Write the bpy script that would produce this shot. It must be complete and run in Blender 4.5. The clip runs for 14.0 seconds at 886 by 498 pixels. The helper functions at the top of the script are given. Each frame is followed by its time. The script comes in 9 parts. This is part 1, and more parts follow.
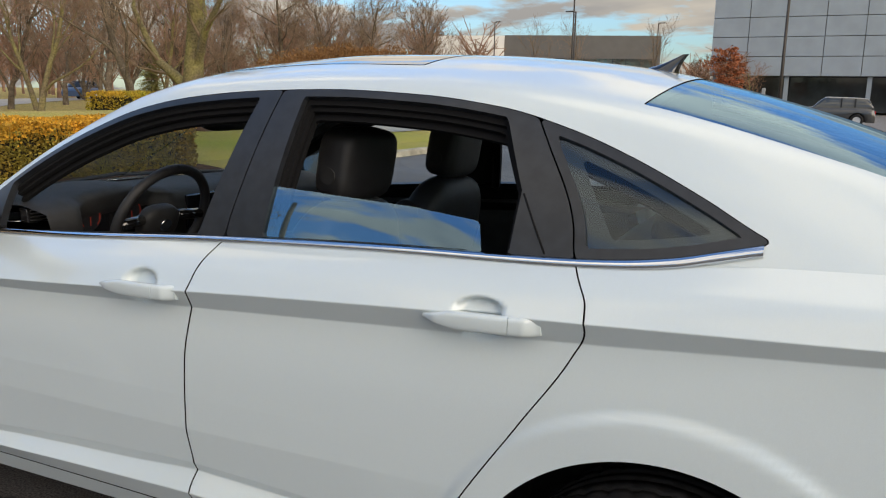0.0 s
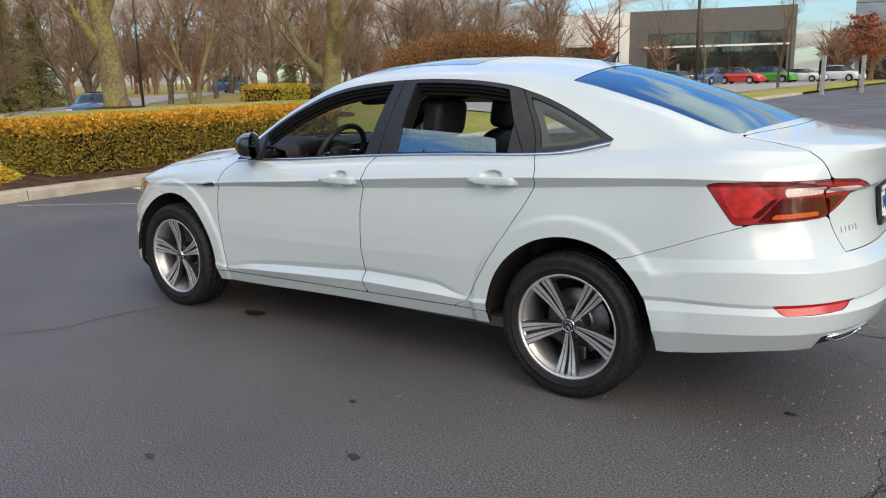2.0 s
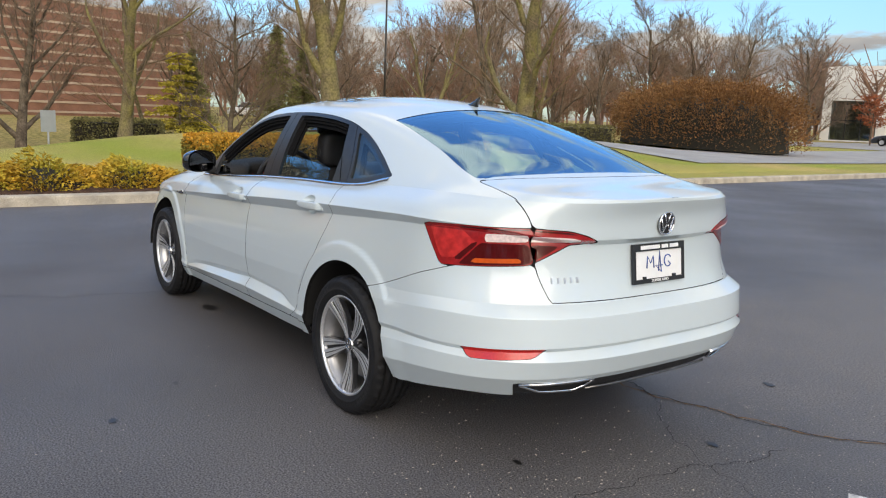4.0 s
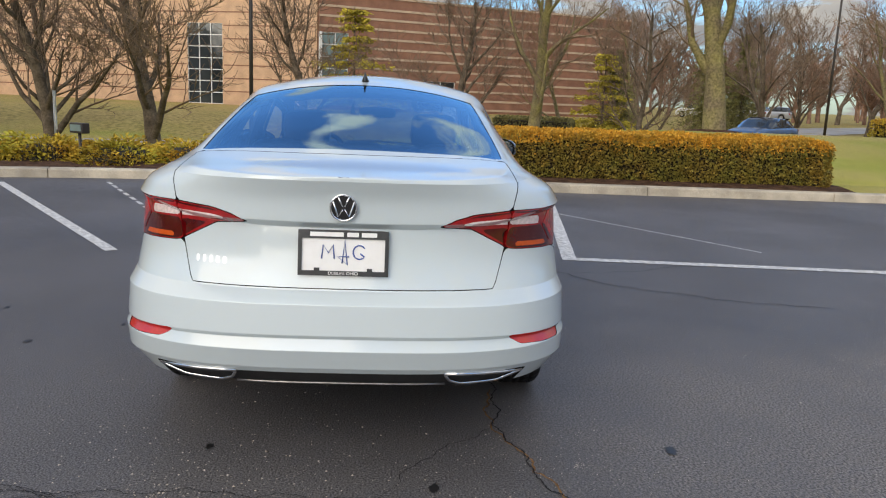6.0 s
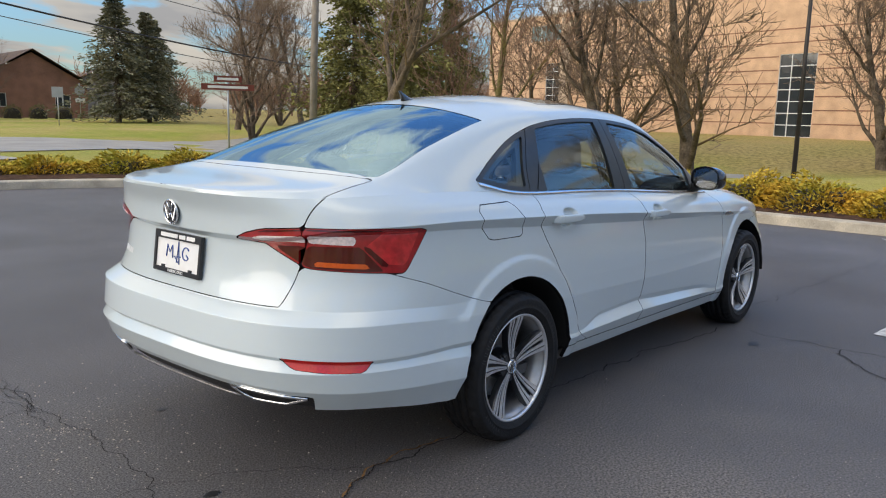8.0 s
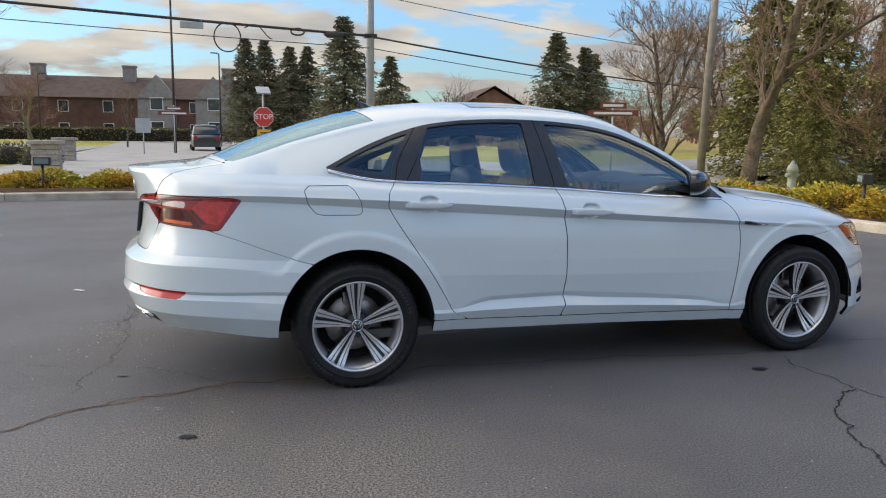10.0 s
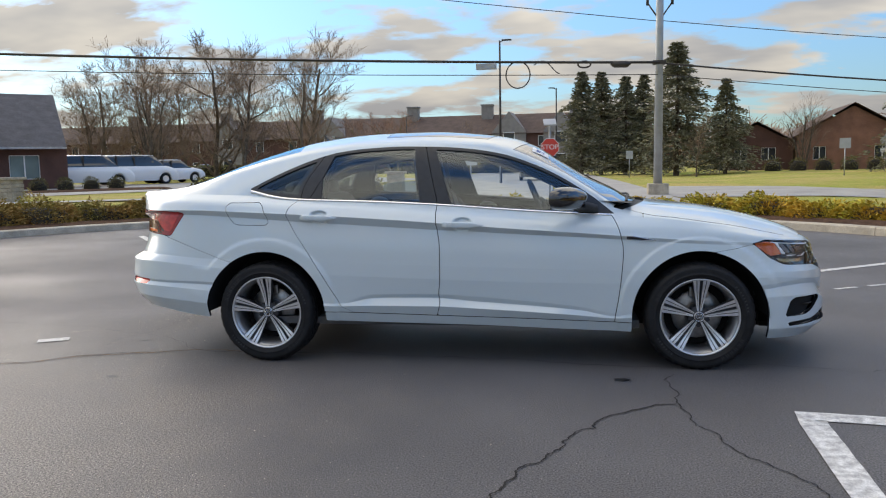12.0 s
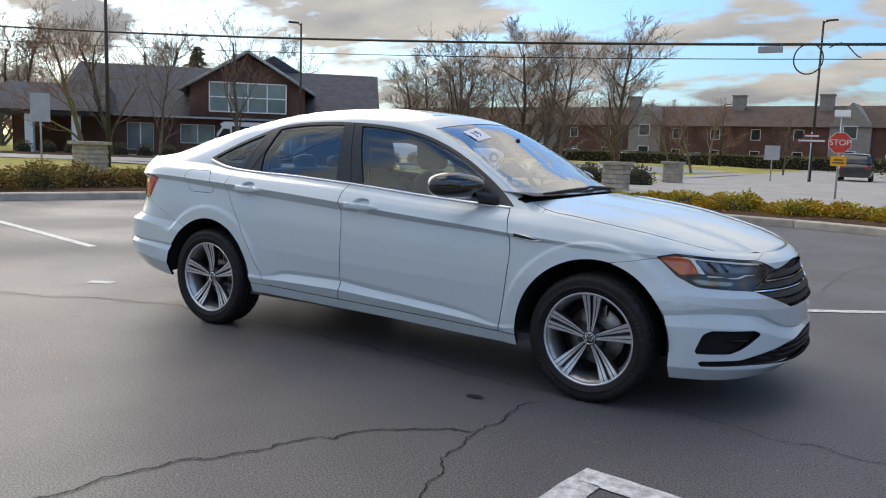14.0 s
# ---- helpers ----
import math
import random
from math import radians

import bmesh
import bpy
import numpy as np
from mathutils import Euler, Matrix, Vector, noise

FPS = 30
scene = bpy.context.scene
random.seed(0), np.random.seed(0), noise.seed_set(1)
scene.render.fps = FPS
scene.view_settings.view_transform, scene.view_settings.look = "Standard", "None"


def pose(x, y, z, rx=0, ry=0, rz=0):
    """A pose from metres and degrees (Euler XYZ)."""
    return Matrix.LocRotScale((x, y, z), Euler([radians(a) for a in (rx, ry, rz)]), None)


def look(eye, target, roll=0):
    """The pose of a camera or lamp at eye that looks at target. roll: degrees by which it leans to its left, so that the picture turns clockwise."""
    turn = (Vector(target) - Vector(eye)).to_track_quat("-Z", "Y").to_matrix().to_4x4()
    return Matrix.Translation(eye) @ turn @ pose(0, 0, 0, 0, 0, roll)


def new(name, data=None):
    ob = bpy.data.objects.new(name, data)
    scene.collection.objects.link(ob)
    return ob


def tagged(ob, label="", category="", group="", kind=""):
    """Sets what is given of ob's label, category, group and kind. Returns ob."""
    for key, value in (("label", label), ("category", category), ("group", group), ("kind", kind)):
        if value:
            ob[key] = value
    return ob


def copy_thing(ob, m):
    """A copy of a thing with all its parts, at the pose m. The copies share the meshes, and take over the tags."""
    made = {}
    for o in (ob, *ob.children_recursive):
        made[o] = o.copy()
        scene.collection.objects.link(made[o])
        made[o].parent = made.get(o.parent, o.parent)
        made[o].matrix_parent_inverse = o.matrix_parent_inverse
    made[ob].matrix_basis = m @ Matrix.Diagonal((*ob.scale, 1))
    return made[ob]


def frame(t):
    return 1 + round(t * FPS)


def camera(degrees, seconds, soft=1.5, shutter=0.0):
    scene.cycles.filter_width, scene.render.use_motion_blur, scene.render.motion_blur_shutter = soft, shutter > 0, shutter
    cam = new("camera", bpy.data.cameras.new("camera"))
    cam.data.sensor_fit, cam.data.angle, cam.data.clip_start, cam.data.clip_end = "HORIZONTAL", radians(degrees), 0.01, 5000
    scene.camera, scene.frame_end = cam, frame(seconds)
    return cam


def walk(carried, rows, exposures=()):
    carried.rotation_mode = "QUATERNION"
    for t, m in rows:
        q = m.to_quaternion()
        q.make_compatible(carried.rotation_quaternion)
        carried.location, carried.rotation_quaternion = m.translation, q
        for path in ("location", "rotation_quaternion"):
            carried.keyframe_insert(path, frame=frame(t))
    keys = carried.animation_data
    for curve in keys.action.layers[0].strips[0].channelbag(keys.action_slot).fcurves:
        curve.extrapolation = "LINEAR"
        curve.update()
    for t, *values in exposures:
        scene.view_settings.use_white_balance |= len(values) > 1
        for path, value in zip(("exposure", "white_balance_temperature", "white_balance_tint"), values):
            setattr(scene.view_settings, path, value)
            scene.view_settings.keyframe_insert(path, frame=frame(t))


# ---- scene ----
cam = camera(58.9, 14.0, 1.15)
PATH = [
    (0, (-1.569, 2.209, 1.354), (-0.694, 0.452, 0.969), 1.1),
    (0.5, (-1.826, 2.685, 1.352), (-0.875, 0.967, 0.974), 1.3),
    (1, (-2.151, 3.102, 1.348), (-1.123, 1.432, 0.957), 0.7),
    (1.5, (-2.474, 3.482, 1.352), (-1.384, 1.856, 0.938), -0.2),
    (2, (-2.803, 3.743, 1.366), (-1.654, 2.161, 0.94), -1.2),
    (2.5, (-3.214, 3.726, 1.34), (-1.999, 2.207, 0.876), -2.6),
    (3, (-3.582, 3.45, 1.326), (-2.26, 2.009, 0.904), -1.1),
    (3.2, (-3.76, 3.299, 1.345), (-2.398, 1.884, 0.962), 0.1),
    (5.3, (-5.08, 0.834, 1.386), (-3.178, 0.33, 1.031), 2.5),
    (5.5, (-5.121, 0.523, 1.357), (-3.196, 0.12, 0.993), 2.6),
    (6, (-5.07, -0.198, 1.363), (-3.109, -0.305, 0.986), 2.3),
    (6.5, (-4.938, -0.881, 1.354), (-2.999, -0.571, 0.978), 1.1),
    (7, (-4.706, -1.515, 1.346), (-2.879, -0.799, 0.96), 0.6),
    (7.2, (-4.584, -1.76, 1.371), (-2.819, -0.904, 0.981), 0.5),
    (9.3, (-2.833, -3.947, 1.324), (-1.849, -2.23, 1.036), 2.3),
    (9.5, (-2.637, -4.154, 1.296), (-1.778, -2.373, 0.994), 1.7),
    (10, (-2.092, -4.639, 1.277), (-1.499, -2.751, 0.988), 0.7),
    (10.5, (-1.482, -5.069, 1.277), (-1.103, -3.126, 0.991), -0.3),
    (11, (-0.825, -5.391, 1.267), (-0.678, -3.409, 1.041), -0.6),
    (11.5, (-0.149, -5.563, 1.269), (-0.254, -3.575, 1.078), -1.3),
    (12, (0.539, -5.603, 1.244), (0.238, -3.638, 1.03), -1.0),
    (12.5, (1.201, -5.503, 1.24), (0.701, -3.584, 0.983), -0.2),
    (13, (1.809, -5.264, 1.231), (1.087, -3.417, 0.974), 0.8),
    (13.5, (2.306, -4.852, 1.225), (1.436, -3.066, 0.991), 1.6),
    (14, (2.716, -4.427, 1.223), (1.668, -2.743, 0.968), 1.9),
]
walk(cam, [(t, look(eye, target, roll)) for t, eye, target, roll in PATH], [(0.0, 0.84, 7150, 10), (1.5, 0.91, 7000, 10), (2.8, 1.08, 6800, 10), (5.5, 0.75, 6650, 10), (7.0, 0.80, 6650, 10), (9.8, 1.10, 6850, 10), (12.0, 0.99, 6750, 10), (14.0, 0.87, 6600, 10)])


# ---- light: a cloudy late afternoon, low weak sun behind thin cloud ----
CLOUD = 13.0
SUN_EL, SUN_AZ = radians(20), radians(152)   # azimuth from +x towards +y


def make_world():
    w = bpy.data.worlds.new("sky")
    scene.world = w
    w.use_nodes = True
    n, l = w.node_tree.nodes, w.node_tree.links
    n.clear()
    out, bg = n.new("ShaderNodeOutputWorld"), n.new("ShaderNodeBackground")
    sky = n.new("ShaderNodeTexSky")
    sky.sky_type, sky.sun_disc = "NISHITA", False
    sky.sun_elevation, sky.sun_rotation = SUN_EL, radians(90) - SUN_AZ
    sky.air_density, sky.dust_density, sky.ozone_density = 1.0, 0.5, 2.2
    tc = n.new("ShaderNodeTexCoord")
    # project the direction on a flat cloud deck
    sep = n.new("ShaderNodeSeparateXYZ")
    l.new(tc.outputs["Generated"], sep.inputs[0])
    up = n.new("ShaderNodeMath"); up.operation = "MAXIMUM"; up.inputs[1].default_value = 0.0
    l.new(sep.outputs[2], up.inputs[0])
    lift = n.new("ShaderNodeMath"); lift.operation = "ADD"; lift.inputs[1].default_value = 0.22
    l.new(up.outputs[0], lift.inputs[0])
    comb = n.new("ShaderNodeCombineXYZ")
    for k in (0, 1):
        d = n.new("ShaderNodeMath"); d.operation = "DIVIDE"
        l.new(sep.outputs[k], d.inputs[0]); l.new(lift.outputs[0], d.inputs[1])
        l.new(d.outputs[0], comb.inputs[k])
    mp = n.new("ShaderNodeMapping")
    mp.inputs["Rotation"].default_value = (0, 0, radians(25))
    mp.inputs["Scale"].default_value = (0.8, 1.15, 1)
    l.new(comb.outputs[0], mp.inputs[0])
    big = n.new("ShaderNodeTexNoise"); big.inputs["Scale"].default_value = 2.0
    big.inputs["Detail"].default_value = 7; big.inputs["Roughness"].default_value = 0.55; big.inputs["Distortion"].default_value = 0.1
    l.new(mp.outputs[0], big.inputs["Vector"])
    ramp = n.new("ShaderNodeValToRGB")
    ramp.color_ramp.elements[0].position, ramp.color_ramp.elements[1].position = 0.465, 0.535
    # the banks of cloud close up at half height and open towards the zenith
    banks = n.new("ShaderNodeMapRange"); banks.interpolation_type = "SMOOTHSTEP"
    banks.inputs[1].default_value, banks.inputs[2].default_value, banks.inputs[3].default_value, banks.inputs[4].default_value = 0.34, 0.52, 0.0, 0.065
    gaps = n.new("ShaderNodeMapRange"); gaps.interpolation_type = "SMOOTHSTEP"
    gaps.inputs[1].default_value, gaps.inputs[2].default_value, gaps.inputs[3].default_value, gaps.inputs[4].default_value = 0.72, 0.90, 0.0, -0.040
    l.new(up.outputs[0], banks.inputs[0]); l.new(up.outputs[0], gaps.inputs[0])
    # the sky has cleared on the side away from the sun
    away = n.new("ShaderNodeVectorMath"); away.operation = "DOT_PRODUCT"; away.inputs[1].default_value = (0.85, -0.35, 0.40)
    l.new(tc.outputs["Generated"], away.inputs[0])
    opened = n.new("ShaderNodeMapRange"); opened.interpolation_type = "SMOOTHSTEP"
    opened.inputs[1].default_value, opened.inputs[2].default_value, opened.inputs[3].default_value, opened.inputs[4].default_value = 0.45, 0.75, 0.0, -0.14
    l.new(away.outputs["Value"], opened.inputs[0])
    high = n.new("ShaderNodeMapRange"); high.interpolation_type = "SMOOTHSTEP"; high.inputs[1].default_value, high.inputs[2].default_value = 0.22, 0.50
    l.new(up.outputs[0], high.inputs[0])
    patch = n.new("ShaderNodeMath"); patch.operation = "MULTIPLY_ADD"
    l.new(opened.outputs[0], patch.inputs[0]); l.new(high.outputs[0], patch.inputs[1]); l.new(gaps.outputs[0], patch.inputs[2])
    thin = n.new("ShaderNodeMath"); thin.operation = "ADD"
    l.new(banks.outputs[0], thin.inputs[0]); l.new(patch.outputs[0], thin.inputs[1])
    cover = n.new("ShaderNodeMath"); cover.operation = "ADD"
    l.new(big.outputs["Fac"], cover.inputs[0]); l.new(thin.outputs[0], cover.inputs[1])
    l.new(cover.outputs[0], ramp.inputs[0])
    clear = n.new("ShaderNodeVectorMath"); clear.operation = "SCALE"
    deep = n.new("ShaderNodeMapRange"); deep.inputs[1].default_value, deep.inputs[2].default_value = 0.05, 0.55
    deep.inputs[3].default_value, deep.inputs[4].default_value = 0.62, 1.65
    l.new(up.outputs[0], deep.inputs[0]); l.new(deep.outputs[0], clear.inputs["Scale"])
    hue = n.new("ShaderNodeVectorMath"); hue.operation = "MULTIPLY"; hue.inputs[1].default_value = (0.74, 0.93, 1.14)
    l.new(sky.outputs[0], hue.inputs[0]); l.new(hue.outputs[0], clear.inputs[0])
    shade = n.new("ShaderNodeTexNoise"); shade.inputs["Scale"].default_value = 1.7; shade.inputs["Detail"].default_value = 4
    l.new(mp.outputs[0], shade.inputs["Vector"])
    tone = n.new("ShaderNodeValToRGB")
    e = tone.color_ramp.elements
    e[0].position, e[0].color = 0.38, (0.62, 0.63, 0.65, 1)
    e[1].position, e[1].color = 0.62, (1.12, 1.06, 0.95, 1)
    l.new(shade.outputs["Fac"], tone.inputs[0])
    # cloud grows brighter towards the zenith, as under any cloudy sky: (1 + 2 sin h) / 3
    cie = n.new("ShaderNodeMath"); cie.operation = "MULTIPLY_ADD"; cie.inputs[1].default_value, cie.inputs[2].default_value = CLOUD * 0.54, CLOUD * 0.175
    l.new(up.outputs[0], cie.inputs[0])
    lit = n.new("ShaderNodeVectorMath"); lit.operation = "SCALE"
    l.new(tone.outputs[0], lit.inputs[0]); l.new(cie.outputs[0], lit.inputs["Scale"])
    mix = n.new("ShaderNodeMix"); mix.data_type = "RGBA"
    l.new(ramp.outputs[0], mix.inputs["Factor"])
    l.new(clear.outputs[0], mix.inputs["A"]); l.new(lit.outputs[0], mix.inputs["B"])
    l.new(mix.outputs["Result"], bg.inputs[0])
    bg.inputs[1].default_value = 0.11
    l.new(bg.outputs[0], out.inputs[0])


make_world()
sun = new("sun", bpy.data.lights.new("sun", "SUN"))
sun.data.energy, sun.data.angle, sun.data.color = 1.40, radians(56), (1.0, 0.88, 0.74)
sun.matrix_world = look((math.cos(SUN_EL) * math.cos(SUN_AZ) * 60, math.cos(SUN_EL) * math.sin(SUN_AZ) * 60, math.sin(SUN_EL) * 60), (0, 0, 0))


# ---- materials ----
MATS = {}


def mat(name, base, rough=0.5, metal=0.0, coat=0.0, var=0.0, scale=6.0, bump=0.0, bump_scale=60.0, spec=0.5, second=None, fine=0.0, island=False, emit=0.0, rnd=0.0):
    """A surface with colour variation at two scales, a fine relief and optional second colour for stains."""
    if name in MATS:
        return MATS[name]
    m = MATS[name] = bpy.data.materials.new(name)
    m.use_nodes = True
    n, l = m.node_tree.nodes, m.node_tree.links
    b = n["Principled BSDF"]
    b.inputs["Base Color"].default_value = (*base, 1)
    b.inputs["Roughness"].default_value = rough
    b.inputs["Metallic"].default_value = metal
    b.inputs["Coat Weight"].default_value = coat
    b.inputs["Coat Roughness"].default_value = 0.03
    b.inputs["Specular IOR Level"].default_value = spec
    if emit:
        b.inputs["Emission Color"].default_value = (*base, 1)
        b.inputs["Emission Strength"].default_value = emit
    if not (var or bump or fine or second or island or rnd):
        return m
    tc = n.new("ShaderNodeTexCoord")
    t1 = n.new("ShaderNodeTexNoise"); t1.inputs["Scale"].default_value = scale; t1.inputs["Detail"].default_value = 6
    t2 = n.new("ShaderNodeTexNoise"); t2.inputs["Scale"].default_value = bump_scale; t2.inputs["Detail"].default_value = 3
    for t in (t1, t2):
        l.new(tc.outputs["Object"], t.inputs["Vector"])
    col = None
    dark = tuple(c * (1 - var) for c in base) if second is None else second
    light = tuple(min(1, c * (1 + var)) for c in base) if second is None else base
    mx = n.new("ShaderNodeMix"); mx.data_type = "RGBA"
    mx.inputs["A"].default_value, mx.inputs["B"].default_value = (*dark, 1), (*light, 1)
    rp = n.new("ShaderNodeMapRange"); rp.inputs[1].default_value, rp.inputs[2].default_value = 0.35, 0.65
    l.new(t1.outputs["Fac"], rp.inputs[0]); l.new(rp.outputs[0], mx.inputs["Factor"])
    col = mx.outputs["Result"]
    if fine:
        m2 = n.new("ShaderNodeMix"); m2.data_type = "RGBA"; m2.blend_type = "MULTIPLY"; m2.inputs["Factor"].default_value = 1.0
        r2 = n.new("ShaderNodeMapRange"); r2.inputs[1].default_value, r2.inputs[2].default_value = 0.3, 0.7
        r2.inputs[3].default_value, r2.inputs[4].default_value = 1 - fine, 1 + fine
        l.new(t2.outputs["Fac"], r2.inputs[0]); l.new(col, m2.inputs["A"]); l.new(r2.outputs[0], m2.inputs["B"])
        col = m2.outputs["Result"]
    if island or rnd:
        src = n.new("ShaderNodeNewGeometry").outputs["Random Per Island"] if island else n.new("ShaderNodeObjectInfo").outputs["Random"]
        hs = n.new("ShaderNodeMix"); hs.data_type = "RGBA"; hs.blend_type = "MULTIPLY"; hs.inputs["Factor"].default_value = 1.0
        r3 = n.new("ShaderNodeMapRange")
        k = rnd or 0.35
        r3.inputs[3].default_value, r3.inputs[4].default_value = 1 - k, 1 + k
        l.new(src, r3.inputs[0]); l.new(col, hs.inputs["A"]); l.new(r3.outputs[0], hs.inputs["B"])
        col = hs.outputs["Result"]
    l.new(col, b.inputs["Base Color"])
    if bump:
        bp = n.new("ShaderNodeBump"); bp.inputs["Strength"].default_value = bump; bp.inputs["Distance"].default_value = 0.01
        l.new(t2.outputs["Fac"], bp.inputs["Height"]); l.new(bp.outputs[0], b.inputs["Normal"])
    return m


def glass_mat(name, tint, f0=0.08, sheen=(1, 1, 1)):
    """Thin glass: a tinted see-through sheet with a mirror coat that grows towards grazing angles."""
    if name in MATS:
        return MATS[name]
    m = MATS[name] = bpy.data.materials.new(name)
    m.use_nodes = True
    n, l = m.node_tree.nodes, m.node_tree.links
    n.clear()
    out, mix, tr, gl, lw = (n.new(k) for k in ("ShaderNodeOutputMaterial", "ShaderNodeMixShader", "ShaderNodeBsdfTransparent", "ShaderNodeBsdfGlossy", "ShaderNodeLayerWeight"))
    tr.inputs[0].default_value = (*tint, 1)
    gl.inputs[0].default_value, gl.inputs["Roughness"].default_value = (*sheen, 1), 0.0
    lw.inputs[0].default_value = 0.5
    pw, ma = n.new("ShaderNodeMath"), n.new("ShaderNodeMath")
    pw.operation, pw.inputs[1].default_value = "POWER", 4.2
    ma.operation, ma.inputs[1].default_value, ma.inputs[2].default_value = "MULTIPLY_ADD", 1 - f0, f0
    l.new(lw.outputs["Facing"], pw.inputs[0]); l.new(pw.outputs[0], ma.inputs[0])
    l.new(ma.outputs[0], mix.inputs[0]); l.new(tr.outputs[0], mix.inputs[1]); l.new(gl.outputs[0], mix.inputs[2])
    l.new(mix.outputs[0], out.inputs[0])
    return m


def paint(name, base, flake=0.04):
    m = mat(name, base, rough=0.32, coat=1.0, var=flake, scale=900, spec=0.5)
    m.node_tree.nodes["Principled BSDF"].inputs["Coat Roughness"].default_value = 0.055
    return m


# black rubber; also darkens panel edges in place of the shade in shut lines
SEAM = mat("seam_shadow_rubber", (0.010, 0.010, 0.011), rough=0.9, spec=0.12)
PAINT = paint("white_pearl_paint", (0.55, 0.62, 0.645))
BLACK_TRIM = mat("black_trim", (0.018, 0.020, 0.024), rough=0.32, var=0.2, scale=30)
GLOSS_BLACK = mat("gloss_black", (0.008, 0.008, 0.009), rough=0.08, coat=1.0)
PLASTIC = mat("dark_plastic", (0.02, 0.02, 0.021), rough=0.6, var=0.2, scale=20, bump=0.15, bump_scale=300)
CAVITY = mat("dark_cavity", (0.006, 0.006, 0.006), rough=0.9)
CHROME = mat("chrome", (0.75, 0.76, 0.78), rough=0.08, metal=1.0, var=0.03, scale=20)
RUBBER = mat("tyre_rubber", (0.010, 0.010, 0.011), rough=0.62, spec=0.3, var=0.25, scale=25, bump=0.2, bump_scale=120)
ALLOY = mat("machined_alloy", (0.70, 0.71, 0.73), rough=0.30, metal=0.75, var=0.05, scale=40)
ALLOY_DARK = mat("dark_alloy", (0.06, 0.062, 0.068), rough=0.35, metal=0.7, var=0.1, scale=30)
ALLOY_BARREL = mat("cast_alloy", (0.42, 0.42, 0.43), rough=0.38, metal=0.8, var=0.08, scale=30)
STEEL = mat("brake_steel", (0.32, 0.31, 0.30), rough=0.4, metal=1.0, var=0.2, scale=30)
LEATHER = mat("black_leather", (0.022, 0.022, 0.024), rough=0.5, var=0.15, scale=12, bump=0.25, bump_scale=400)
LAMP_GREY = mat("lamp_grey", (0.12, 0.13, 0.15), rough=0.25, metal=0.6, var=0.1, scale=40)
LAMP_YELLOW = mat("lamp_yellow", (0.24, 0.225, 0.14), rough=0.18, metal=0.6, coat=1.0, var=0.2, scale=60)
CLOTH = mat("grey_cloth", (0.10, 0.098, 0.096), rough=0.9, var=0.1, scale=30, bump=0.2, bump_scale=600)
GLASS_SIDE = glass_mat("side_glass", (0.82, 0.88, 0.88), 0.10, (0.88, 0.96, 1.0))
GLASS_SCREEN = glass_mat("screen_glass", (0.74, 0.80, 0.80), 0.30, (0.97, 0.98, 1.0))
GLASS_TINT = glass_mat("tinted_glass", (0.52, 0.64, 0.68), 0.31, (0.55, 0.81, 1.0))
GLASS_QUARTER = glass_mat("quarter_glass", (0.72, 0.80, 0.80), 0.065, (0.85, 0.95, 1.0))
GLASS_CLEAR = glass_mat("clear_lens", (0.95, 0.96, 0.97), 0.05)
RED_LENS = mat("red_lens", (0.30, 0.008, 0.010), rough=0.22, coat=0.55, var=0.15, scale=50)
RED_FACET = mat("red_lens_facet", (0.46, 0.022, 0.022), rough=0.2, coat=0.55, var=0.25, scale=35)
RED_DARK = mat("dark_red_lens", (0.070, 0.004, 0.005), rough=0.10, coat=0.6, var=0.1, scale=40)
REFLECTOR = mat("red_reflector", (0.52, 0.022, 0.020), rough=0.2, coat=0.5, var=0.1, scale=120)
AMBER_LENS = mat("amber_lens", (0.55, 0.085, 0.010), rough=0.15, coat=0.6, var=0.1, scale=80)
WHITE_LENS = mat("white_lens", (0.74, 0.62, 0.60), rough=0.12, coat=1.0, var=0.15, scale=90)
WHITE_PLASTIC = mat("white_plastic", (0.8, 0.8, 0.79), rough=0.4, var=0.03, scale=20)
BLUE_INK = mat("blue_ink", (0.03, 0.08, 0.32), rough=0.5)


# ---- building tools ----
def curve(*pts):
    """A smooth curve through (x, value) pairs that does not overshoot; flat beyond the ends."""
    xs, ys = np.array([p[0] for p in pts], float), np.array([p[1] for p in pts], float)
    h, d = np.diff(xs), np.diff(ys) / np.diff(xs)
    m = np.zeros(len(xs))
    for k in range(1, len(xs) - 1):
        if d[k - 1] * d[k] > 0:
            w1, w2 = 2 * h[k] + h[k - 1], h[k] + 2 * h[k - 1]
            m[k] = (w1 + w2) / (w1 / d[k - 1] + w2 / d[k])
    m[0], m[-1] = d[0], d[-1]

    def f(x):
        x = np.clip(np.asarray(x, float), xs[0], xs[-1])
        k = np.clip(np.searchsorted(xs, x, side="right") - 1, 0, len(h) - 1)
        t = (x - xs[k]) / h[k]
        return (ys[k] * (2 * t**3 - 3 * t**2 + 1) + h[k] * m[k] * (t**3 - 2 * t**2 + t) + ys[k + 1] * (-2 * t**3 + 3 * t**2) + h[k] * m[k + 1] * (t**3 - t**2))
    return f


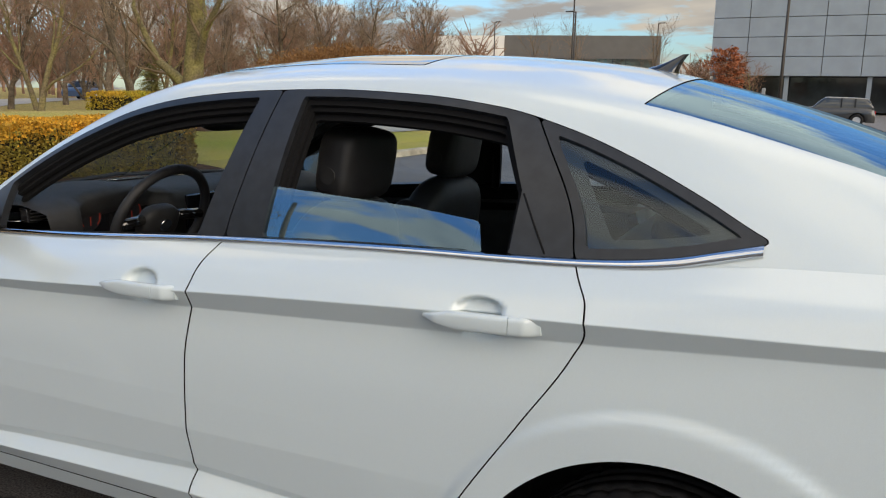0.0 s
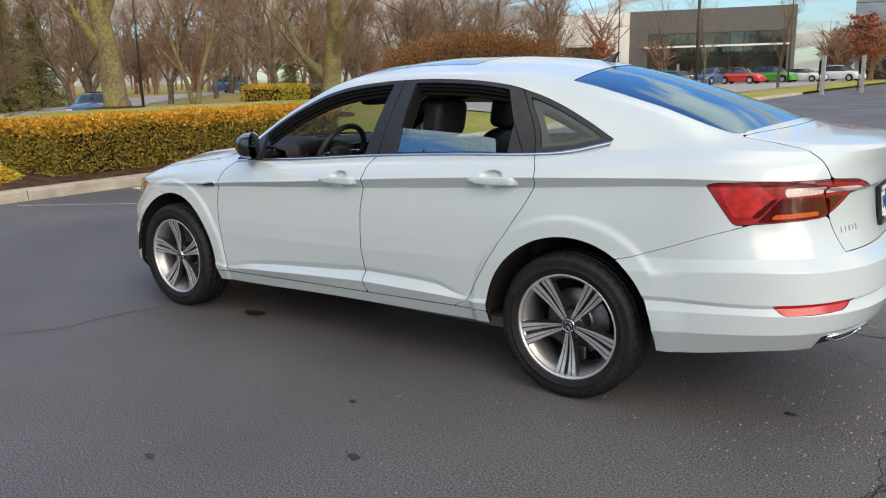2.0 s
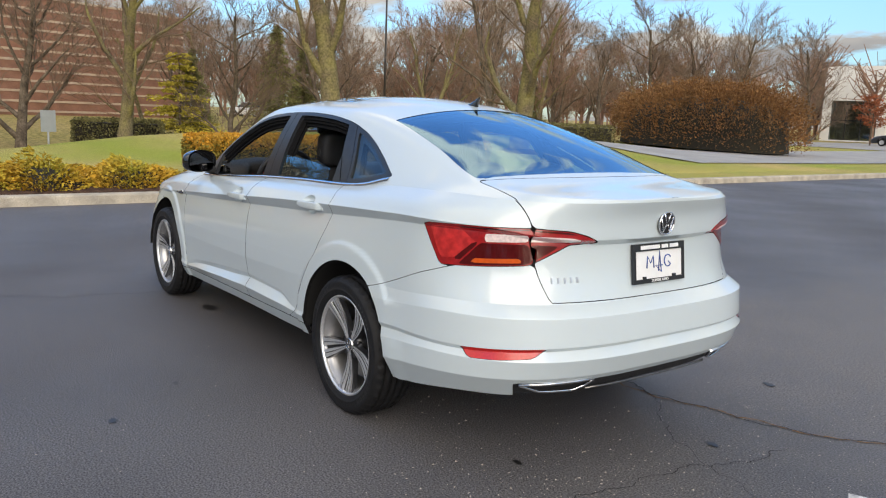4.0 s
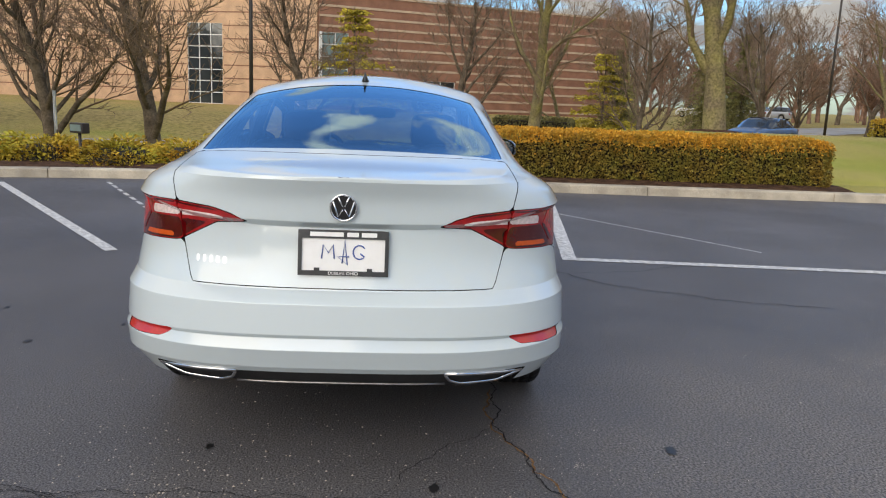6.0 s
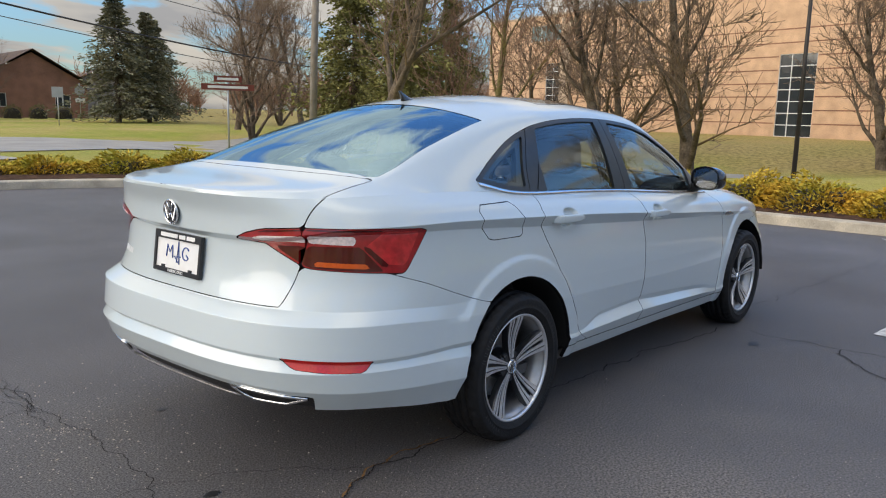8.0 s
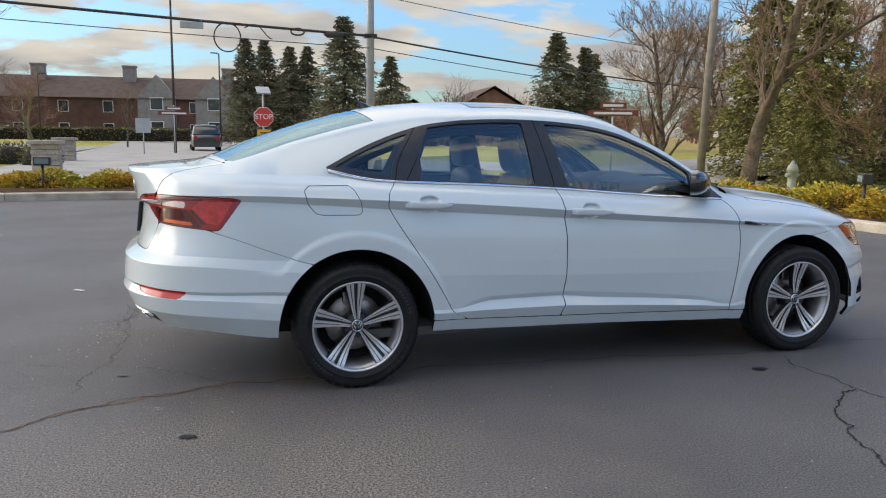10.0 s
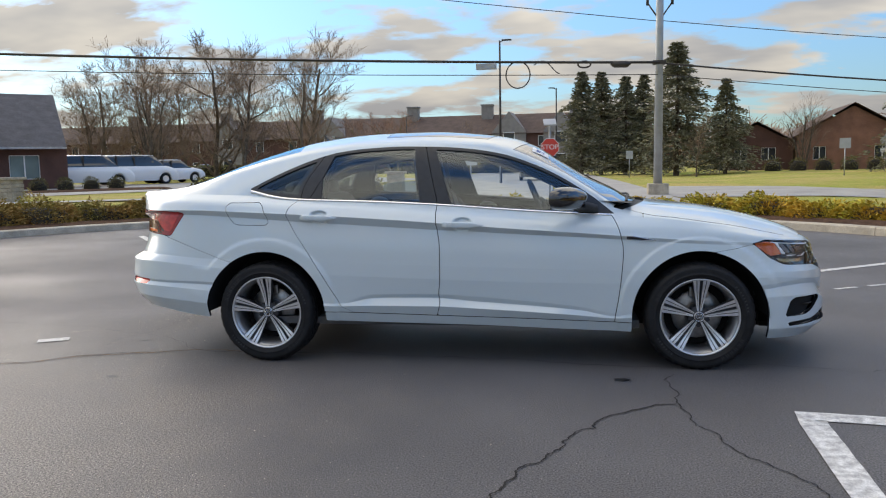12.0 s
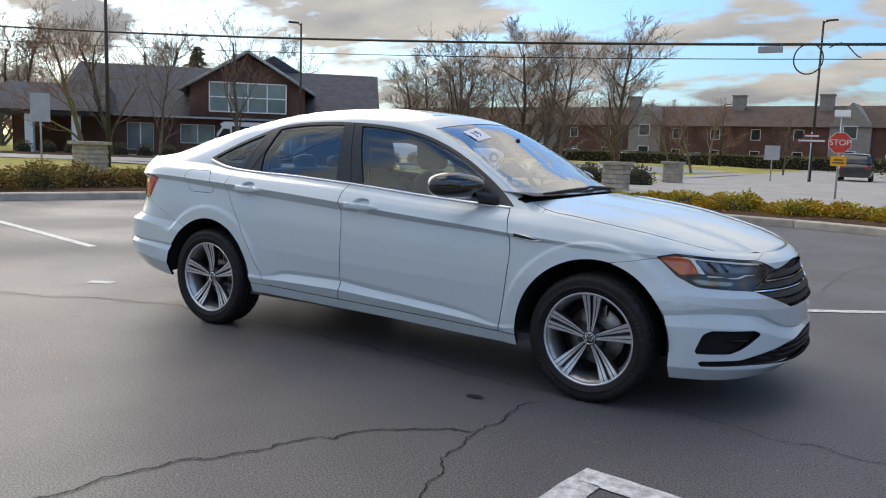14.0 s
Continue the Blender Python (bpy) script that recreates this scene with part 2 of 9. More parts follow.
def sd_poly(px, py, poly):
    """Signed distance to a polygon, positive inside."""
    px, py = np.asarray(px, float), np.asarray(py, float)
    d = np.full(px.shape, 1e9)
    inside = np.zeros(px.shape, bool)
    for (ax, ay), (bx, by) in zip(poly, poly[1:] + poly[:1]):
        ex, ey = bx - ax, by - ay
        t = np.clip(((px - ax) * ex + (py - ay) * ey) / (ex * ex + ey * ey), 0, 1)
        d = np.minimum(d, np.hypot(px - ax - t * ex, py - ay - t * ey))
        cond = (ay > py) != (by > py)
        with np.errstate(divide="ignore", invalid="ignore"):
            cross = (bx - ax) * (py - ay) / (by - ay if by != ay else 1e-9) + ax
        inside ^= cond & (px < cross)
    return np.where(inside, d, -d)


def smooth(a, b, x):
    t = np.clip((x - a) / (b - a), 0, 1)
    return t * t * (3 - 2 * t)


class Mesh:
    """A bag of vertices and faces with a few ways of filling it."""

    def __init__(self):
        self.v, self.f, self.s = [], [], []

    def add(self, verts, faces, smooth_shade=False):
        o = len(self.v)
        self.v += [tuple(float(c) for c in p) for p in verts]
        self.f += [tuple(i + o for i in f) for f in faces]
        self.s += [smooth_shade] * len(faces)
        return self

    def join(self, other, m=None):
        vs = [m @ Vector(p) for p in other.v] if m is not None else other.v
        o = len(self.v)
        self.v += [tuple(p) for p in vs]
        self.f += [tuple(i + o for i in f) for f in other.f]
        self.s += other.s
        return self

    def box(self, x0, x1, y0, y1, z0, z1, bevel=0.0):
        if bevel <= 0:
            return self.add([(x, y, z) for x in (x0, x1) for y in (y0, y1) for z in (z0, z1)],
                            [(0, 1, 3, 2), (4, 6, 7, 5), (0, 4, 5, 1), (2, 3, 7, 6), (0, 2, 6, 4), (1, 5, 7, 3)])
        bm = bmesh.new()
        bmesh.ops.create_cube(bm, size=1.0)
        for v in bm.verts:
            v.co = ((x0 + x1) / 2 + v.co.x * (x1 - x0), (y0 + y1) / 2 + v.co.y * (y1 - y0), (z0 + z1) / 2 + v.co.z * (z1 - z0))
        bmesh.ops.bevel(bm, geom=bm.edges[:], offset=bevel, segments=2, affect="EDGES", profile=0.6)
        return self.take(bm)

    def take(self, bm, smooth_shade=False):
        bm.verts.index_update()
        self.add([v.co for v in bm.verts], [tuple(v.index for v in f.verts) for f in bm.faces], smooth_shade)
        bm.free()
        return self

    def grid(self, rows, closed=False, smooth_shade=True):
        """Rows of equal length, skinned; closed: each row is a ring."""
        n = len(rows[0])
        vs = [p for r in rows for p in r]
        fs = []
        for a in range(len(rows) - 1):
            for b in range(n if closed else n - 1):
                c = (b + 1) % n
                fs.append((a * n + b, a * n + c, (a + 1) * n + c, (a + 1) * n + b))
        return self.add(vs, fs, smooth_shade)

    def tube(self, pts, r, n=8, cap=True, smooth_shade=True):
        """A tube along points; r is one radius or one for each point."""
        pts = [Vector(p) for p in pts]
        rs = [r] * len(pts) if isinstance(r, (int, float)) else list(r)
        rows, side = [], None
        for k, p in enumerate(pts):
            t = (pts[min(k + 1, len(pts) - 1)] - pts[max(k - 1, 0)]).normalized()
            if side is None:
                side = t.orthogonal().normalized()
            side = (side - t * side.dot(t)).normalized()
            up = t.cross(side)
            rows.append([p + (side * math.cos(a) + up * math.sin(a)) * rs[k] for a in [2 * math.pi * q / n for q in range(n)]])
        self.grid(rows, True, smooth_shade)
        if cap:
            o = len(self.v) - len(rows) * n
            self.f += [tuple(o + q for q in reversed(range(n))), tuple(o + (len(rows) - 1) * n + q for q in range(n))]
            self.s += [False, False]
        return self

    def lathe(self, prof, n=48, axis="y", smooth_shade=True):
        """Turns (radius, height) pairs round an axis."""
        rows = []
        for r, h in prof:
            ring = []
            for q in range(n):
                a = 2 * math.pi * q / n
                c, s = r * math.cos(a), r * math.sin(a)
                ring.append({"y": (c, h, s), "z": (c, s, h), "x": (h, c, s)}[axis])
            rows.append(ring)
        return self.grid(rows, True, smooth_shade)

    def prism(self, poly, z0, z1, plane="xy"):
        """A flat outline drawn out between two heights."""
        n = len(poly)
        put = {"xy": lambda a, b, c: (a, b, c), "yz": lambda a, b, c: (c, a, b), "xz": lambda a, b, c: (a, c, b)}[plane]
        vs = [put(a, b, z0) for a, b in poly] + [put(a, b, z1) for a, b in poly]
        fs = [tuple(range(n - 1, -1, -1)), tuple(range(n, 2 * n))] + [(k, (k + 1) % n, n + (k + 1) % n, n + k) for k in range(n)]
        return self.add(vs, fs)

    def mirrored(self):
        m = Mesh()
        m.v = [(x, -y, z) for x, y, z in self.v]
        m.f = [tuple(reversed(f)) for f in self.f]
        m.s = list(self.s)
        return m

    def data(self, name, *materials, fix=True):
        me = bpy.data.meshes.new(name)
        me.from_pydata(self.v, [], self.f)
        for m in materials:
            me.materials.append(m)
        me.polygons.foreach_set("use_smooth", self.s)
        me.update()
        return me


def recalc(mesh):
    """Turns all faces outwards."""
    bm = bmesh.new()
    bm.from_mesh(mesh)
    bmesh.ops.recalc_face_normals(bm, faces=bm.faces[:])
    bm.to_mesh(mesh)
    bm.free()
    return mesh


def part(name, mesh, material, parent=None, label="", outward=False):
    """Links a bag of faces as one mesh object under a thing or a part."""
    me = mesh.data(name, material)
    if outward:
        recalc(me)
    ob = new(name, me)
    ob.parent = parent
    if label:
        tagged(ob, label)
    return ob


def panel(name, mesh, parent, label="", seam=None):
    """A painted body panel whose turned-in edges are dark, standing in for gap shade."""
    ob = part(name, mesh, PAINT, parent, label)
    ob.data.materials.append(SEAM)
    ob.data.polygons.foreach_set("material_index", [0 if s else 1 for s in mesh.s])
    return ob


def thing(name, label, category, group="", kind="", at=(0, 0, 0), turn=0.0):
    ob = new(name)
    ob.empty_display_size = 0.1
    ob.matrix_basis = pose(*at, 0, 0, turn)
    return tagged(ob, label, category, group, kind)


def solo(name, mesh, material, label, category, group="", kind="", outward=False, at=None, turn=0.0):
    ob = part(name, mesh, material, None, "", outward)
    if at is not None:
        ob.matrix_basis = pose(*at, 0, 0, turn)
    return tagged(ob, label, category, group, kind)


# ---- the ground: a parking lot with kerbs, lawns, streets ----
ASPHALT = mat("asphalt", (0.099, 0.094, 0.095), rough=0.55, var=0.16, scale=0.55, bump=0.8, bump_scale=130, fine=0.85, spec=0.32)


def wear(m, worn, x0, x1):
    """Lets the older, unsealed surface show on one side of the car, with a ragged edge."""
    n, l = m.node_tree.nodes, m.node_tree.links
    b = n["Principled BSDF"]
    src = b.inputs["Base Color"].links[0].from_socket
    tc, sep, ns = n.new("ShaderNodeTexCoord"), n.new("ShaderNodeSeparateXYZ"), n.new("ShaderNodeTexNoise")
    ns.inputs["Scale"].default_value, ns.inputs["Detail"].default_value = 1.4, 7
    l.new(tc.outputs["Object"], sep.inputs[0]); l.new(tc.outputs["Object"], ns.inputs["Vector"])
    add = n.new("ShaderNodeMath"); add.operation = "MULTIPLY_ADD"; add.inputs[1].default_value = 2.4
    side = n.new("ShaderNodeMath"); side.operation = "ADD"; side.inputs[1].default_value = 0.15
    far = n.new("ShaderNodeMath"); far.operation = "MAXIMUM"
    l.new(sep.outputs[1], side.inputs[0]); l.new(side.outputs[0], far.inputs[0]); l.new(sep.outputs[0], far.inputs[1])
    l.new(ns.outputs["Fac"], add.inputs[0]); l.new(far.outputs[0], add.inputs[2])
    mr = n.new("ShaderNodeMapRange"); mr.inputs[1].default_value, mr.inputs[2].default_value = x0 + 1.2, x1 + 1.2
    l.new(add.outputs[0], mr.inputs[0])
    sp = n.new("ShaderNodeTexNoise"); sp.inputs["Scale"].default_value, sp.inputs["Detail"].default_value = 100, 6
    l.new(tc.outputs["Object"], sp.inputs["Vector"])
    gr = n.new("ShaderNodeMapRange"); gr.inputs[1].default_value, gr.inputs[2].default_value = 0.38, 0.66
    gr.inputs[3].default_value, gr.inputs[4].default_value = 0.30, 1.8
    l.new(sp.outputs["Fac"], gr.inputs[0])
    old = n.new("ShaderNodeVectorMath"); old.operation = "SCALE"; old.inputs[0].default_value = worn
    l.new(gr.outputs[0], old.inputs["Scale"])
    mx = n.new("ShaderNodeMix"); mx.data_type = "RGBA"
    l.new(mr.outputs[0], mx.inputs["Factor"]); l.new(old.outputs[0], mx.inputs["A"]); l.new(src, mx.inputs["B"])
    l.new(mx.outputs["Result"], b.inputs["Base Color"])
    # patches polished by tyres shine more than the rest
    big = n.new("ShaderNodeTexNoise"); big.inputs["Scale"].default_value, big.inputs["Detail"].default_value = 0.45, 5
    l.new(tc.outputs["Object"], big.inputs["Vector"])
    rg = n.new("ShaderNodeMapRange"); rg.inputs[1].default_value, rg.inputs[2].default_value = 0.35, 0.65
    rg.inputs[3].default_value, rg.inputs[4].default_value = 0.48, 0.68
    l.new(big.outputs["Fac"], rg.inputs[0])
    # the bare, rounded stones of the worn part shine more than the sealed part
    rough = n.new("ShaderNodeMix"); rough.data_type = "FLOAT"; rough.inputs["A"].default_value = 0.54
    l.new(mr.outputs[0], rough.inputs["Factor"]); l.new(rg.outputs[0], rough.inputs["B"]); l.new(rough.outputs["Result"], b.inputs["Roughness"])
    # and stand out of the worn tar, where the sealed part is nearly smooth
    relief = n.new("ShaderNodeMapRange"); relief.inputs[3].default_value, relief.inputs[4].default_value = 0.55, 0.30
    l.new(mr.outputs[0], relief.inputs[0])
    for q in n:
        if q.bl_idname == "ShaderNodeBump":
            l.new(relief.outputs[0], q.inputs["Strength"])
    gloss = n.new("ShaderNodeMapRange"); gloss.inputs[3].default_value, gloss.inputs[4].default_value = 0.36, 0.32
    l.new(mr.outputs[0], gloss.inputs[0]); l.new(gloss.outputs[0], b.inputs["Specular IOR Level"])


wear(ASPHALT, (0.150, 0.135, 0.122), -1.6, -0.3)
CONCRETE = mat("kerb_concrete", (0.42, 0.37, 0.29), rough=0.85, var=0.22, scale=3.5, bump=0.4, bump_scale=90, fine=0.25, rnd=0.10)
ROAD = mat("pale_road_concrete", (0.33, 0.315, 0.29), rough=0.8, var=0.12, scale=0.7, bump=0.2, bump_scale=60, fine=0.12)
PAINT_LINE = mat("worn_white_paint", (0.72, 0.71, 0.68), rough=0.65, second=(0.36, 0.35, 0.34), scale=22, bump=0.3, bump_scale=150, fine=0.2)
GRASS = mat("winter_lawn", (0.265, 0.295, 0.050), rough=0.95, second=(0.42, 0.33, 0.12), scale=0.22, bump=0.8, bump_scale=70, fine=0.55, spec=0.1)


def straw_beyond(m, straw, x0, x1):
    """The bank beyond the street is drier, with fallen leaves."""
    n, l = m.node_tree.nodes, m.node_tree.links
    b = n["Principled BSDF"]
    src = b.inputs["Base Color"].links[0].from_socket
    tc, sep, ns = n.new("ShaderNodeTexCoord"), n.new("ShaderNodeSeparateXYZ"), n.new("ShaderNodeTexNoise")
    ns.inputs["Scale"].default_value, ns.inputs["Detail"].default_value = 0.35, 8
    l.new(tc.outputs["Object"], sep.inputs[0]); l.new(tc.outputs["Object"], ns.inputs["Vector"])
    add = n.new("ShaderNodeMath"); add.operation = "MULTIPLY_ADD"; add.inputs[1].default_value = 16.0
    l.new(ns.outputs["Fac"], add.inputs[0]); l.new(sep.outputs[0], add.inputs[2])
    mr = n.new("ShaderNodeMapRange"); mr.inputs[1].default_value, mr.inputs[2].default_value, mr.inputs[4].default_value = x0 + 8, x1 + 8, 0.75
    l.new(add.outputs[0], mr.inputs[0])
    sp = n.new("ShaderNodeTexNoise"); sp.inputs["Scale"].default_value, sp.inputs["Detail"].default_value = 5.0, 5
    l.new(tc.outputs["Object"], sp.inputs["Vector"])
    gr = n.new("ShaderNodeMapRange"); gr.inputs[1].default_value, gr.inputs[2].default_value = 0.35, 0.65
    gr.inputs[3].default_value, gr.inputs[4].default_value = 0.55, 1.35
    l.new(sp.outputs["Fac"], gr.inputs[0])
    dry = n.new("ShaderNodeVectorMath"); dry.operation = "SCALE"; dry.inputs[0].default_value = straw
    l.new(gr.outputs[0], dry.inputs["Scale"])
    mx = n.new("ShaderNodeMix"); mx.data_type = "RGBA"
    l.new(mr.outputs[0], mx.inputs["Factor"]); l.new(src, mx.inputs["A"]); l.new(dry.outputs[0], mx.inputs["B"])
    l.new(mx.outputs["Result"], b.inputs["Base Color"])


straw_beyond(GRASS, (0.33, 0.245, 0.10), 27.0, 33.0)
MULCH = mat("brown_mulch", (0.075, 0.042, 0.026), rough=0.95, var=0.4, scale=6, bump=0.9, bump_scale=60, fine=0.6, spec=0.1)
CRACK = mat("crack_shadow", (0.012, 0.011, 0.011), rough=0.95)
RUSTY = mat("crack_dirt", (0.20, 0.105, 0.035), rough=0.95, var=0.4, scale=20)
OIL = mat("oil_stain", (0.016, 0.016, 0.017), rough=0.45, var=0.2, scale=20)

KERB = [(7.5, -112.0), (7.4, -60.0), (7.3, -30.0), (7.0, -12.0), (6.9, -4.0), (6.9, 2.2), (6.85, 4.2), (6.2, 6.6), (4.7, 8.8), (2.6, 10.4), (0.0, 11.2), (-4.5, 11.2), (-6.9, 10.8),
        (-8.7, 9.6), (-10.1, 7.6), (-11.1, 5.5), (-11.9, 3.2), (-12.4, 0.0), (-12.6, -30.0)]
STREET = [(4, 30), (12, 27), (19, 23.0), (22.8, 16.5), (24.6, 9), (28, 0.0), (33, -9), (41, -19), (52, -31), (64, -48), (80, -92), (95, -150)]
STREET_Z = [0.0, -0.1, -0.5, -0.75, -0.8, -0.8, -0.65, -0.25, 0.1, 0.35, 0.5, 0.6]


def along(poly, step):
    """Even steps along a line, smoothed at its corners."""
    P = np.array(poly, float)
    for _ in range(2):
        Q = [P[0]]
        for a, b in zip(P[:-1], P[1:]):
            Q += [a * 0.75 + b * 0.25, a * 0.25 + b * 0.75]
        P = np.array(Q + [P[-1]])
    d = np.r_[0, np.cumsum(np.linalg.norm(np.diff(P, axis=0), axis=1))]
    s = np.arange(0, d[-1], step)
    return np.stack([np.interp(s, d, P[:, k]) for k in range(P.shape[1])], -1)


KERB_PTS = along(KERB, 0.25)
LOT = [tuple(p) for p in KERB_PTS[::4]] + [(-12.6, -112.0)]
ST = along([(x, y, z) for (x, y), z in zip(STREET, STREET_Z)], 1.0)


def lot_distance(x, y):
    return -sd_poly(x, y, LOT)


def terrain(x, y):
    x, y = np.asarray(x, float), np.asarray(y, float)
    d = lot_distance(x, y)
    base = 0.12 + 0.16 * smooth(15, 60, d) + 0.03 * np.sin(x * 0.21) * np.cos(y * 0.17) * smooth(3, 15, d)
    ds = np.full(x.shape, 1e9)
    zs = np.zeros(x.shape)
    for p in ST[::2]:
        q = np.hypot(x - p[0], y - p[1])
        zs = np.where(q < ds, p[2], zs)
        ds = np.minimum(ds, q)
    w = smooth(13, 4.5, ds) * smooth(0, 7, d)
    flat = smooth(16, 10, np.hypot((x + 1) / 1.0, np.maximum(0, 27 - y)) if x.ndim == 0 else np.hypot(x + 1, np.maximum(0, 27 - y))) * (y > 15)
    # a low swell of lawn between the lot and the street
    base = base + 0.60 * np.exp(-(((x - 17.5) / 5.0) ** 2)) * smooth(5, -5, y) * smooth(-30, -16, y)
    z = base + (zs - base) * w
    z = z + (0.02 - z) * flat
    return np.where(d < 0.9, -1.0, z)


def ground_mesh():
    near = np.arange(-70, 70.1, 1.6)
    far = np.array([74, 80, 90, 105, 130, 170, 230, 320, 480, 800, 1500.0])
    ax = np.r_[-far[::-1], near, far]
    ay = ax.copy()
    X, Y = np.meshgrid(ax, ay)
    Z = terrain(X, Y)
    n = len(ax)
    vs = np.stack([X, Y, Z], -1).reshape(-1, 3)
    fs = [(r * n + c, r * n + c + 1, (r + 1) * n + c + 1, (r + 1) * n + c) for r in range(n - 1) for c in range(n - 1)]
    return Mesh().add(vs, fs, True)


solo("ground", ground_mesh(), GRASS, "winter lawn, green fading to straw", "lawn", kind="structure")
# lot surface: triangles fanned over the outline, trimmed to the kerb
lot = Mesh()
pts = [(float(x), float(y)) for x, y in KERB_PTS[::2]]
bm = bmesh.new()
vs = [bm.verts.new((x, y, 0)) for x, y in pts] + [bm.verts.new((-12.6, -112, 0))]
fc = bm.faces.new(vs)
bmesh.ops.triangulate(bm, faces=[fc])
bmesh.ops.recalc_face_normals(bm, faces=bm.faces[:])
for f0 in bm.faces:
    if f0.normal.z < 0:
        f0.normal_flip()
lot.take(bm)
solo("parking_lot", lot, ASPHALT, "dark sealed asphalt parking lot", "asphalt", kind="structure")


def ribbon(center, half, lift=0.03):
    P = np.asarray(center)
    t = np.gradient(P[:, :2], axis=0)
    t /= np.linalg.norm(t, axis=1, keepdims=True)
    nrm = np.stack([-t[:, 1], t[:, 0]], -1)
    rows = []
    for k in range(len(P)):
        row = []
        for w in np.linspace(-half, half, 5):
            q = P[k, :2] + nrm[k] * w
            row.append((q[0], q[1], float(terrain(np.array(q[0]), np.array(q[1]))) + lift))
        rows.append(row)
    return Mesh().grid(rows)


solo("road", ribbon(ST, 3.0), ROAD, "pale two-lane street between lawns", "street", kind="structure")
solo("road", ribbon(along([(-2.0, 17.5), (-2, 40), (-3, 70), (-6, 150)], 1.5), 6.2, 0.034), ROAD, "pale street running away from the lot", "street", kind="structure")
solo("road", ribbon(along([(4, 24.5), (14, 25.5), (30, 31), (60, 46), (120, 70)], 1.5), 3.6, 0.026), ROAD, "pale side street past spruces", "street", kind="structure")
solo("road", ribbon(along([(-4, 36), (-18, 40), (-60, 47), (-120, 56)], 1.5), 4.0, 0.022), ROAD, "pale street past townhouses", "street", kind="structure")
solo("road", ribbon(along([(15.2, -18), (16, -60), (18, -116)], 2.0), 4.6, 0.03), ROAD, "pale concrete drive by the lawn strip", "street", kind="structure")
solo("road", ribbon(along([(27, -52), (26, -80), (25, -116)], 2.0), 9.0, 0.035), ROAD, "concrete showroom forecourt", "forecourt", kind="structure")
solo("road", ribbon(along([(-40, 18), (-30, 28), (-20, 42), (-18, 62)], 1.5), 7.0, 0.026), ROAD, "pale forecourt before the gabled building", "forecourt", kind="structure")
solo("pavement", ribbon(along([(-30, 17.0), (-14, 21), (-9.5, 27), (-9.5, 60)], 1.0), 0.8, 0.045), ROAD, "narrow concrete footpath", "footpath", kind="structure")

# kerb stones, one piece for each three metres
kerb = thing("kerb", "weathered tan concrete kerb round the lot", "kerb", kind="structure")
PROFILE = [(0.0, -0.03), (0.012, 0.115), (0.03, 0.132), (0.20, 0.138), (0.215, 0.05)]
step = 12
for k in range(0, len(KERB_PTS) - step, step):
    seg = KERB_PTS[k:k + step + 1]
    t = np.gradient(seg, axis=0)
    t /= np.linalg.norm(t, axis=1, keepdims=True)
    nrm = np.stack([t[:, 1], -t[:, 0]], -1)
    mid = seg.mean(0)
    if lot_distance(np.array(mid[0] + nrm[6][0] * 0.5), np.array(mid[1] + nrm[6][1] * 0.5)) < 0:
        nrm = -nrm
    seg = seg.copy()
    seg[0] += t[0] * 0.006
    seg[-1] -= t[-1] * 0.006
    m = Mesh().grid([[(p[0] + q[0] * w, p[1] + q[1] * w, h) for w, h in PROFILE] for p, q in zip(seg, nrm)], smooth_shade=False)
    for e, flip in ((0, True), (-1, False)):
        ring = [(seg[e][0] + nrm[e][0] * w, seg[e][1] + nrm[e][1] * w, h) for w, h in PROFILE]
        m.add(ring, [tuple(range(5)) if flip else tuple(reversed(range(5)))])
    if mid[1] < -45 or mid[1] < -8 and mid[0] < 0:
        continue
    part("kerb_stone", m, CONCRETE, kerb, outward=True)


# painted lines
def stripe(x0, y0, x1, y1, w, name="parking_line"):
    d = Vector((x1 - x0, y1 - y0, 0)).normalized()
    q = Vector((-d.y, d.x, 0)) * w / 2
    n = max(2, int(math.hypot(x1 - x0, y1 - y0) / 0.08))
    rnd = random.Random(int(x0 * 100 + y0 * 10))
    rows = []
    for k in range(n + 1):
        t = k / n
        p = Vector((x0 + (x1 - x0) * t, y0 + (y1 - y0) * t, 0.005))
        rows.append([p + q * (1 + rnd.uniform(-0.06, 0.03)), p - q * (1 + rnd.uniform(-0.06, 0.03))])
    return solo(name, Mesh().grid(rows), PAINT_LINE, "worn white painted parking line", "marking", "painted lines", "structure")


stripe(1.66, -1.69, 6.78, -2.38, 0.135)
stripe(1.71, -1.757, 1.45, -5.4, 0.13)
stripe(1.5, 2.22, 5.9, 5.3, 0.105)
for k in range(9):
    stripe(3.1 + 0.37 * k, 2.24 + 0.203 * k, 3.1 + 0.37 * k + 0.24, 2.24 + 0.203 * k + 0.13, 0.05)
stripe(6.6, -0.72, 2.3, -3.72, 0.028)
stripe(-3.96, 3.55, -7.3, 8.1, 0.11)
stripe(-4.4, 5.9, -4.85, 6.75, 0.09)
stripe(-5.8, 7.95, -7.0, 9.8, 0.09)
stripe(-5.2, 0.88, -8.4, 1.56, 0.11)
stripe(-3.09, -0.35, -3.28, -0.45, 0.11)
stripe(-2.98, 2.10, -3.06, 2.17, 0.04)
stripe(1.12, -11.0, 0.62, -16.0, 0.10)
stripe(-1.0, -33, -9.0, -33.6, 0.10)


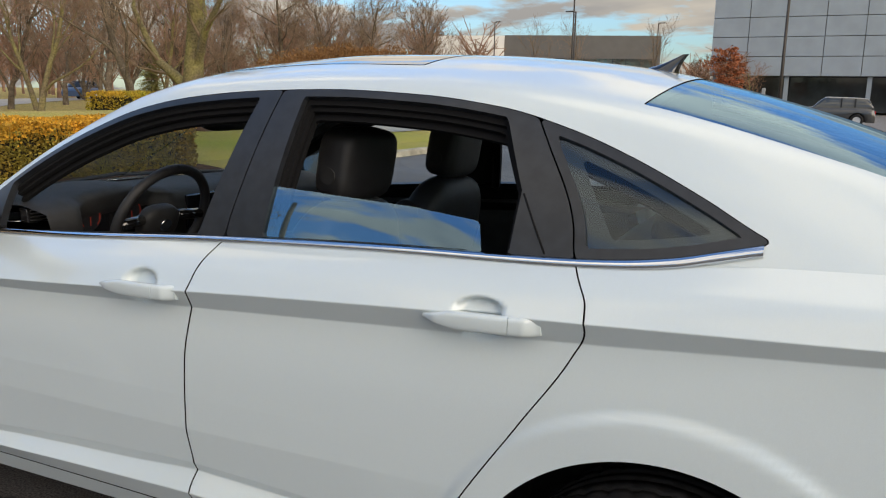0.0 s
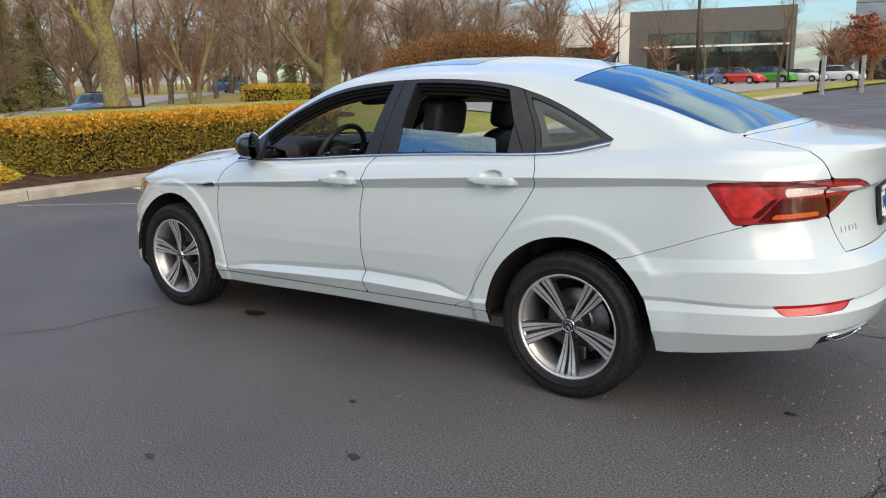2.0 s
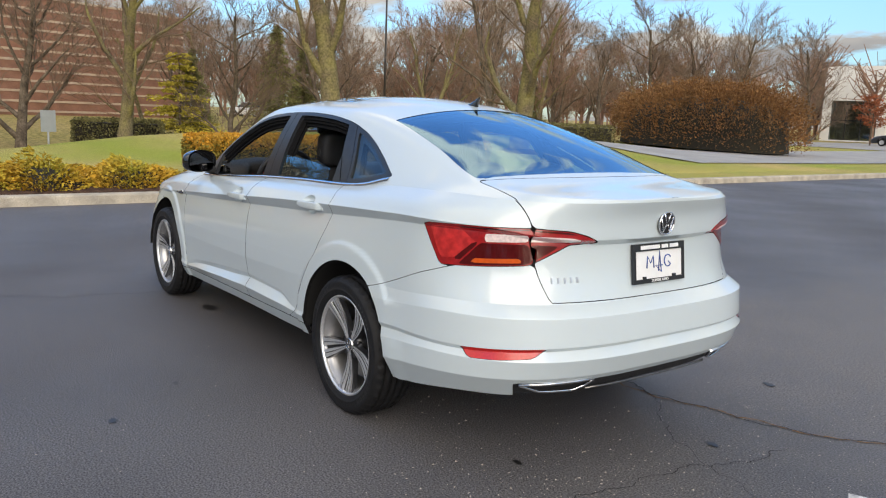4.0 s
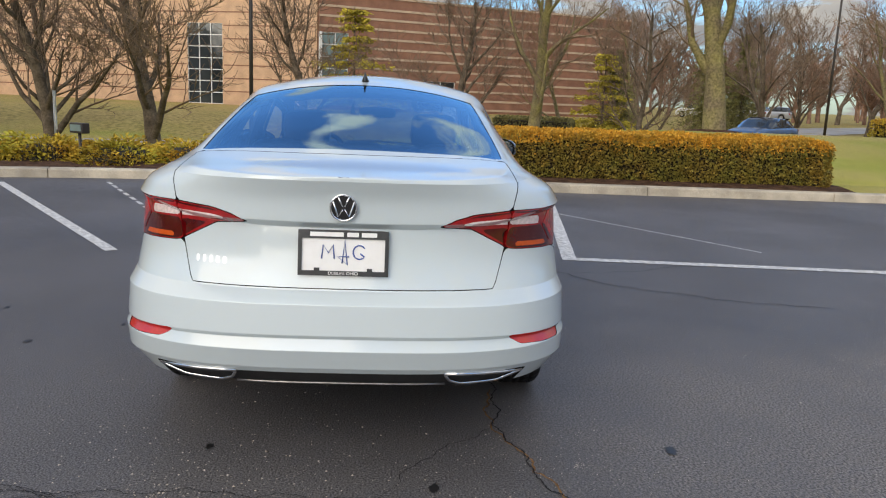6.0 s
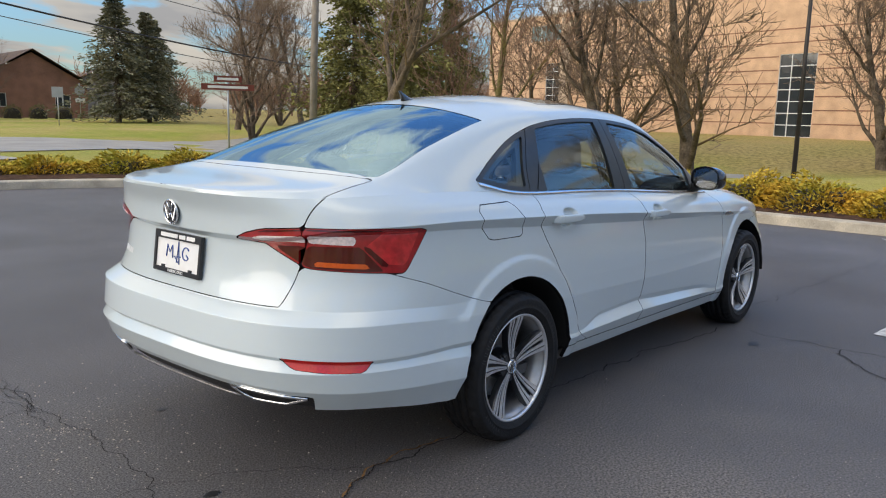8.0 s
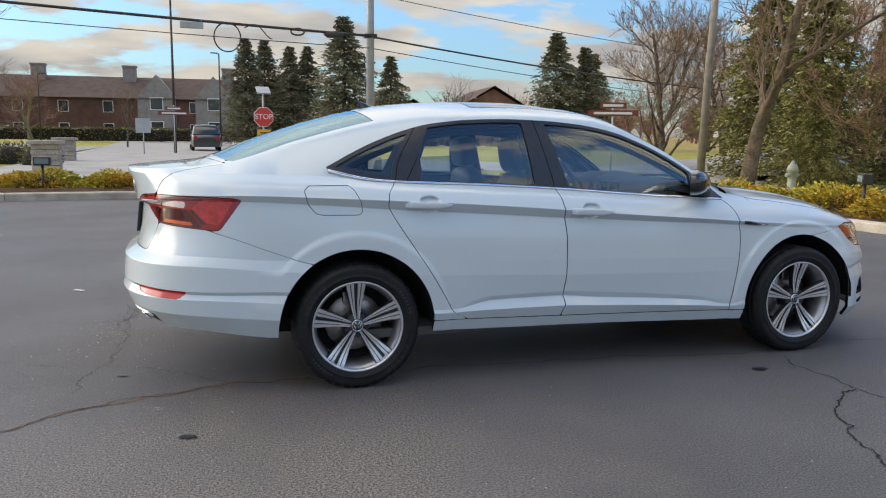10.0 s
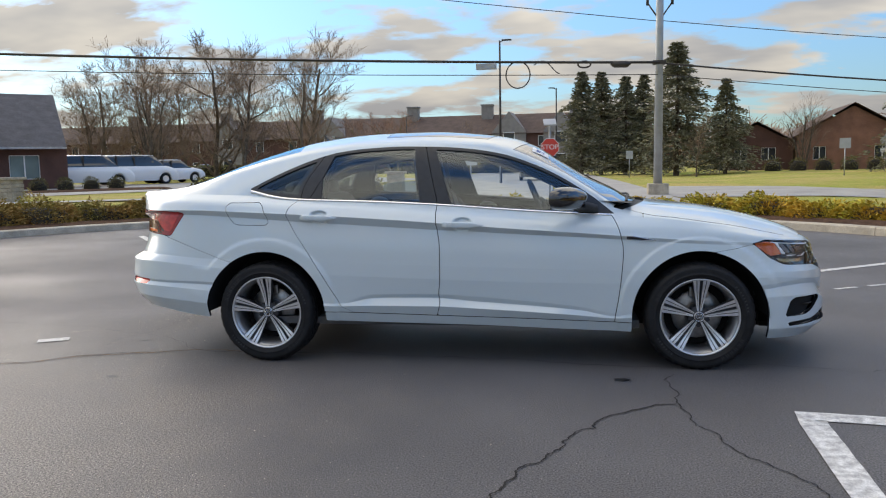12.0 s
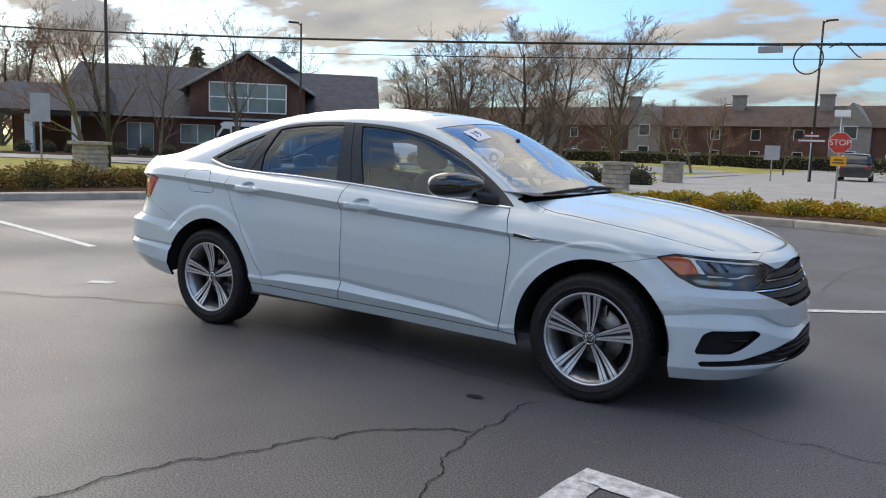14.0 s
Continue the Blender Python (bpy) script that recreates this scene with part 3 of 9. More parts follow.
# cracks: jagged thin openings with dirt
def crack(pts, w=0.012, seed=0, material=CRACK, z=0.0045, jag=0.045):
    rnd = random.Random(seed)
    P = [Vector((*p, 0)) for p in pts]
    for it in range(5):
        Q = [P[0]]
        for a, b in zip(P, P[1:]):
            l = (b - a).length
            q = (a + b) / 2 + Vector((-(b - a).y, (b - a).x, 0)).normalized() * rnd.uniform(-1, 1) * min(jag, l * 0.16)
            Q += [q, b]
        P = Q
    rows = []
    for k, p in enumerate(P):
        t = (P[min(k + 1, len(P) - 1)] - P[max(k - 1, 0)]).normalized()
        e = min(k, len(P) - 1 - k) / 6
        h = w * 0.8 * rnd.uniform(0.45, 1.15) * min(1, 0.25 + e) / 2
        q = Vector((-t.y, t.x, 0)) * h
        rows.append([p + q + Vector((0, 0, z)), p - q + Vector((0, 0, z))])
    solo("asphalt_crack", Mesh().grid(rows), material, "jagged dark crack in the asphalt", "crack", "asphalt cracks", "structure")


LONG = [(-3.4, -1.16), (-2.90, -1.03), (-2.59, -0.81), (-2.37, -0.72), (-2.15, -0.68), (-1.89, -0.62), (-1.4, -0.64), (-0.6, -0.66), (0.3, -0.70), (1.2, -0.80)]
crack(LONG, 0.009, 1)
crack(LONG[:6] + [(-1.52, -0.645)], 0.013, 2, RUSTY, 0.0035, 0.03)
crack([(1.18, -0.98), (1.12, -1.53), (1.19, -1.94), (1.31, -2.29), (1.43, -2.44), (1.55, -2.75), (1.7, -3.1)], 0.010, 3)
crack([(0.20, -3.3), (0.24, -2.99), (0.27, -2.76), (0.36, -2.50), (0.57, -2.10), (0.74, -1.81), (0.94, -1.64), (1.12, -1.55)], 0.013, 4)
crack([(1.30, -0.74), (1.67, -0.72), (2.25, -0.84), (2.65, -0.85), (3.12, -0.91), (4.2, -1.0), (5.51, -1.14)], 0.007, 5)
crack([(1.9, 2.2), (1.70, 1.79), (1.51, 1.38), (1.41, 0.88)], 0.010, 7)
crack([(-2.61, 1.5), (-2.55, 1.28), (-2.54, 1.05), (-2.56, 0.86), (-2.54, 0.76), (-2.52, 0.52), (-2.58, 0.10), (-2.66, -0.23), (-2.70, -0.6)], 0.0055, 8)
crack([(-2.56, 0.86), (-2.64, 0.96), (-2.74, 0.92), (-2.86, 0.91)], 0.005, 9)
crack([(-2.58, 0.91), (-2.61, 1.08), (-2.67, 1.18)], 0.0045, 10)
crack([(-2.60, 0.92), (-2.56, 1.01), (-2.55, 1.13), (-2.50, 1.3)], 0.005, 11)
crack([(-2.38, 2.59), (-2.52, 1.43), (-2.64, 0.61)], 0.005, 12)
crack([(2.30, 6.31), (1.97, 5.40), (1.90, 3.50)], 0.008, 13)
crack([(-1.9, -0.62), (-2.5, -0.2), (-3.2, 0.1), (-4.4, 0.2)], 0.004, 14)


def blot(x, y, r, seed, material=OIL, flatten=0.6):
    rnd = random.Random(seed)
    n = 22
    ring = [(x + r * rnd.uniform(0.55, 1.1) * math.cos(a), y + r * flatten * rnd.uniform(0.55, 1.1) * math.sin(a), 0.0042) for a in np.linspace(0, 2 * math.pi, n + 1)[:-1]]
    solo("oil_spot", Mesh().add([(x, y, 0.0042)] + ring, [(0, 1 + k, 1 + (k + 1) % n) for k in range(n)]), material, "small dark oil spot on asphalt", "stain", "oil spots", "structure")


for k, (x, y, r) in enumerate(((0.80, 0.73, 0.09), (-2.19, 0.52, 0.03), (-0.95, 1.78, 0.035), (0.88, -1.12, 0.055), (-2.16, -1.31, 0.045), (-0.6, 1.4, 0.02), (-2.5, -0.34, 0.035), (-0.30, 2.2, 0.03))):
    blot(x, y, r, k)

# loose stone chips and seeds on the lot
rnd = random.Random(5)
chips = Mesh()
for k in range(8200):
    if k < 4200:
        a, r = rnd.uniform(0, 6.28), abs(rnd.gauss(0, 1)) * 0.9
        cx, cy = ((-2.6, 0.6), (-2.3, -0.9), (-3.2, -0.1), (-1.0, -2.9))[k % 4]
        x, y = cx + r * math.cos(a), cy + r * math.sin(a)
    else:
        x, y = rnd.uniform(-7, 6), rnd.uniform(-5.5, 6)
    s = rnd.uniform(0.0012, 0.0034) if k % 12 else rnd.uniform(0.003, 0.0066)
    b = rnd.uniform(0, 6.28)
    pts = [(x + s * math.cos(b + q * 2.1), y + s * math.sin(b + q * 2.1), 0.0005) for q in range(3)] + [(x, y, s * 0.8)]
    chips.add(pts, [(0, 1, 3), (1, 2, 3), (2, 0, 3)])
solo("gravel", chips, mat("pale_chips", (0.38, 0.34, 0.29), rough=0.9, island=True), "loose pale stone chips on asphalt", "gravel", kind="stuff")


# ---- the white sedan: +x is its nose, +y its left side ----
HUBS, HUB_Z, WHEEL_R, ARCH_R = (-1.343, 1.343), 0.318, 0.322, 0.392
X0R, X0F = -1.72, 1.48

crease_z = curve((-2.5, 0.925), (-2.39, 0.93), (-2.15, 0.976), (-1.89, 0.978), (-1.54, 0.966), (-1.19, 0.950), (-0.85, 0.932), (-0.51, 0.910), (-0.34, 0.898), (0, 0.870), (0.33, 0.845),
                 (0.66, 0.822), (0.88, 0.805), (1.3, 0.775), (1.65, 0.757), (2.2, 0.735))
belt_z = curve((-2.5, 1.078), (-2.3, 1.072), (-2.0, 1.078), (-1.7, 1.072), (-1.45, 1.062), (-1.2, 1.043), (-0.69, 1.020), (-0.24, 0.996), (0.35, 0.952), (0.82, 0.925),
               (1.05, 0.908), (1.3, 0.880), (1.5, 0.850), (1.7, 0.812), (1.9, 0.778), (2.2, 0.752))
# levels from the sill up: height along x, half width along x, rear x, front x
ledge = curve((-2.1, 0.025), (-1.55, 0.036), (-1.2, 0.045), (-0.85, 0.049), (-0.34, 0.047), (0, 0.037), (0.33, 0.032), (0.67, 0.026), (1.1, 0.020), (2.0, 0.015))
LEVELS = [
    (curve((-2.5, 0.335), (-2.18, 0.335), (-1.73, 0.283), (-0.95, 0.268), (-0.7, 0.262), (0, 0.250), (0.67, 0.229), (0.95, 0.222), (1.48, 0.200), (1.69, 0.190), (1.95, 0.180), (2.2, 0.20)),
     curve((-1.72, 0.828), (-1.2, 0.828), (1.2, 0.824), (1.48, 0.825)), -2.38, 2.165),
    (curve((-2.5, 0.425), (-2.16, 0.415), (-1.79, 0.385), (-1.4, 0.35), (-0.8, 0.324), (-0.35, 0.314), (0.33, 0.298), (0.84, 0.283), (1.5, 0.255), (1.85, 0.246), (2.1, 0.240), (2.25, 0.25)),
     curve((-1.72, 0.878), (-1.2, 0.858), (0.9, 0.852), (1.48, 0.862)), -2.455, 2.225),
    (curve((-2.5, 0.495), (-2.1, 0.488), (-1.73, 0.462), (-0.85, 0.366), (-0.63, 0.372), (-0.25, 0.372), (0, 0.362), (0.33, 0.345), (0.67, 0.322), (0.83, 0.307), (1.2, 0.36), (1.75, 0.44), (2.05, 0.43), (2.14, 0.385), (2.2, 0.345)),
     curve((-1.72, 0.879), (-1.2, 0.872), (-0.85, 0.872), (-0.6, 0.880), (0.4, 0.880), (0.85, 0.864), (1.48, 0.862)), -2.484, 2.222),
    (curve((-2.5, 0.536), (-2.1, 0.512), (-1.73, 0.500), (-0.84, 0.382), (-0.63, 0.417), (-0.25, 0.422), (0, 0.402), (0.33, 0.380), (0.67, 0.350), (0.83, 0.322), (1.2, 0.42), (1.75, 0.490), (1.93, 0.502), (2.05, 0.488), (2.14, 0.420), (2.2, 0.372)),
     curve((-1.72, 0.866), (-1.2, 0.862), (-0.85, 0.866), (-0.6, 0.848), (0.4, 0.850), (0.85, 0.860), (1.48, 0.852)), -2.464, 2.188),
    (curve((-2.5, 0.549), (-2.1, 0.527), (-1.73, 0.518), (-0.84, 0.402), (-0.63, 0.441), (-0.25, 0.446), (0, 0.433), (0.33, 0.407), (0.67, 0.372), (0.83, 0.340), (1.2, 0.45), (1.75, 0.515), (1.93, 0.528), (2.05, 0.512), (2.14, 0.440), (2.2, 0.390)),
     curve((-1.72, 0.874), (-1.2, 0.866), (-0.85, 0.866), (-0.6, 0.862), (0.4, 0.862), (0.85, 0.862), (1.48, 0.858)), -2.478, 2.198),
    (curve((-2.5, 0.655), (-2.1, 0.647), (-1.73, 0.614), (-0.8, 0.56), (0.8, 0.52), (1.7, 0.555), (2.2, 0.505)),
     curve((-1.72, 0.866), (-1.2, 0.872), (0.0, 0.873), (0.9, 0.870), (1.48, 0.856)), -2.468, 2.206),
    (curve((-2.5, 0.692), (-2.1, 0.690), (-1.73, 0.665), (-0.8, 0.64), (0.8, 0.60), (1.7, 0.585), (2.2, 0.565)),
     curve((-1.72, 0.852), (-1.2, 0.867), (0.0, 0.873), (0.9, 0.869), (1.48, 0.850)), -2.408, 2.20),
    (curve((-2.5, 0.790), (-1.73, 0.79), (-0.8, 0.75), (0.8, 0.68), (1.7, 0.635), (2.2, 0.63)),
     curve((-1.72, 0.840), (-1.2, 0.860), (0.0, 0.867), (0.9, 0.862), (1.48, 0.838)), -2.386, 2.165),
    (lambda x: crease_z(x) - ledge(x),
     curve((-1.72, 0.822), (-1.2, 0.838), (0.0, 0.851), (0.9, 0.850), (1.48, 0.820)), -2.372, 2.13),
    (crease_z, curve((-1.72, 0.840), (-1.2, 0.864), (0.0, 0.877), (0.9, 0.866), (1.48, 0.822)), -2.402, 2.11),
    (lambda x: crease_z(x) * 0.45 + belt_z(x) * 0.55, curve((-1.72, 0.800), (-1.2, 0.818), (0.0, 0.829), (0.9, 0.826), (1.48, 0.806)), -2.412, 2.09),
    (belt_z, curve((-1.72, 0.722), (-1.45, 0.735), (-1.2, 0.742), (0.0, 0.745), (0.85, 0.742), (1.2, 0.765), (1.48, 0.752)), -2.445, 2.07),
]
SUBS = [7, 14, 5, 3, 16, 6, 10, 16, 5, 12, 9]
SHARP = (0, 1, 2, 3, 4, 5, 6, 8, 9, 11)
REAR_P, FRONT_P = 2.7, 2.35
BOWLS = ((-0.976, 0.927), (-0.067, 0.878))


def lower_grid():
    """Half of the body below the belt: rows of levels, columns from the rear centre round the side to the front centre."""
    tr = np.radians(90) * (np.linspace(0, 1, 44)[:-1] ** 0.8)
    tf = np.radians(90) * (1 - (1 - np.linspace(0, 1, 44)[1:]) ** 0.8)[::1]
    sx = np.arange(X0R, X0F + 1e-6, 0.0105)
    L = []
    for k, (zf, wf, xr, xf) in enumerate(LEVELS):
        rp = 3.1 if k < 6 else 2.9 if k == 6 else REAR_P
        wr, wfr = wf(X0R), wf(X0F)
        xa = X0R + (xr - X0R) * np.cos(tr) ** (2 / rp)
        ya = wr * np.sin(tr) ** (2 / rp)
        th = tf
        xb = X0F + (xf - X0F) * np.sin(th) ** (2 / FRONT_P)
        yb = wfr * np.cos(th) ** (2 / FRONT_P)
        x, y = np.r_[xa, sx, xb], np.r_[ya, wf(sx), yb]
        L.append(np.stack([x, y, zf(x)], -1))
    L = np.array(L)
    rows = []
    for k, n in enumerate(SUBS):
        a, b = L[k], L[k + 1]
        d = b - a
        ma = d if k in SHARP else (d + L[k] - L[k - 1]) / 2
        mb = d if (k + 1) in SHARP or k + 2 >= len(L) else (d + L[k + 2] - L[k + 1]) / 2
        # a tight round on each crease: a row 2.5 mm to either side of it
        near = 0.0025 / float(np.median(np.linalg.norm(d, axis=1)))
        ts = [q / n for q in range(n)]
        ts += [near] * (k in SHARP and k > 0) + [1 - near] * ((k + 1) in SHARP and k + 2 < len(L))
        for t in sorted(ts):
            rows.append(a * (2 * t**3 - 3 * t**2 + 1) + ma * (t**3 - 2 * t**2 + t) + b * (-2 * t**3 + 3 * t**2) + mb * (t**3 - t**2))
    rows.append(L[-1])
    P = np.array(rows)
    # raised wheel arch bands
    for hx in HUBS:
        r = np.hypot(P[..., 0] - hx, P[..., 2] - HUB_Z)
        P[..., 1] += 0.010 * smooth(0.482, 0.466, r) * (P[..., 1] > 0.6)
    # handle bowls
    for hx, hz in BOWLS:
        e = np.abs((P[..., 0] - hx) / 0.056) ** 2.6 + np.abs((P[..., 2] - hz) / 0.042) ** 2.6
        P[..., 1] -= 0.026 * smooth(0.0, 0.55, 1 - e) * (P[..., 1] > 0.6)
    return P


rail_y = curve((-2.45, 0.50), (-2.2, 0.56), (-2.0, 0.60), (-1.6, 0.575), (-1.2, 0.562), (-0.8, 0.588), (-0.4, 0.595), (0.0, 0.592), (0.2, 0.594), (0.36, 0.606), (0.54, 0.630), (0.71, 0.66),
               (0.86, 0.685), (0.95, 0.69), (1.2, 0.715), (1.5, 0.68), (1.8, 0.60), (2.1, 0.48))
rail_z = curve((-2.45, 1.086), (-2.2, 1.100), (-2.0, 1.118), (-1.6, 1.235), (-1.2, 1.328), (-0.8, 1.378), (-0.4, 1.388), (0.0, 1.372), (0.2, 1.330), (0.36, 1.268), (0.54, 1.182), (0.71, 1.078),
               (0.86, 0.978), (0.95, 0.945), (1.2, 0.918), (1.5, 0.880), (1.8, 0.812), (2.1, 0.752))
top_z = curve((-2.46, 1.090), (-2.3, 1.104), (-2.1, 1.122), (-2.0, 1.156), (-1.82, 1.232), (-1.54, 1.329), (-1.3, 1.394), (-1.1, 1.434), (-0.9, 1.456), (-0.67, 1.469), (-0.36, 1.472), (-0.05, 1.452),
              (0.18, 1.421), (0.34, 1.370), (0.53, 1.258), (0.72, 1.146), (0.88, 1.068), (0.99, 1.008), (1.08, 0.990), (1.26, 0.968), (1.48, 0.940), (1.7, 0.896), (1.92, 0.835), (2.06, 0.782), (2.13, 0.752))


def upper_grid(belt):
    """Half of the body above the belt: cabin, bonnet and boot deck, on the columns of the lower grid."""
    x, yb, zb = belt[:, 0], belt[:, 1], belt[:, 2]
    yr, zr, zc = np.minimum(rail_y(x), 0.93 * yb), rail_z(x), top_z(x)
    zr = np.maximum(zr, zb + 0.004)
    n1, n2 = 40, 56
    rows = []
    bulge = 0.018 * smooth(-1.9, -1.2, x) * smooth(0.9, 0.4, x)
    for q in range(n1):
        t = q / n1
        rows.append(np.stack([x, yb + (yr - yb) * t + bulge * math.sin(math.pi * t), zb + (zr - zb) * t], -1))
    for q in range(n2 + 1):
        t = q / n2
        y = yr * (1 - t)
        rows.append(np.stack([x, y, zr + (zc - zr) * (1 - (1 - t) ** 2.1)], -1))
    P = np.array(rows)
    for _ in range(26):
        Q = P.copy()
        Q[1:-1] = (P[:-2] + 2 * P[1:-1] + P[2:]) / 4
        P = Q
    # bonnet ridges
    yc = np.interp(P[..., 0], (1.0, 2.1), (0.46, 0.40))
    P[..., 2] += 0.007 * np.exp(-(((P[..., 1] - yc) / 0.028) ** 2)) * smooth(1.02, 1.2, P[..., 0]) * smooth(2.1, 1.95, P[..., 0])
    return P


LOW = lower_grid()
UP = upper_grid(LOW[-1])


def clip(P, f, flange=0.018, lift=0.0, out=None, weld=False):
    """The part of a grid where f is positive, cut exactly along f = 0, its edges turned inwards by the flange."""
    m = out or Mesh()
    a, b = P.shape[:2]
    du = np.gradient(P, axis=1)
    dv = np.gradient(P, axis=0)
    nrm = np.cross(dv, du)
    nrm /= np.linalg.norm(nrm, axis=-1, keepdims=True) + 1e-12
    flat, fn, ff = (P + nrm * lift).reshape(-1, 3), nrm.reshape(-1, 3), f.reshape(-1)
    keep = ff > 0
    k4 = keep.reshape(a, b)
    cells = np.argwhere(k4[:-1, :-1] | k4[1:, :-1] | k4[:-1, 1:] | k4[1:, 1:])
    verts, norms, index, faces = [], [], {}, []

    def vert(i):
        if i not in index:
            index[i] = len(verts)
            verts.append(flat[i]); norms.append(fn[i])
        return index[i]

    def cut(i, j):
        key = (min(i, j), max(i, j))
        if key not in index:
            i, j = key
            t = ff[i] / (ff[i] - ff[j])
            index[key] = len(verts)
            verts.append(flat[i] + (flat[j] - flat[i]) * t); norms.append(fn[i] + (fn[j] - fn[i]) * t)
        return index[key]

    for r, c in cells:
        ring = (r * b + c, r * b + c + 1, (r + 1) * b + c + 1, (r + 1) * b + c)
        poly = []
        for q in range(4):
            i, j = ring[q], ring[(q + 1) % 4]
            if keep[i]:
                poly.append(vert(i))
            if keep[i] != keep[j]:
                poly.append(cut(i, j))
        if len(poly) > 2:
            faces.append(tuple(reversed(poly)))
    if not (weld and flange):
        m.add(verts, faces, True)
    if flange:
        seen = {}
        for fc in faces:
            for q in range(len(fc)):
                i, j = fc[q], fc[(q + 1) % len(fc)]
                seen[(i, j)] = True
        rim = [(i, j) for i, j in seen if (j, i) not in seen]
        if weld:
            back, more = {}, []
            for i, j in rim:
                for q in (i, j):
                    if q not in back:
                        back[q] = len(verts) + len(more)
                        more.append(verts[q] - norms[q] * flange)
            m.add(verts + more, faces + [(j, i, back[i], back[j]) for i, j in rim], False)
            return m
        ids, vs, fs = {}, [], []
        for i, j in rim:
            for q in (i, j):
                if q not in ids:
                    ids[q] = len(vs)
                    vs += [verts[q], verts[q] - norms[q] * flange]
            fs.append((ids[j], ids[i], ids[i] + 1, ids[j] + 1))
        m.add(vs, fs, False)
    return m


LX, LY, LZ = LOW[..., 0], LOW[..., 1], LOW[..., 2]
UX, UY, UZ = UP[..., 0], UP[..., 1], UP[..., 2]
GAP = 0.0023


def arch_cut(x, z, r=ARCH_R):
    return np.minimum.reduce([np.hypot(x - hx, np.maximum(z - HUB_Z, 0)) - r for hx in HUBS])


def fan(x, y, x0):
    """Angle round a corner, from the middle of the end to the side, in metres of skin."""
    return np.degrees(np.arctan2(y, np.abs(x - x0))) * 0.0145


cut_c = curve((0.31, -0.760), (0.331, -0.775), (0.364, -0.84), (0.417, -0.872), (0.576, -0.968), (0.734, -1.072), (0.874, -1.162), (0.936, -1.188), (0.977, -1.182), (1.05, -1.125), (1.10, -1.115),
              (1.141, -1.10), (1.255, -1.03), (1.34, -0.975))
cut_b = curve((0.26, -0.232), (0.32, -0.228), (0.39, -0.212), (0.44, -0.219), (0.545, -0.209), (0.717, -0.209), (0.905, -0.231), (1.0, -0.238), (1.15, -0.272), (1.38, -0.328))
cut_a = curve((0.26, 0.846), (0.30, 0.850), (0.421, 0.870), (0.592, 0.890), (0.711, 0.898), (0.812, 0.880), (0.914, 0.838), (0.95, 0.80))
door_z = curve((-1.3, 0.334), (-0.8, 0.326), (-0.35, 0.315), (0.33, 0.299), (0.85, 0.284), (1.3, 0.272))
bump_line = curve((-2.3, 0.90), (-2.03, 0.805), (-1.91, 0.765), (-1.74, 0.700), (-1.58, 0.648), (-1.4, 0.62))

RF, FF = fan(LX, LY, -1.72), fan(LX, LY, 1.40)


def deg(*p):
    return [(a * 0.0145, z) for a, z in p]


TAIL = deg((78, 0.956), (76, 0.965), (66, 0.973), (47, 0.976), (36, 0.965), (31, 0.946), (26.8, 0.919), (36.5, 0.910), (47.5, 0.832), (71, 0.811))
HEAD = deg((73.1, 0.752), (67.8, 0.770), (60, 0.761), (36, 0.736), (27.5, 0.690), (42, 0.605), (60.5, 0.622), (66.8, 0.667))
GRILLE = deg((-40, 0.725), (10, 0.721), (27.5, 0.692), (42, 0.605), (23, 0.514), (-40, 0.512))
VENT = deg((61, 0.316), (58.8, 0.405), (56.4, 0.426), (42, 0.423), (39.2, 0.406), (46, 0.340), (50.2, 0.317))
LOWER_GRILLE = deg((-40, 0.362), (8, 0.360), (25, 0.343), (39.4, 0.308), (46.5, 0.286), (60, 0.280), (59, 0.258), (43, 0.262), (25, 0.250), (-40, 0.250))
REFL = deg((62, 0.527), (52, 0.535), (41, 0.543), (44.5, 0.506), (52, 0.496), (59.5, 0.492))
FUEL = [(-1.575, 1.022), (-1.60, 1.00), (-1.585, 0.935), (-1.545, 0.888), (-1.515, 0.880), (-1.335, 0.878), (-1.315, 0.893), (-1.322, 0.935), (-1.355, 1.000), (-1.38, 1.022)]

f_tail, f_head, f_grille = sd_poly(RF, LZ, TAIL), sd_poly(FF, LZ, HEAD), sd_poly(FF, LZ, GRILLE)
f_vent, f_lowg, f_refl = sd_poly(FF, LZ, VENT), sd_poly(FF, LZ, LOWER_GRILLE), sd_poly(RF, LZ, REFL)
rear_end, front_end = LX < X0R + 0.02, LX > X0F - 0.02
f_tail, f_refl = np.where(rear_end, f_tail, -1), np.where(rear_end, f_refl, -1)
f_head, f_grille, f_vent, f_lowg = (np.where(front_end, f, -1) for f in (f_head, f_grille, f_vent, f_lowg))
trunk_y = curve((0.69, 0.520), (0.70, 0.532), (0.746, 0.550), (0.846, 0.575), (0.99, 0.600), (1.06, 0.618), (1.1, 0.622))
f_trunk = np.where(LX < -1.9, np.minimum(trunk_y(LZ) - LY, LZ - 0.697), -1)
f_arch = arch_cut(LX, LZ)
# diffuser insert at the foot of the rear bumper
f_diff = np.where(rear_end, np.minimum(0.400 - LZ, 0.650 - LY + (LZ - 0.36) * 0.6), -1)
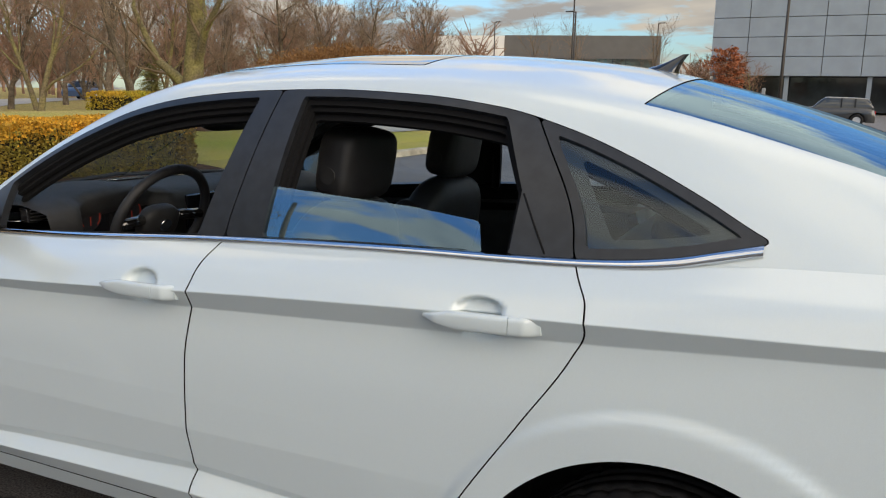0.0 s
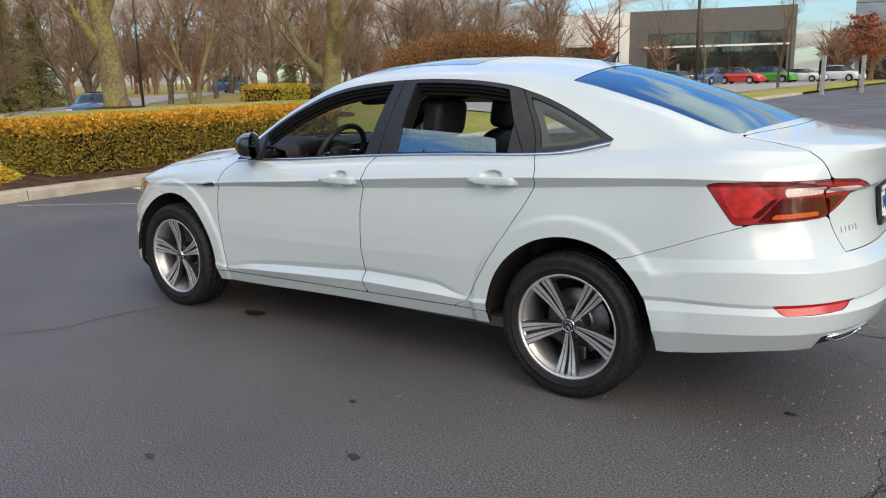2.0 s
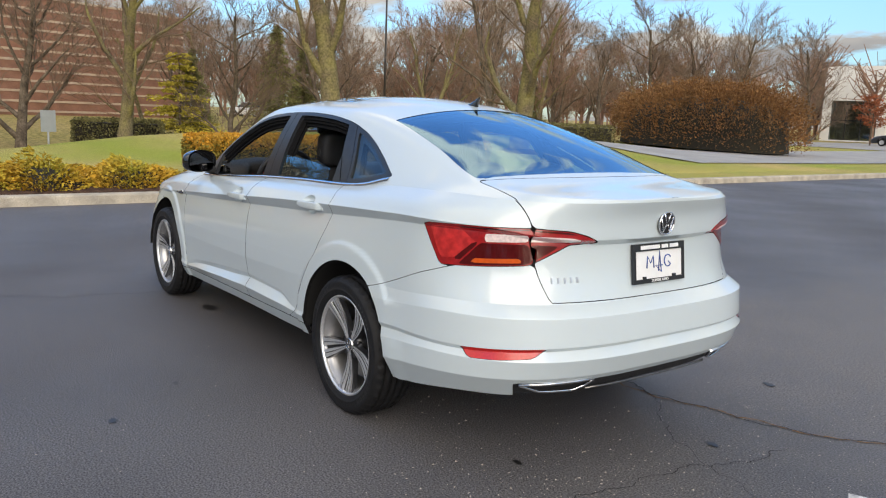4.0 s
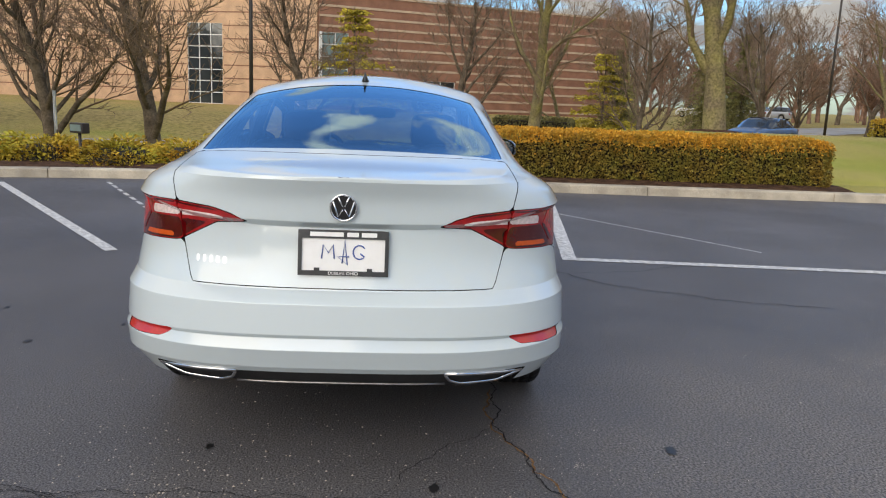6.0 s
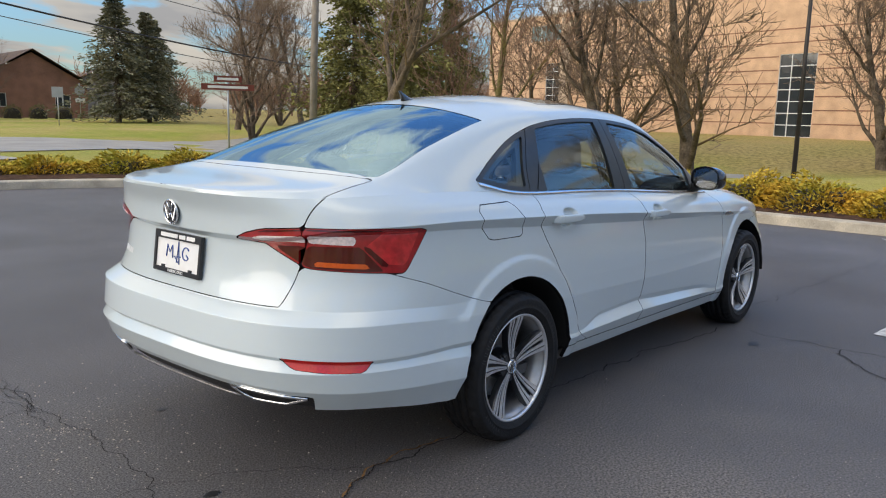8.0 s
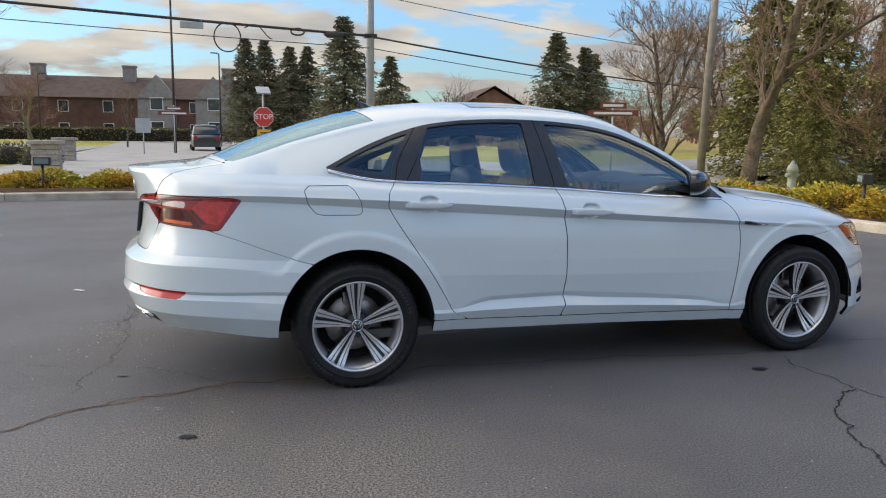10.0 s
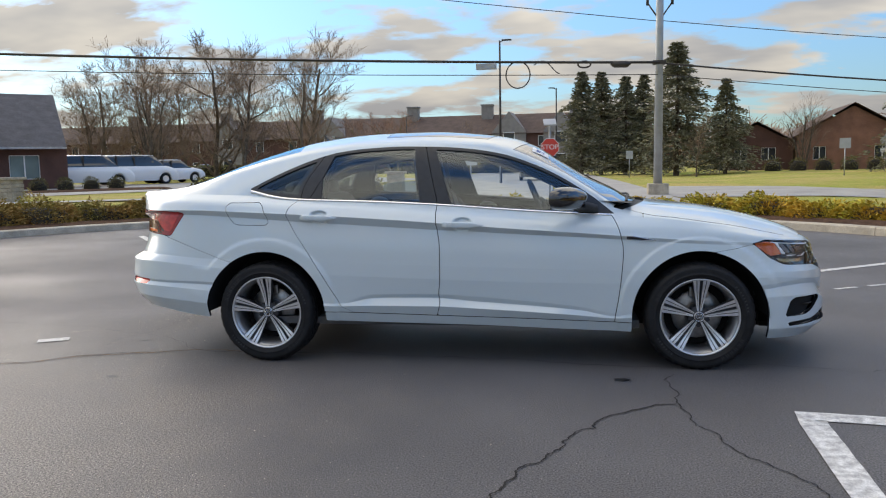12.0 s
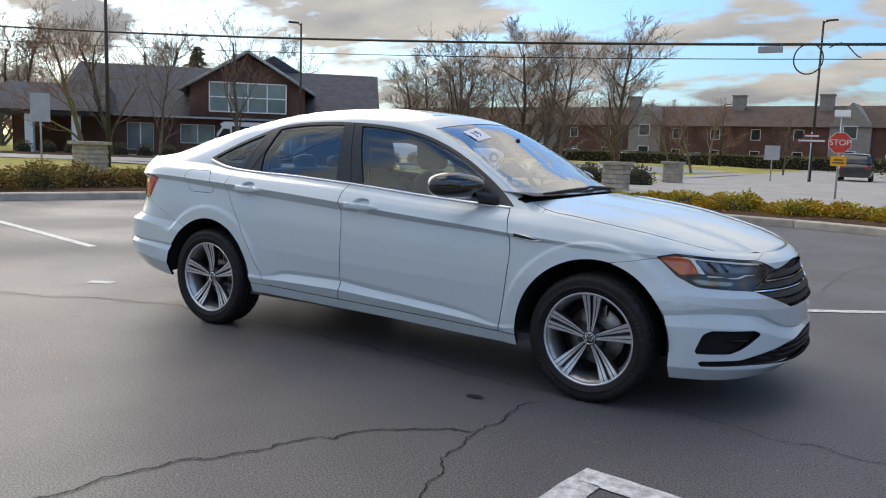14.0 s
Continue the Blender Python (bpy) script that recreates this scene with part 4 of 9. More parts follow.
# the bumpers' seams
f_rbump = np.where(LX < -1.3, np.minimum(bump_line(LX) - LZ, -1.30 - LX), -1)
fender_line = curve((1.4, 0.70), (1.52, 0.72), (1.66, 0.745), (1.75, 0.74))
f_fbump = np.where(LX > 1.4, np.minimum(fender_line(LX) - LZ, LX - (1.40 + 0.0 * LZ)), -1)
lamp_top = curve((1.70, 0.772), (1.85, 0.758), (2.0, 0.742))
f_fbump = np.maximum.reduce([f_fbump, np.minimum(LX - 1.74, lamp_top(LX) - LZ), LX - 2.03])

low_parts = {
    "rear_door": np.minimum.reduce([LX - cut_c(LZ), cut_b(LZ) - LX, LZ - door_z(LX), f_arch - 0.035]),
    "front_door": np.minimum.reduce([LX - cut_b(LZ), cut_a(LZ) - LX, LZ - door_z(LX)]),
    "sill": np.minimum.reduce([door_z(LX) - LZ, f_arch, LX + 1.3, 1.3 - LX]),
    "front_fender": np.minimum.reduce([LX - cut_a(LZ), f_arch, -f_head, -f_fbump + GAP * 0.7, np.where(LX < 1.3, LZ - door_z(LX), 1)]),
    "rear_bumper": np.minimum.reduce([f_rbump, f_arch, -f_tail, -f_trunk, -f_refl, -f_diff]),
    "front_bumper": np.minimum.reduce([f_fbump, f_arch, -f_head, -f_grille, -f_vent, -f_lowg]),
    "quarter": np.minimum.reduce([np.maximum(-f_rbump, 0), f_arch, cut_c(LZ) - LX, -f_tail, -f_trunk]),
}
low_parts["quarter"] = np.minimum.reduce([-f_rbump, np.maximum(f_arch, 0 * LX - 1), cut_c(LZ) - LX, np.where(LX > -1.3, LZ - door_z(LX), 1), -f_tail, -f_trunk])
f_fuel = np.where((LX > -1.8) & (LX < -1.2), sd_poly(LX, LZ, FUEL), -1)

# ---- openings of the upper body ----
dlo_top = curve((-1.50, 1.098), (-1.475, 1.108), (-1.35, 1.172), (-1.2, 1.240), (-1.06, 1.291), (-0.91, 1.330), (-0.7, 1.354), (-0.48, 1.362), (-0.27, 1.357), (-0.06, 1.341), (0.15, 1.306), (0.36, 1.236),
                (0.54, 1.148), (0.71, 1.040), (0.86, 0.922))
dlo_low = curve((-1.48, 1.102), (-1.40, 1.083), (-1.33, 1.066), (-1.22, 1.050), (-1.13, 1.043), (-0.69, 1.026), (-0.24, 1.002), (0.35, 0.958), (0.82, 0.931))
f_dlo = np.where((UX > -1.5) & (UX < 0.87), np.minimum(dlo_top(UX) - UZ, UZ - dlo_low(UX)), -1)
f_dlo = np.minimum(f_dlo, UX + 1.474)
f_open = np.minimum(f_dlo - 0.004, dlo_top(UX) - UZ - 0.017)
header_x = lambda y: 0.315 - 0.10 * (y / 0.6) ** 2
screen_y = curve((0.15, 0.545), (0.36, 0.575), (0.54, 0.600), (0.71, 0.632), (0.9, 0.66), (1.1, 0.66))
cowl_x = lambda y: 1.03 - 0.16 * (np.abs(y) / 0.66) ** 2.2
f_screen = np.minimum.reduce([UX - header_x(UY), cowl_x(UY) - UX, screen_y(UX) - UY])
back_y = curve((-2.0, 0.590), (-1.93, 0.590), (-1.6, 0.555), (-1.2, 0.514))
f_back = np.minimum.reduce([-1.235 + 0.04 * (UY / 0.5) ** 2 - UX, UX - (-2.005 + 0.07 * (UY / 0.6) ** 2.5), back_y(UX) - UY])
f_roofglass = np.minimum.reduce([0.10 - 0.05 * (UY / 0.45) ** 2 - UX, UX + 0.62, 0.43 - UY])
hood_y = curve((0.8, 0.56), (0.92, 0.655), (1.0, 0.705), (1.12, 0.738), (1.3, 0.742), (1.5, 0.728), (1.7, 0.688), (1.85, 0.63), (2.0, 0.52), (2.2, 0.45))
f_hood = np.minimum.reduce([UX - (cowl_x(UY) + 0.055), hood_y(UX) - UY])
lid_y = curve((-2.45, 0.64), (-2.28, 0.620), (-2.0, 0.605), (-1.9, 0.60))
f_lid = np.minimum.reduce([-2.045 + 0.085 * (UY / 0.6) ** 2.5 - UX, lid_y(UX) - UY])
f_cowl = np.minimum.reduce([UX - cowl_x(UY), cowl_x(UY) + 0.055 - UX, 0.70 - UY])

up_parts = {
    "roof": np.minimum.reduce([-f_dlo, -f_screen, -f_back, -f_roofglass, -f_hood, -f_lid, -f_cowl, 1.02 - UX + 0 * UY]),
    "fender_top": np.minimum.reduce([-f_hood, -f_cowl, UX - 1.02, UY - 0.1]),
    "hood": f_hood, "lid": f_lid,
}

car = thing("sedan", "white four-door sedan with black window trim parked on asphalt", "car")


def both(name, mesh, material, label="", parent=None):
    if material is PAINT:
        return panel(name, mesh, parent or car, label), panel(name, mesh.mirrored(), parent or car, label)
    a = part(name, mesh, material, parent or car, label)
    b = part(name, mesh.mirrored(), material, parent or car, label)
    return a, b


for nm in ("front_door", "rear_door"):
    lab = "white painted door skin"
    both(nm, clip(LOW, low_parts[nm] - GAP), PAINT, lab)
both("sill", clip(LOW, low_parts["sill"] - GAP), PAINT)
fm = clip(LOW, low_parts["front_fender"] - GAP)
clip(UP, up_parts["fender_top"] - GAP, out=fm)
both("front_fender", fm, PAINT)
left_q = clip(LOW, low_parts["quarter"] - GAP * 0.6)
panel("rear_quarter", left_q, car)
right_q = clip(LOW, np.minimum(low_parts["quarter"], -f_fuel) - GAP * 0.6)
panel("rear_quarter", right_q.mirrored(), car)
panel("fuel_door", clip(LOW, f_fuel - GAP * 0.8).mirrored(), car, "white rounded fuel door")


def whole(P, f, **k):
    m = clip(P, f, **k)
    return m.join(m.mirrored()) if False else Mesh().join(m).join(m.mirrored())


panel("rear_bumper", whole(LOW, low_parts["rear_bumper"] - GAP * 0.45), car)
panel("front_bumper", whole(LOW, low_parts["front_bumper"] - GAP * 0.45), car)
panel("roof", whole(UP, up_parts["roof"] - GAP * 0.5), car)
panel("hood", whole(UP, up_parts["hood"] - GAP), car, "white bonnet with two raised ridges")
f_lidface = np.minimum(f_trunk, -f_tail)
panel("boot_lid", whole(UP, up_parts["lid"] - GAP).join(whole(LOW, f_lidface - GAP)), car, "white boot lid with a lip spoiler")


# ---- glass, pillars and trim ----
SIDE = [c for c in range(LOW.shape[1]) if X0R - 1e-6 <= LOW[0, c, 0] <= X0F + 1e-6]
SIDE_X = np.array([LOW[-1, c, 0] for c in SIDE])
COLS = [np.concatenate([LOW[:, c, 1:], UP[1:, c, 1:]]) for c in SIDE]


def side_y(x, z):
    """Half width of the skin at a place of the side view."""
    k = int(np.clip(np.searchsorted(SIDE_X, x) - 1, 0, len(SIDE) - 2))
    t = (x - SIDE_X[k]) / (SIDE_X[k + 1] - SIDE_X[k])
    ys = [float(np.interp(z, COLS[q][:, 1], COLS[q][:, 0])) for q in (k, k + 1)]
    return ys[0] + (ys[1] - ys[0]) * float(np.clip(t, 0, 1))


def kids(name, parent=None):
    return [o for o in (parent or car).children if o.name.split(".")[0] == name]


g_front = np.minimum.reduce([f_open, UX - np.interp(UZ, (1.0, 1.36), (-0.150, -0.264)), 0.640 - UX - (UZ - 0.94) * 0.0])
g_rear = np.minimum.reduce([f_open, np.interp(UZ, (1.01, 1.36), (-0.350, -0.394)) - UX, UX - np.interp(UZ, (1.04, 1.163, 1.33), (-0.988, -0.994, -0.918))])
g_quarter = np.minimum.reduce([f_dlo - 0.02, cut_c(UZ) - 0.024 - UX])
hole = np.maximum.reduce([g_front, g_rear, g_quarter])
frames = {
    "front_door": np.minimum.reduce([f_dlo - 0.001, -hole, UX - cut_b(UZ) - 0.002]),
    "rear_door": np.minimum.reduce([f_dlo - 0.001, -hole, cut_b(UZ) - UX - 0.002, UX - cut_c(UZ) - 0.002]),
    "rear_quarter": np.minimum.reduce([f_dlo - 0.001, -hole, cut_c(UZ) - UX - 0.002]),
}
jambs = {"front_door": UX - np.interp(UZ, (1.0, 1.36), (-0.150, -0.264)),
         "rear_door": np.minimum(np.interp(UZ, (1.01, 1.36), (-0.350, -0.394)) - UX, UX - np.interp(UZ, (1.04, 1.163, 1.33), (-0.988, -0.994, -0.918))),
         "rear_quarter": cut_c(UZ) - 0.024 - UX}
panes = {"front_door": g_front, "rear_door": g_rear, "rear_quarter": g_quarter}
for nm in frames:
    left, right = kids(nm)
    fr = clip(UP, frames[nm], flange=0.022, lift=0.001)
    lab = "satin black window surround and pillar trim"
    part("window_frame", fr, BLACK_TRIM, left, lab)
    part("window_frame", fr.mirrored(), BLACK_TRIM, right, lab)
    glass = clip(UP, panes[nm] + 0.004, flange=0.004, lift=-0.007)
    mt = GLASS_QUARTER if nm == "rear_quarter" else GLASS_SIDE
    part("window_glass", glass.mirrored(), mt, right, "raised clear side window")
    if nm == "rear_quarter":
        part("window_glass", glass, mt, left, "tinted fixed quarter glass")
    if nm == "rear_door":
        ztop = np.interp(UX, (-0.93, -0.75, -0.38), (1.095, 1.114, 1.132))
        low = clip(UP, np.minimum.reduce([g_rear + 0.004, ztop - UZ, UX + 0.925 - (UZ - 1.03) * 0.22]), flange=0.004, lift=-0.007)
        part("window_glass", low, GLASS_TINT, left, "half-lowered side window")

    # rubber channel and inner trim round the opening, but for its foot
    for name, inset, top, deep, mt in (("window_channel", 0.008, 0.012, -0.016, SEAM), ("window_channel", 0.016, 0.022, -0.028, SEAM), ("inner_trim", 0.020, 0.036, -0.046, SEAM)):
        if nm == "rear_quarter" and name == "window_channel":
            continue
        ring = np.minimum(panes[nm] + 0.010, np.maximum(inset - jambs[nm], top - (dlo_top(UX) - UZ - 0.017)))
        m = clip(UP, ring, flange=0.012, lift=deep)
        part(name, m, mt, left)
        part(name, m.mirrored(), mt, right)
    if nm == "front_door":
        full = clip(UP, np.minimum(f_dlo - 0.004, -hole - 0.003), flange=0.0, lift=-0.021)
        both("pillar_backing", full, CAVITY)

# the fixed corner of each rear door window, and the dark border printed on the quarter glass
for q, o in enumerate(kids("rear_door")):
    pts = [(-1.064, 1.046), (-1.035, 1.095), (-0.999, 1.158)]
    ln = Mesh().tube([(x, side_y(x, z) + 0.0015, z) for x, z in pts], 0.0022, 5)
    part("corner_seam", ln if q == 0 else ln.mirrored(), SEAM, o)
border = np.minimum(g_quarter + 0.002, np.maximum(0.020 - g_quarter, UX - np.interp(UZ, (1.05, 1.30), (-1.215, -1.062))))
both("glass_border", clip(UP, border, flange=0.0, lift=-0.0125), BLACK_TRIM)

part("windscreen", whole(UP, f_screen - 0.001, flange=0.005, lift=-0.002), GLASS_SCREEN, car, "raked clear windscreen")
part("windscreen_band", whole(UP, np.minimum(f_screen - 0.001, 0.022 - f_screen), flange=0, lift=-0.006), BLACK_TRIM, car)
part("rear_window", whole(UP, f_back - 0.001, flange=0.005, lift=-0.002), GLASS_TINT, car, "tinted rear window mirroring the sky")
part("rear_window_band", whole(UP, np.minimum(f_back - 0.001, 0.020 - f_back), flange=0, lift=-0.006), BLACK_TRIM, car)
part("sunroof", whole(UP, f_roofglass - 0.003, flange=0.006, lift=0.001), GLOSS_BLACK, car, "dark glass sunroof")
part("cowl", whole(UP, f_cowl + 0.006, flange=0.02, lift=-0.018), PLASTIC, car)

# belt-line chrome, thickening under the quarter glass
xs = np.arange(-1.468, 0.835, 0.02)
rows = []
for x in xs:
    z = float(dlo_low(x))
    h = 0.011 + 0.006 * float(smooth(-1.15, -1.4, x))
    y0, y1 = side_y(x, z - h), side_y(x, z + 0.001)
    rows.append([(x, y1, z + 0.001), (x, y1 + 0.005, z), (x, y0 + 0.006, z - h), (x, y0 - 0.004, z - h - 0.001)])
strip = Mesh().grid(rows)
both("belt_trim", strip, CHROME, "polished chrome belt strip")

# door handles: a slim bowed bar over its bowl, with a lock cap at the rear end
def handle_bar(x0, x1, zc, r0, r1):
    """A stretch of the bar between two shares of its length, with a flattened cross-section."""
    rows = []
    for t in np.linspace(r0, r1, 20):
        x = x0 + (x1 - x0) * t
        z = zc + 0.006 * (t - 0.5) * -1.0
        e = min(t, 1 - t)
        hh = 0.004 + 0.0145 * (float(smooth(-0.16, 0.05, t)) if t < 0.5 else float(smooth(-0.06, 0.34, 1 - t)))
        base = side_y(x0, zc) * (1 - t) + side_y(x1, zc) * t
        out = 0.004 + 0.013 * float(smooth(0, 0.14, e)) + 0.007 * math.sin(math.pi * t)
        dd = 0.012
        rows.append([(x, base + out - dd + dd * math.copysign(abs(math.cos(a)) ** 0.55, math.cos(a)), z + hh * math.copysign(abs(math.sin(a)) ** 0.6, math.sin(a))) for a in np.linspace(0, 2 * math.pi, 21)[:-1]])
    m = Mesh().grid(rows, True)
    return m.add(rows[0], [tuple(range(20))]).add(rows[-1], [tuple(reversed(range(20)))])


for nm, x0, x1, zc in (("rear_door", -1.103, -0.858, 0.924), ("front_door", -0.192, 0.064, 0.875)):
    left, right = kids(nm)
    bar, lock = handle_bar(x0, x1, zc, 0.242, 1.0), handle_bar(x0, x1, zc, 0.0, 0.237)
    for o, f in ((left, lambda m: m), (right, lambda m: m.mirrored())):
        h = part("door_handle", f(bar), PAINT, o, "white pull handle", True)
        part("handle_cap", f(lock), PAINT, h, "", True)

# fender badge
bd = Mesh()
pts = [(0.912, 0.805), (0.918, 0.785), (1.00, 0.776), (1.085, 0.779), (1.02, 0.790), (0.95, 0.803)]
bd.add([(x, side_y(x, z) + 0.004, z) for x, z in pts] + [(x, side_y(x, z) - 0.006, z) for x, z in pts],
       [tuple(range(6))] + [(k, (k + 1) % 6, 6 + (k + 1) % 6, 6 + k) for k in range(6)])
rim = Mesh().tube([(x, side_y(x, z) + 0.005, z) for x, z in pts + pts[:1]], 0.0028, 6)
for q, o in enumerate(kids("front_fender")):
    b = part("fender_badge", bd if q == 0 else bd.mirrored(), GLOSS_BLACK, o, "black and chrome side badge", True)
    part("badge_rim", rim if q == 0 else rim.mirrored(), CHROME, b)

# door mirrors
def mirror_parts():
    """Swept-back housing: its long axis runs from the door outwards and rearwards, the glass faces the driver."""
    cap, glass, stalk = Mesh(), Mesh(), Mesh()
    ax, ac = Vector((0.62, -0.78, 0)), Vector((0.78, 0.62, 0))
    c0 = Vector((0.592, 0.872, 1.026))

    def at(u, v, w):
        return c0 + ax * u + ac * v + Vector((0, 0, w + 0.10 * u * (w > 0) * 0))

    rows = []
    for q in np.linspace(0, 1, 12):
        a = math.pi / 2 * q
        s, v = (1 - math.sin(a) ** 2.6) ** 0.5, -0.040 + 0.098 * math.sin(a)
        ring = []
        for p in np.linspace(0, 2 * math.pi, 33)[:-1]:
            cu, sw = math.copysign(abs(math.cos(p)) ** 0.72, math.cos(p)), math.copysign(abs(math.sin(p)) ** 0.72, math.sin(p))
            h = 0.074 * (1 - 0.22 * max(0, cu)) if sw > 0 else 0.066
            ring.append(at(0.160 * s * cu - 0.004, v, h * s * sw))
        rows.append(ring)
    cap.grid(rows, True)
    cap.add(rows[0], [tuple(range(32))])
    glass.add([at((p - c0).dot(ax) * 0.86 - 0.012, -0.043, (p.z - c0.z) * 0.84) for p in rows[0]], [tuple(range(32))])
    stalk.grid([[(0.64, 0.735, 0.940), (0.76, 0.735, 0.935), (0.75, 0.735, 0.985), (0.64, 0.735, 0.985)], [(0.62, 0.80, 0.958), (0.72, 0.80, 0.955), (0.71, 0.80, 1.0), (0.62, 0.80, 1.0)], [(0.60, 0.84, 0.975), (0.68, 0.84, 0.975), (0.67, 0.84, 1.01), (0.60, 0.84, 1.01)]], True)
    return cap, glass, stalk


cap, mglass, stalk = mirror_parts()
for q, o in enumerate(kids("front_door")):
    f = (lambda m: m) if q == 0 else (lambda m: m.mirrored())
    mh = part("door_mirror", f(cap), GLOSS_BLACK, o, "gloss black door mirror housing", True)
    part("mirror_glass", f(mglass), CHROME, o, "mirror glass", False)
    part("mirror_stalk", f(stalk), PLASTIC, o, "", True)

# ---- lamps ----
lid_side = np.where(f_trunk > 0, f_trunk, -1)
body_side = np.where(LX < -1.9, np.maximum(LY - trunk_y(LZ), 0.697 - LZ), 1)
LAMP_BITS = [
    ("lens", RED_LENS, None, 0.0010),
    ("facet", RED_FACET, deg((75.5, 0.957), (66, 0.962), (60.8, 0.906), (65.5, 0.848), (71.0, 0.838)), 0.0030),
    ("facet_edge", RED_DARK, deg((61.6, 0.914), (60.4, 0.908), (65.2, 0.838), (67.4, 0.836)), 0.0036),
    ("dark_lens", RED_DARK, deg((60.0, 0.909), (47, 0.911), (39, 0.906), (47.5, 0.838), (50, 0.822), (65.5, 0.823)), 0.0018),
    ("dark_lens", RED_DARK, deg((66, 0.968), (47, 0.973), (36.5, 0.962), (33, 0.950), (47, 0.966), (65, 0.962)), 0.0018),
    ("clear_lens", WHITE_LENS, deg((59.2, 0.944), (47, 0.948), (36, 0.941), (32.0, 0.930), (36, 0.925), (47, 0.921), (58.6, 0.914)), 0.0026),
    ("amber_lens", AMBER_LENS, deg((61.2, 0.850), (49.5, 0.858), (48.6, 0.842), (62.6, 0.832)), 0.0026),
]
for side_f, where in ((body_side, "rear_quarter"), (lid_side, "boot_lid")):
    for s in (0, 1):
        o = kids(where)[s] if where == "rear_quarter" else kids(where)[0]
        for nm, mt, poly, up in LAMP_BITS:
            f = f_tail - 0.0015 if poly is None else np.minimum(f_tail - 0.004, np.where(rear_end, sd_poly(RF, LZ, poly), -1))
            m = clip(LOW, np.minimum(f, side_f - 0.0015), flange=0.02 if poly is None else 0.003, lift=up, weld=True)
            if len(m.f) < 6:
                continue
            part("tail_" + nm, m if s == 0 else m.mirrored(), mt, o, "wraparound red tail lamp lens" if poly is None else "")
bumper = kids("rear_bumper")[0]
rf = clip(LOW, f_refl - 0.001, flange=0.01, lift=-0.002)
part("reflector", rf, REFLECTOR, bumper, "slim red reflector")
part("reflector", rf.mirrored(), REFLECTOR, bumper, "slim red reflector")
part("diffuser", whole(LOW, f_diff - 0.001, flange=0.05, lift=-0.012), PLASTIC, bumper, "black diffuser insert")
# chrome frames in the diffuser
LOWI = {}


def rear_x(y, z):
    """The x of the rear skin at a height and half width."""
    key = round(z, 3)
    if key not in LOWI:
        cols = [c for c in range(LOW.shape[1]) if LOW[-1, c, 0] < -1.7]
        LOWI[key] = ([float(np.interp(z, LOW[:, c, 2], LOW[:, c, 1])) for c in cols], [float(np.interp(z, LOW[:, c, 2], LOW[:, c, 0])) for c in cols])
    return float(np.interp(y, *LOWI[key]))


loop = [(0.655, 0.392), (0.365, 0.402), (0.385, 0.368), (0.425, 0.350), (0.56, 0.354), (0.655, 0.392)]
pts = []
for (a, b), (c, d) in zip(loop, loop[1:]):
    pts += [(a + (c - a) * t, b + (d - b) * t) for t in (0, 0.25, 0.5, 0.75)]
pts.append(loop[-1])
fr = Mesh().tube([(rear_x(y, max(z, 0.33)) - 0.004, y, z) for y, z in pts], 0.0065, 6)
part("exhaust_frame", fr, CHROME, bumper, "chrome trim frame")
part("exhaust_frame", fr.mirrored(), CHROME, bumper, "chrome trim frame")
lip = [(rear_x(abs(y), 0.36) - 0.0, y, 0.352) for y in np.linspace(-0.37, 0.37, 12)]
part("diffuser_trim", Mesh().tube(lip, 0.005, 6), STEEL, bumper)

# number plate with its frame, badge and model bars on the boot lid
lid = kids("boot_lid")[0]
PLATE = pose(-2.392, 0, 0.823, 90, 0, -90) @ pose(0, 0, 0, -7, 0, 0)


def at_plate(ob):
    ob.matrix_basis = PLATE
    return ob


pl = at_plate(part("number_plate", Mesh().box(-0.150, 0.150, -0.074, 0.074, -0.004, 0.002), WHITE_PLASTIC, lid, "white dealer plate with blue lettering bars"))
fm = Mesh()
for a in (-0.156, 0.143):
    fm.box(a, a + 0.013, -0.079, 0.079, -0.006, 0.008)
fm.box(-0.143, 0.143, 0.050, 0.0795, -0.006, 0.008).box(-0.143, 0.143, -0.079, -0.062, -0.006, 0.008)
fm.box(-0.10, -0.082, -0.062, -0.052, -0.006, 0.008).box(0.082, 0.10, -0.062, -0.052, -0.006, 0.008)
part("plate_frame", fm, BLACK_TRIM, pl, "black plate frame with pale lettering")
ink = Mesh()
for pts in (((-0.075, -0.02), (-0.070, 0.028), (-0.052, 0.0), (-0.036, 0.028), (-0.031, -0.02)), ((-0.004, -0.035), (0.004, 0.045), (0.014, -0.040), (-0.02, -0.012), (0.02, -0.012))):
    ink.tube([(x, y, 0.0035) for x, y in pts], 0.0026, 5)
ink.tube([(0.055 + 0.022 * math.cos(a), 0.004 + 0.024 * math.sin(a), 0.0035) for a in np.linspace(0.6, 5.6, 14)] + [(0.058, 0.0, 0.0035)], 0.0026, 5)
part("plate_mark", ink, BLUE_INK, pl)
bars = Mesh()
for x0, x1 in ((-0.115, 0.0), (0.012, 0.052), (0.062, 0.115)):
    bars.box(x0, x1, 0.057, 0.072, 0.008, 0.0095)
part("frame_lettering", bars, WHITE_PLASTIC, pl)


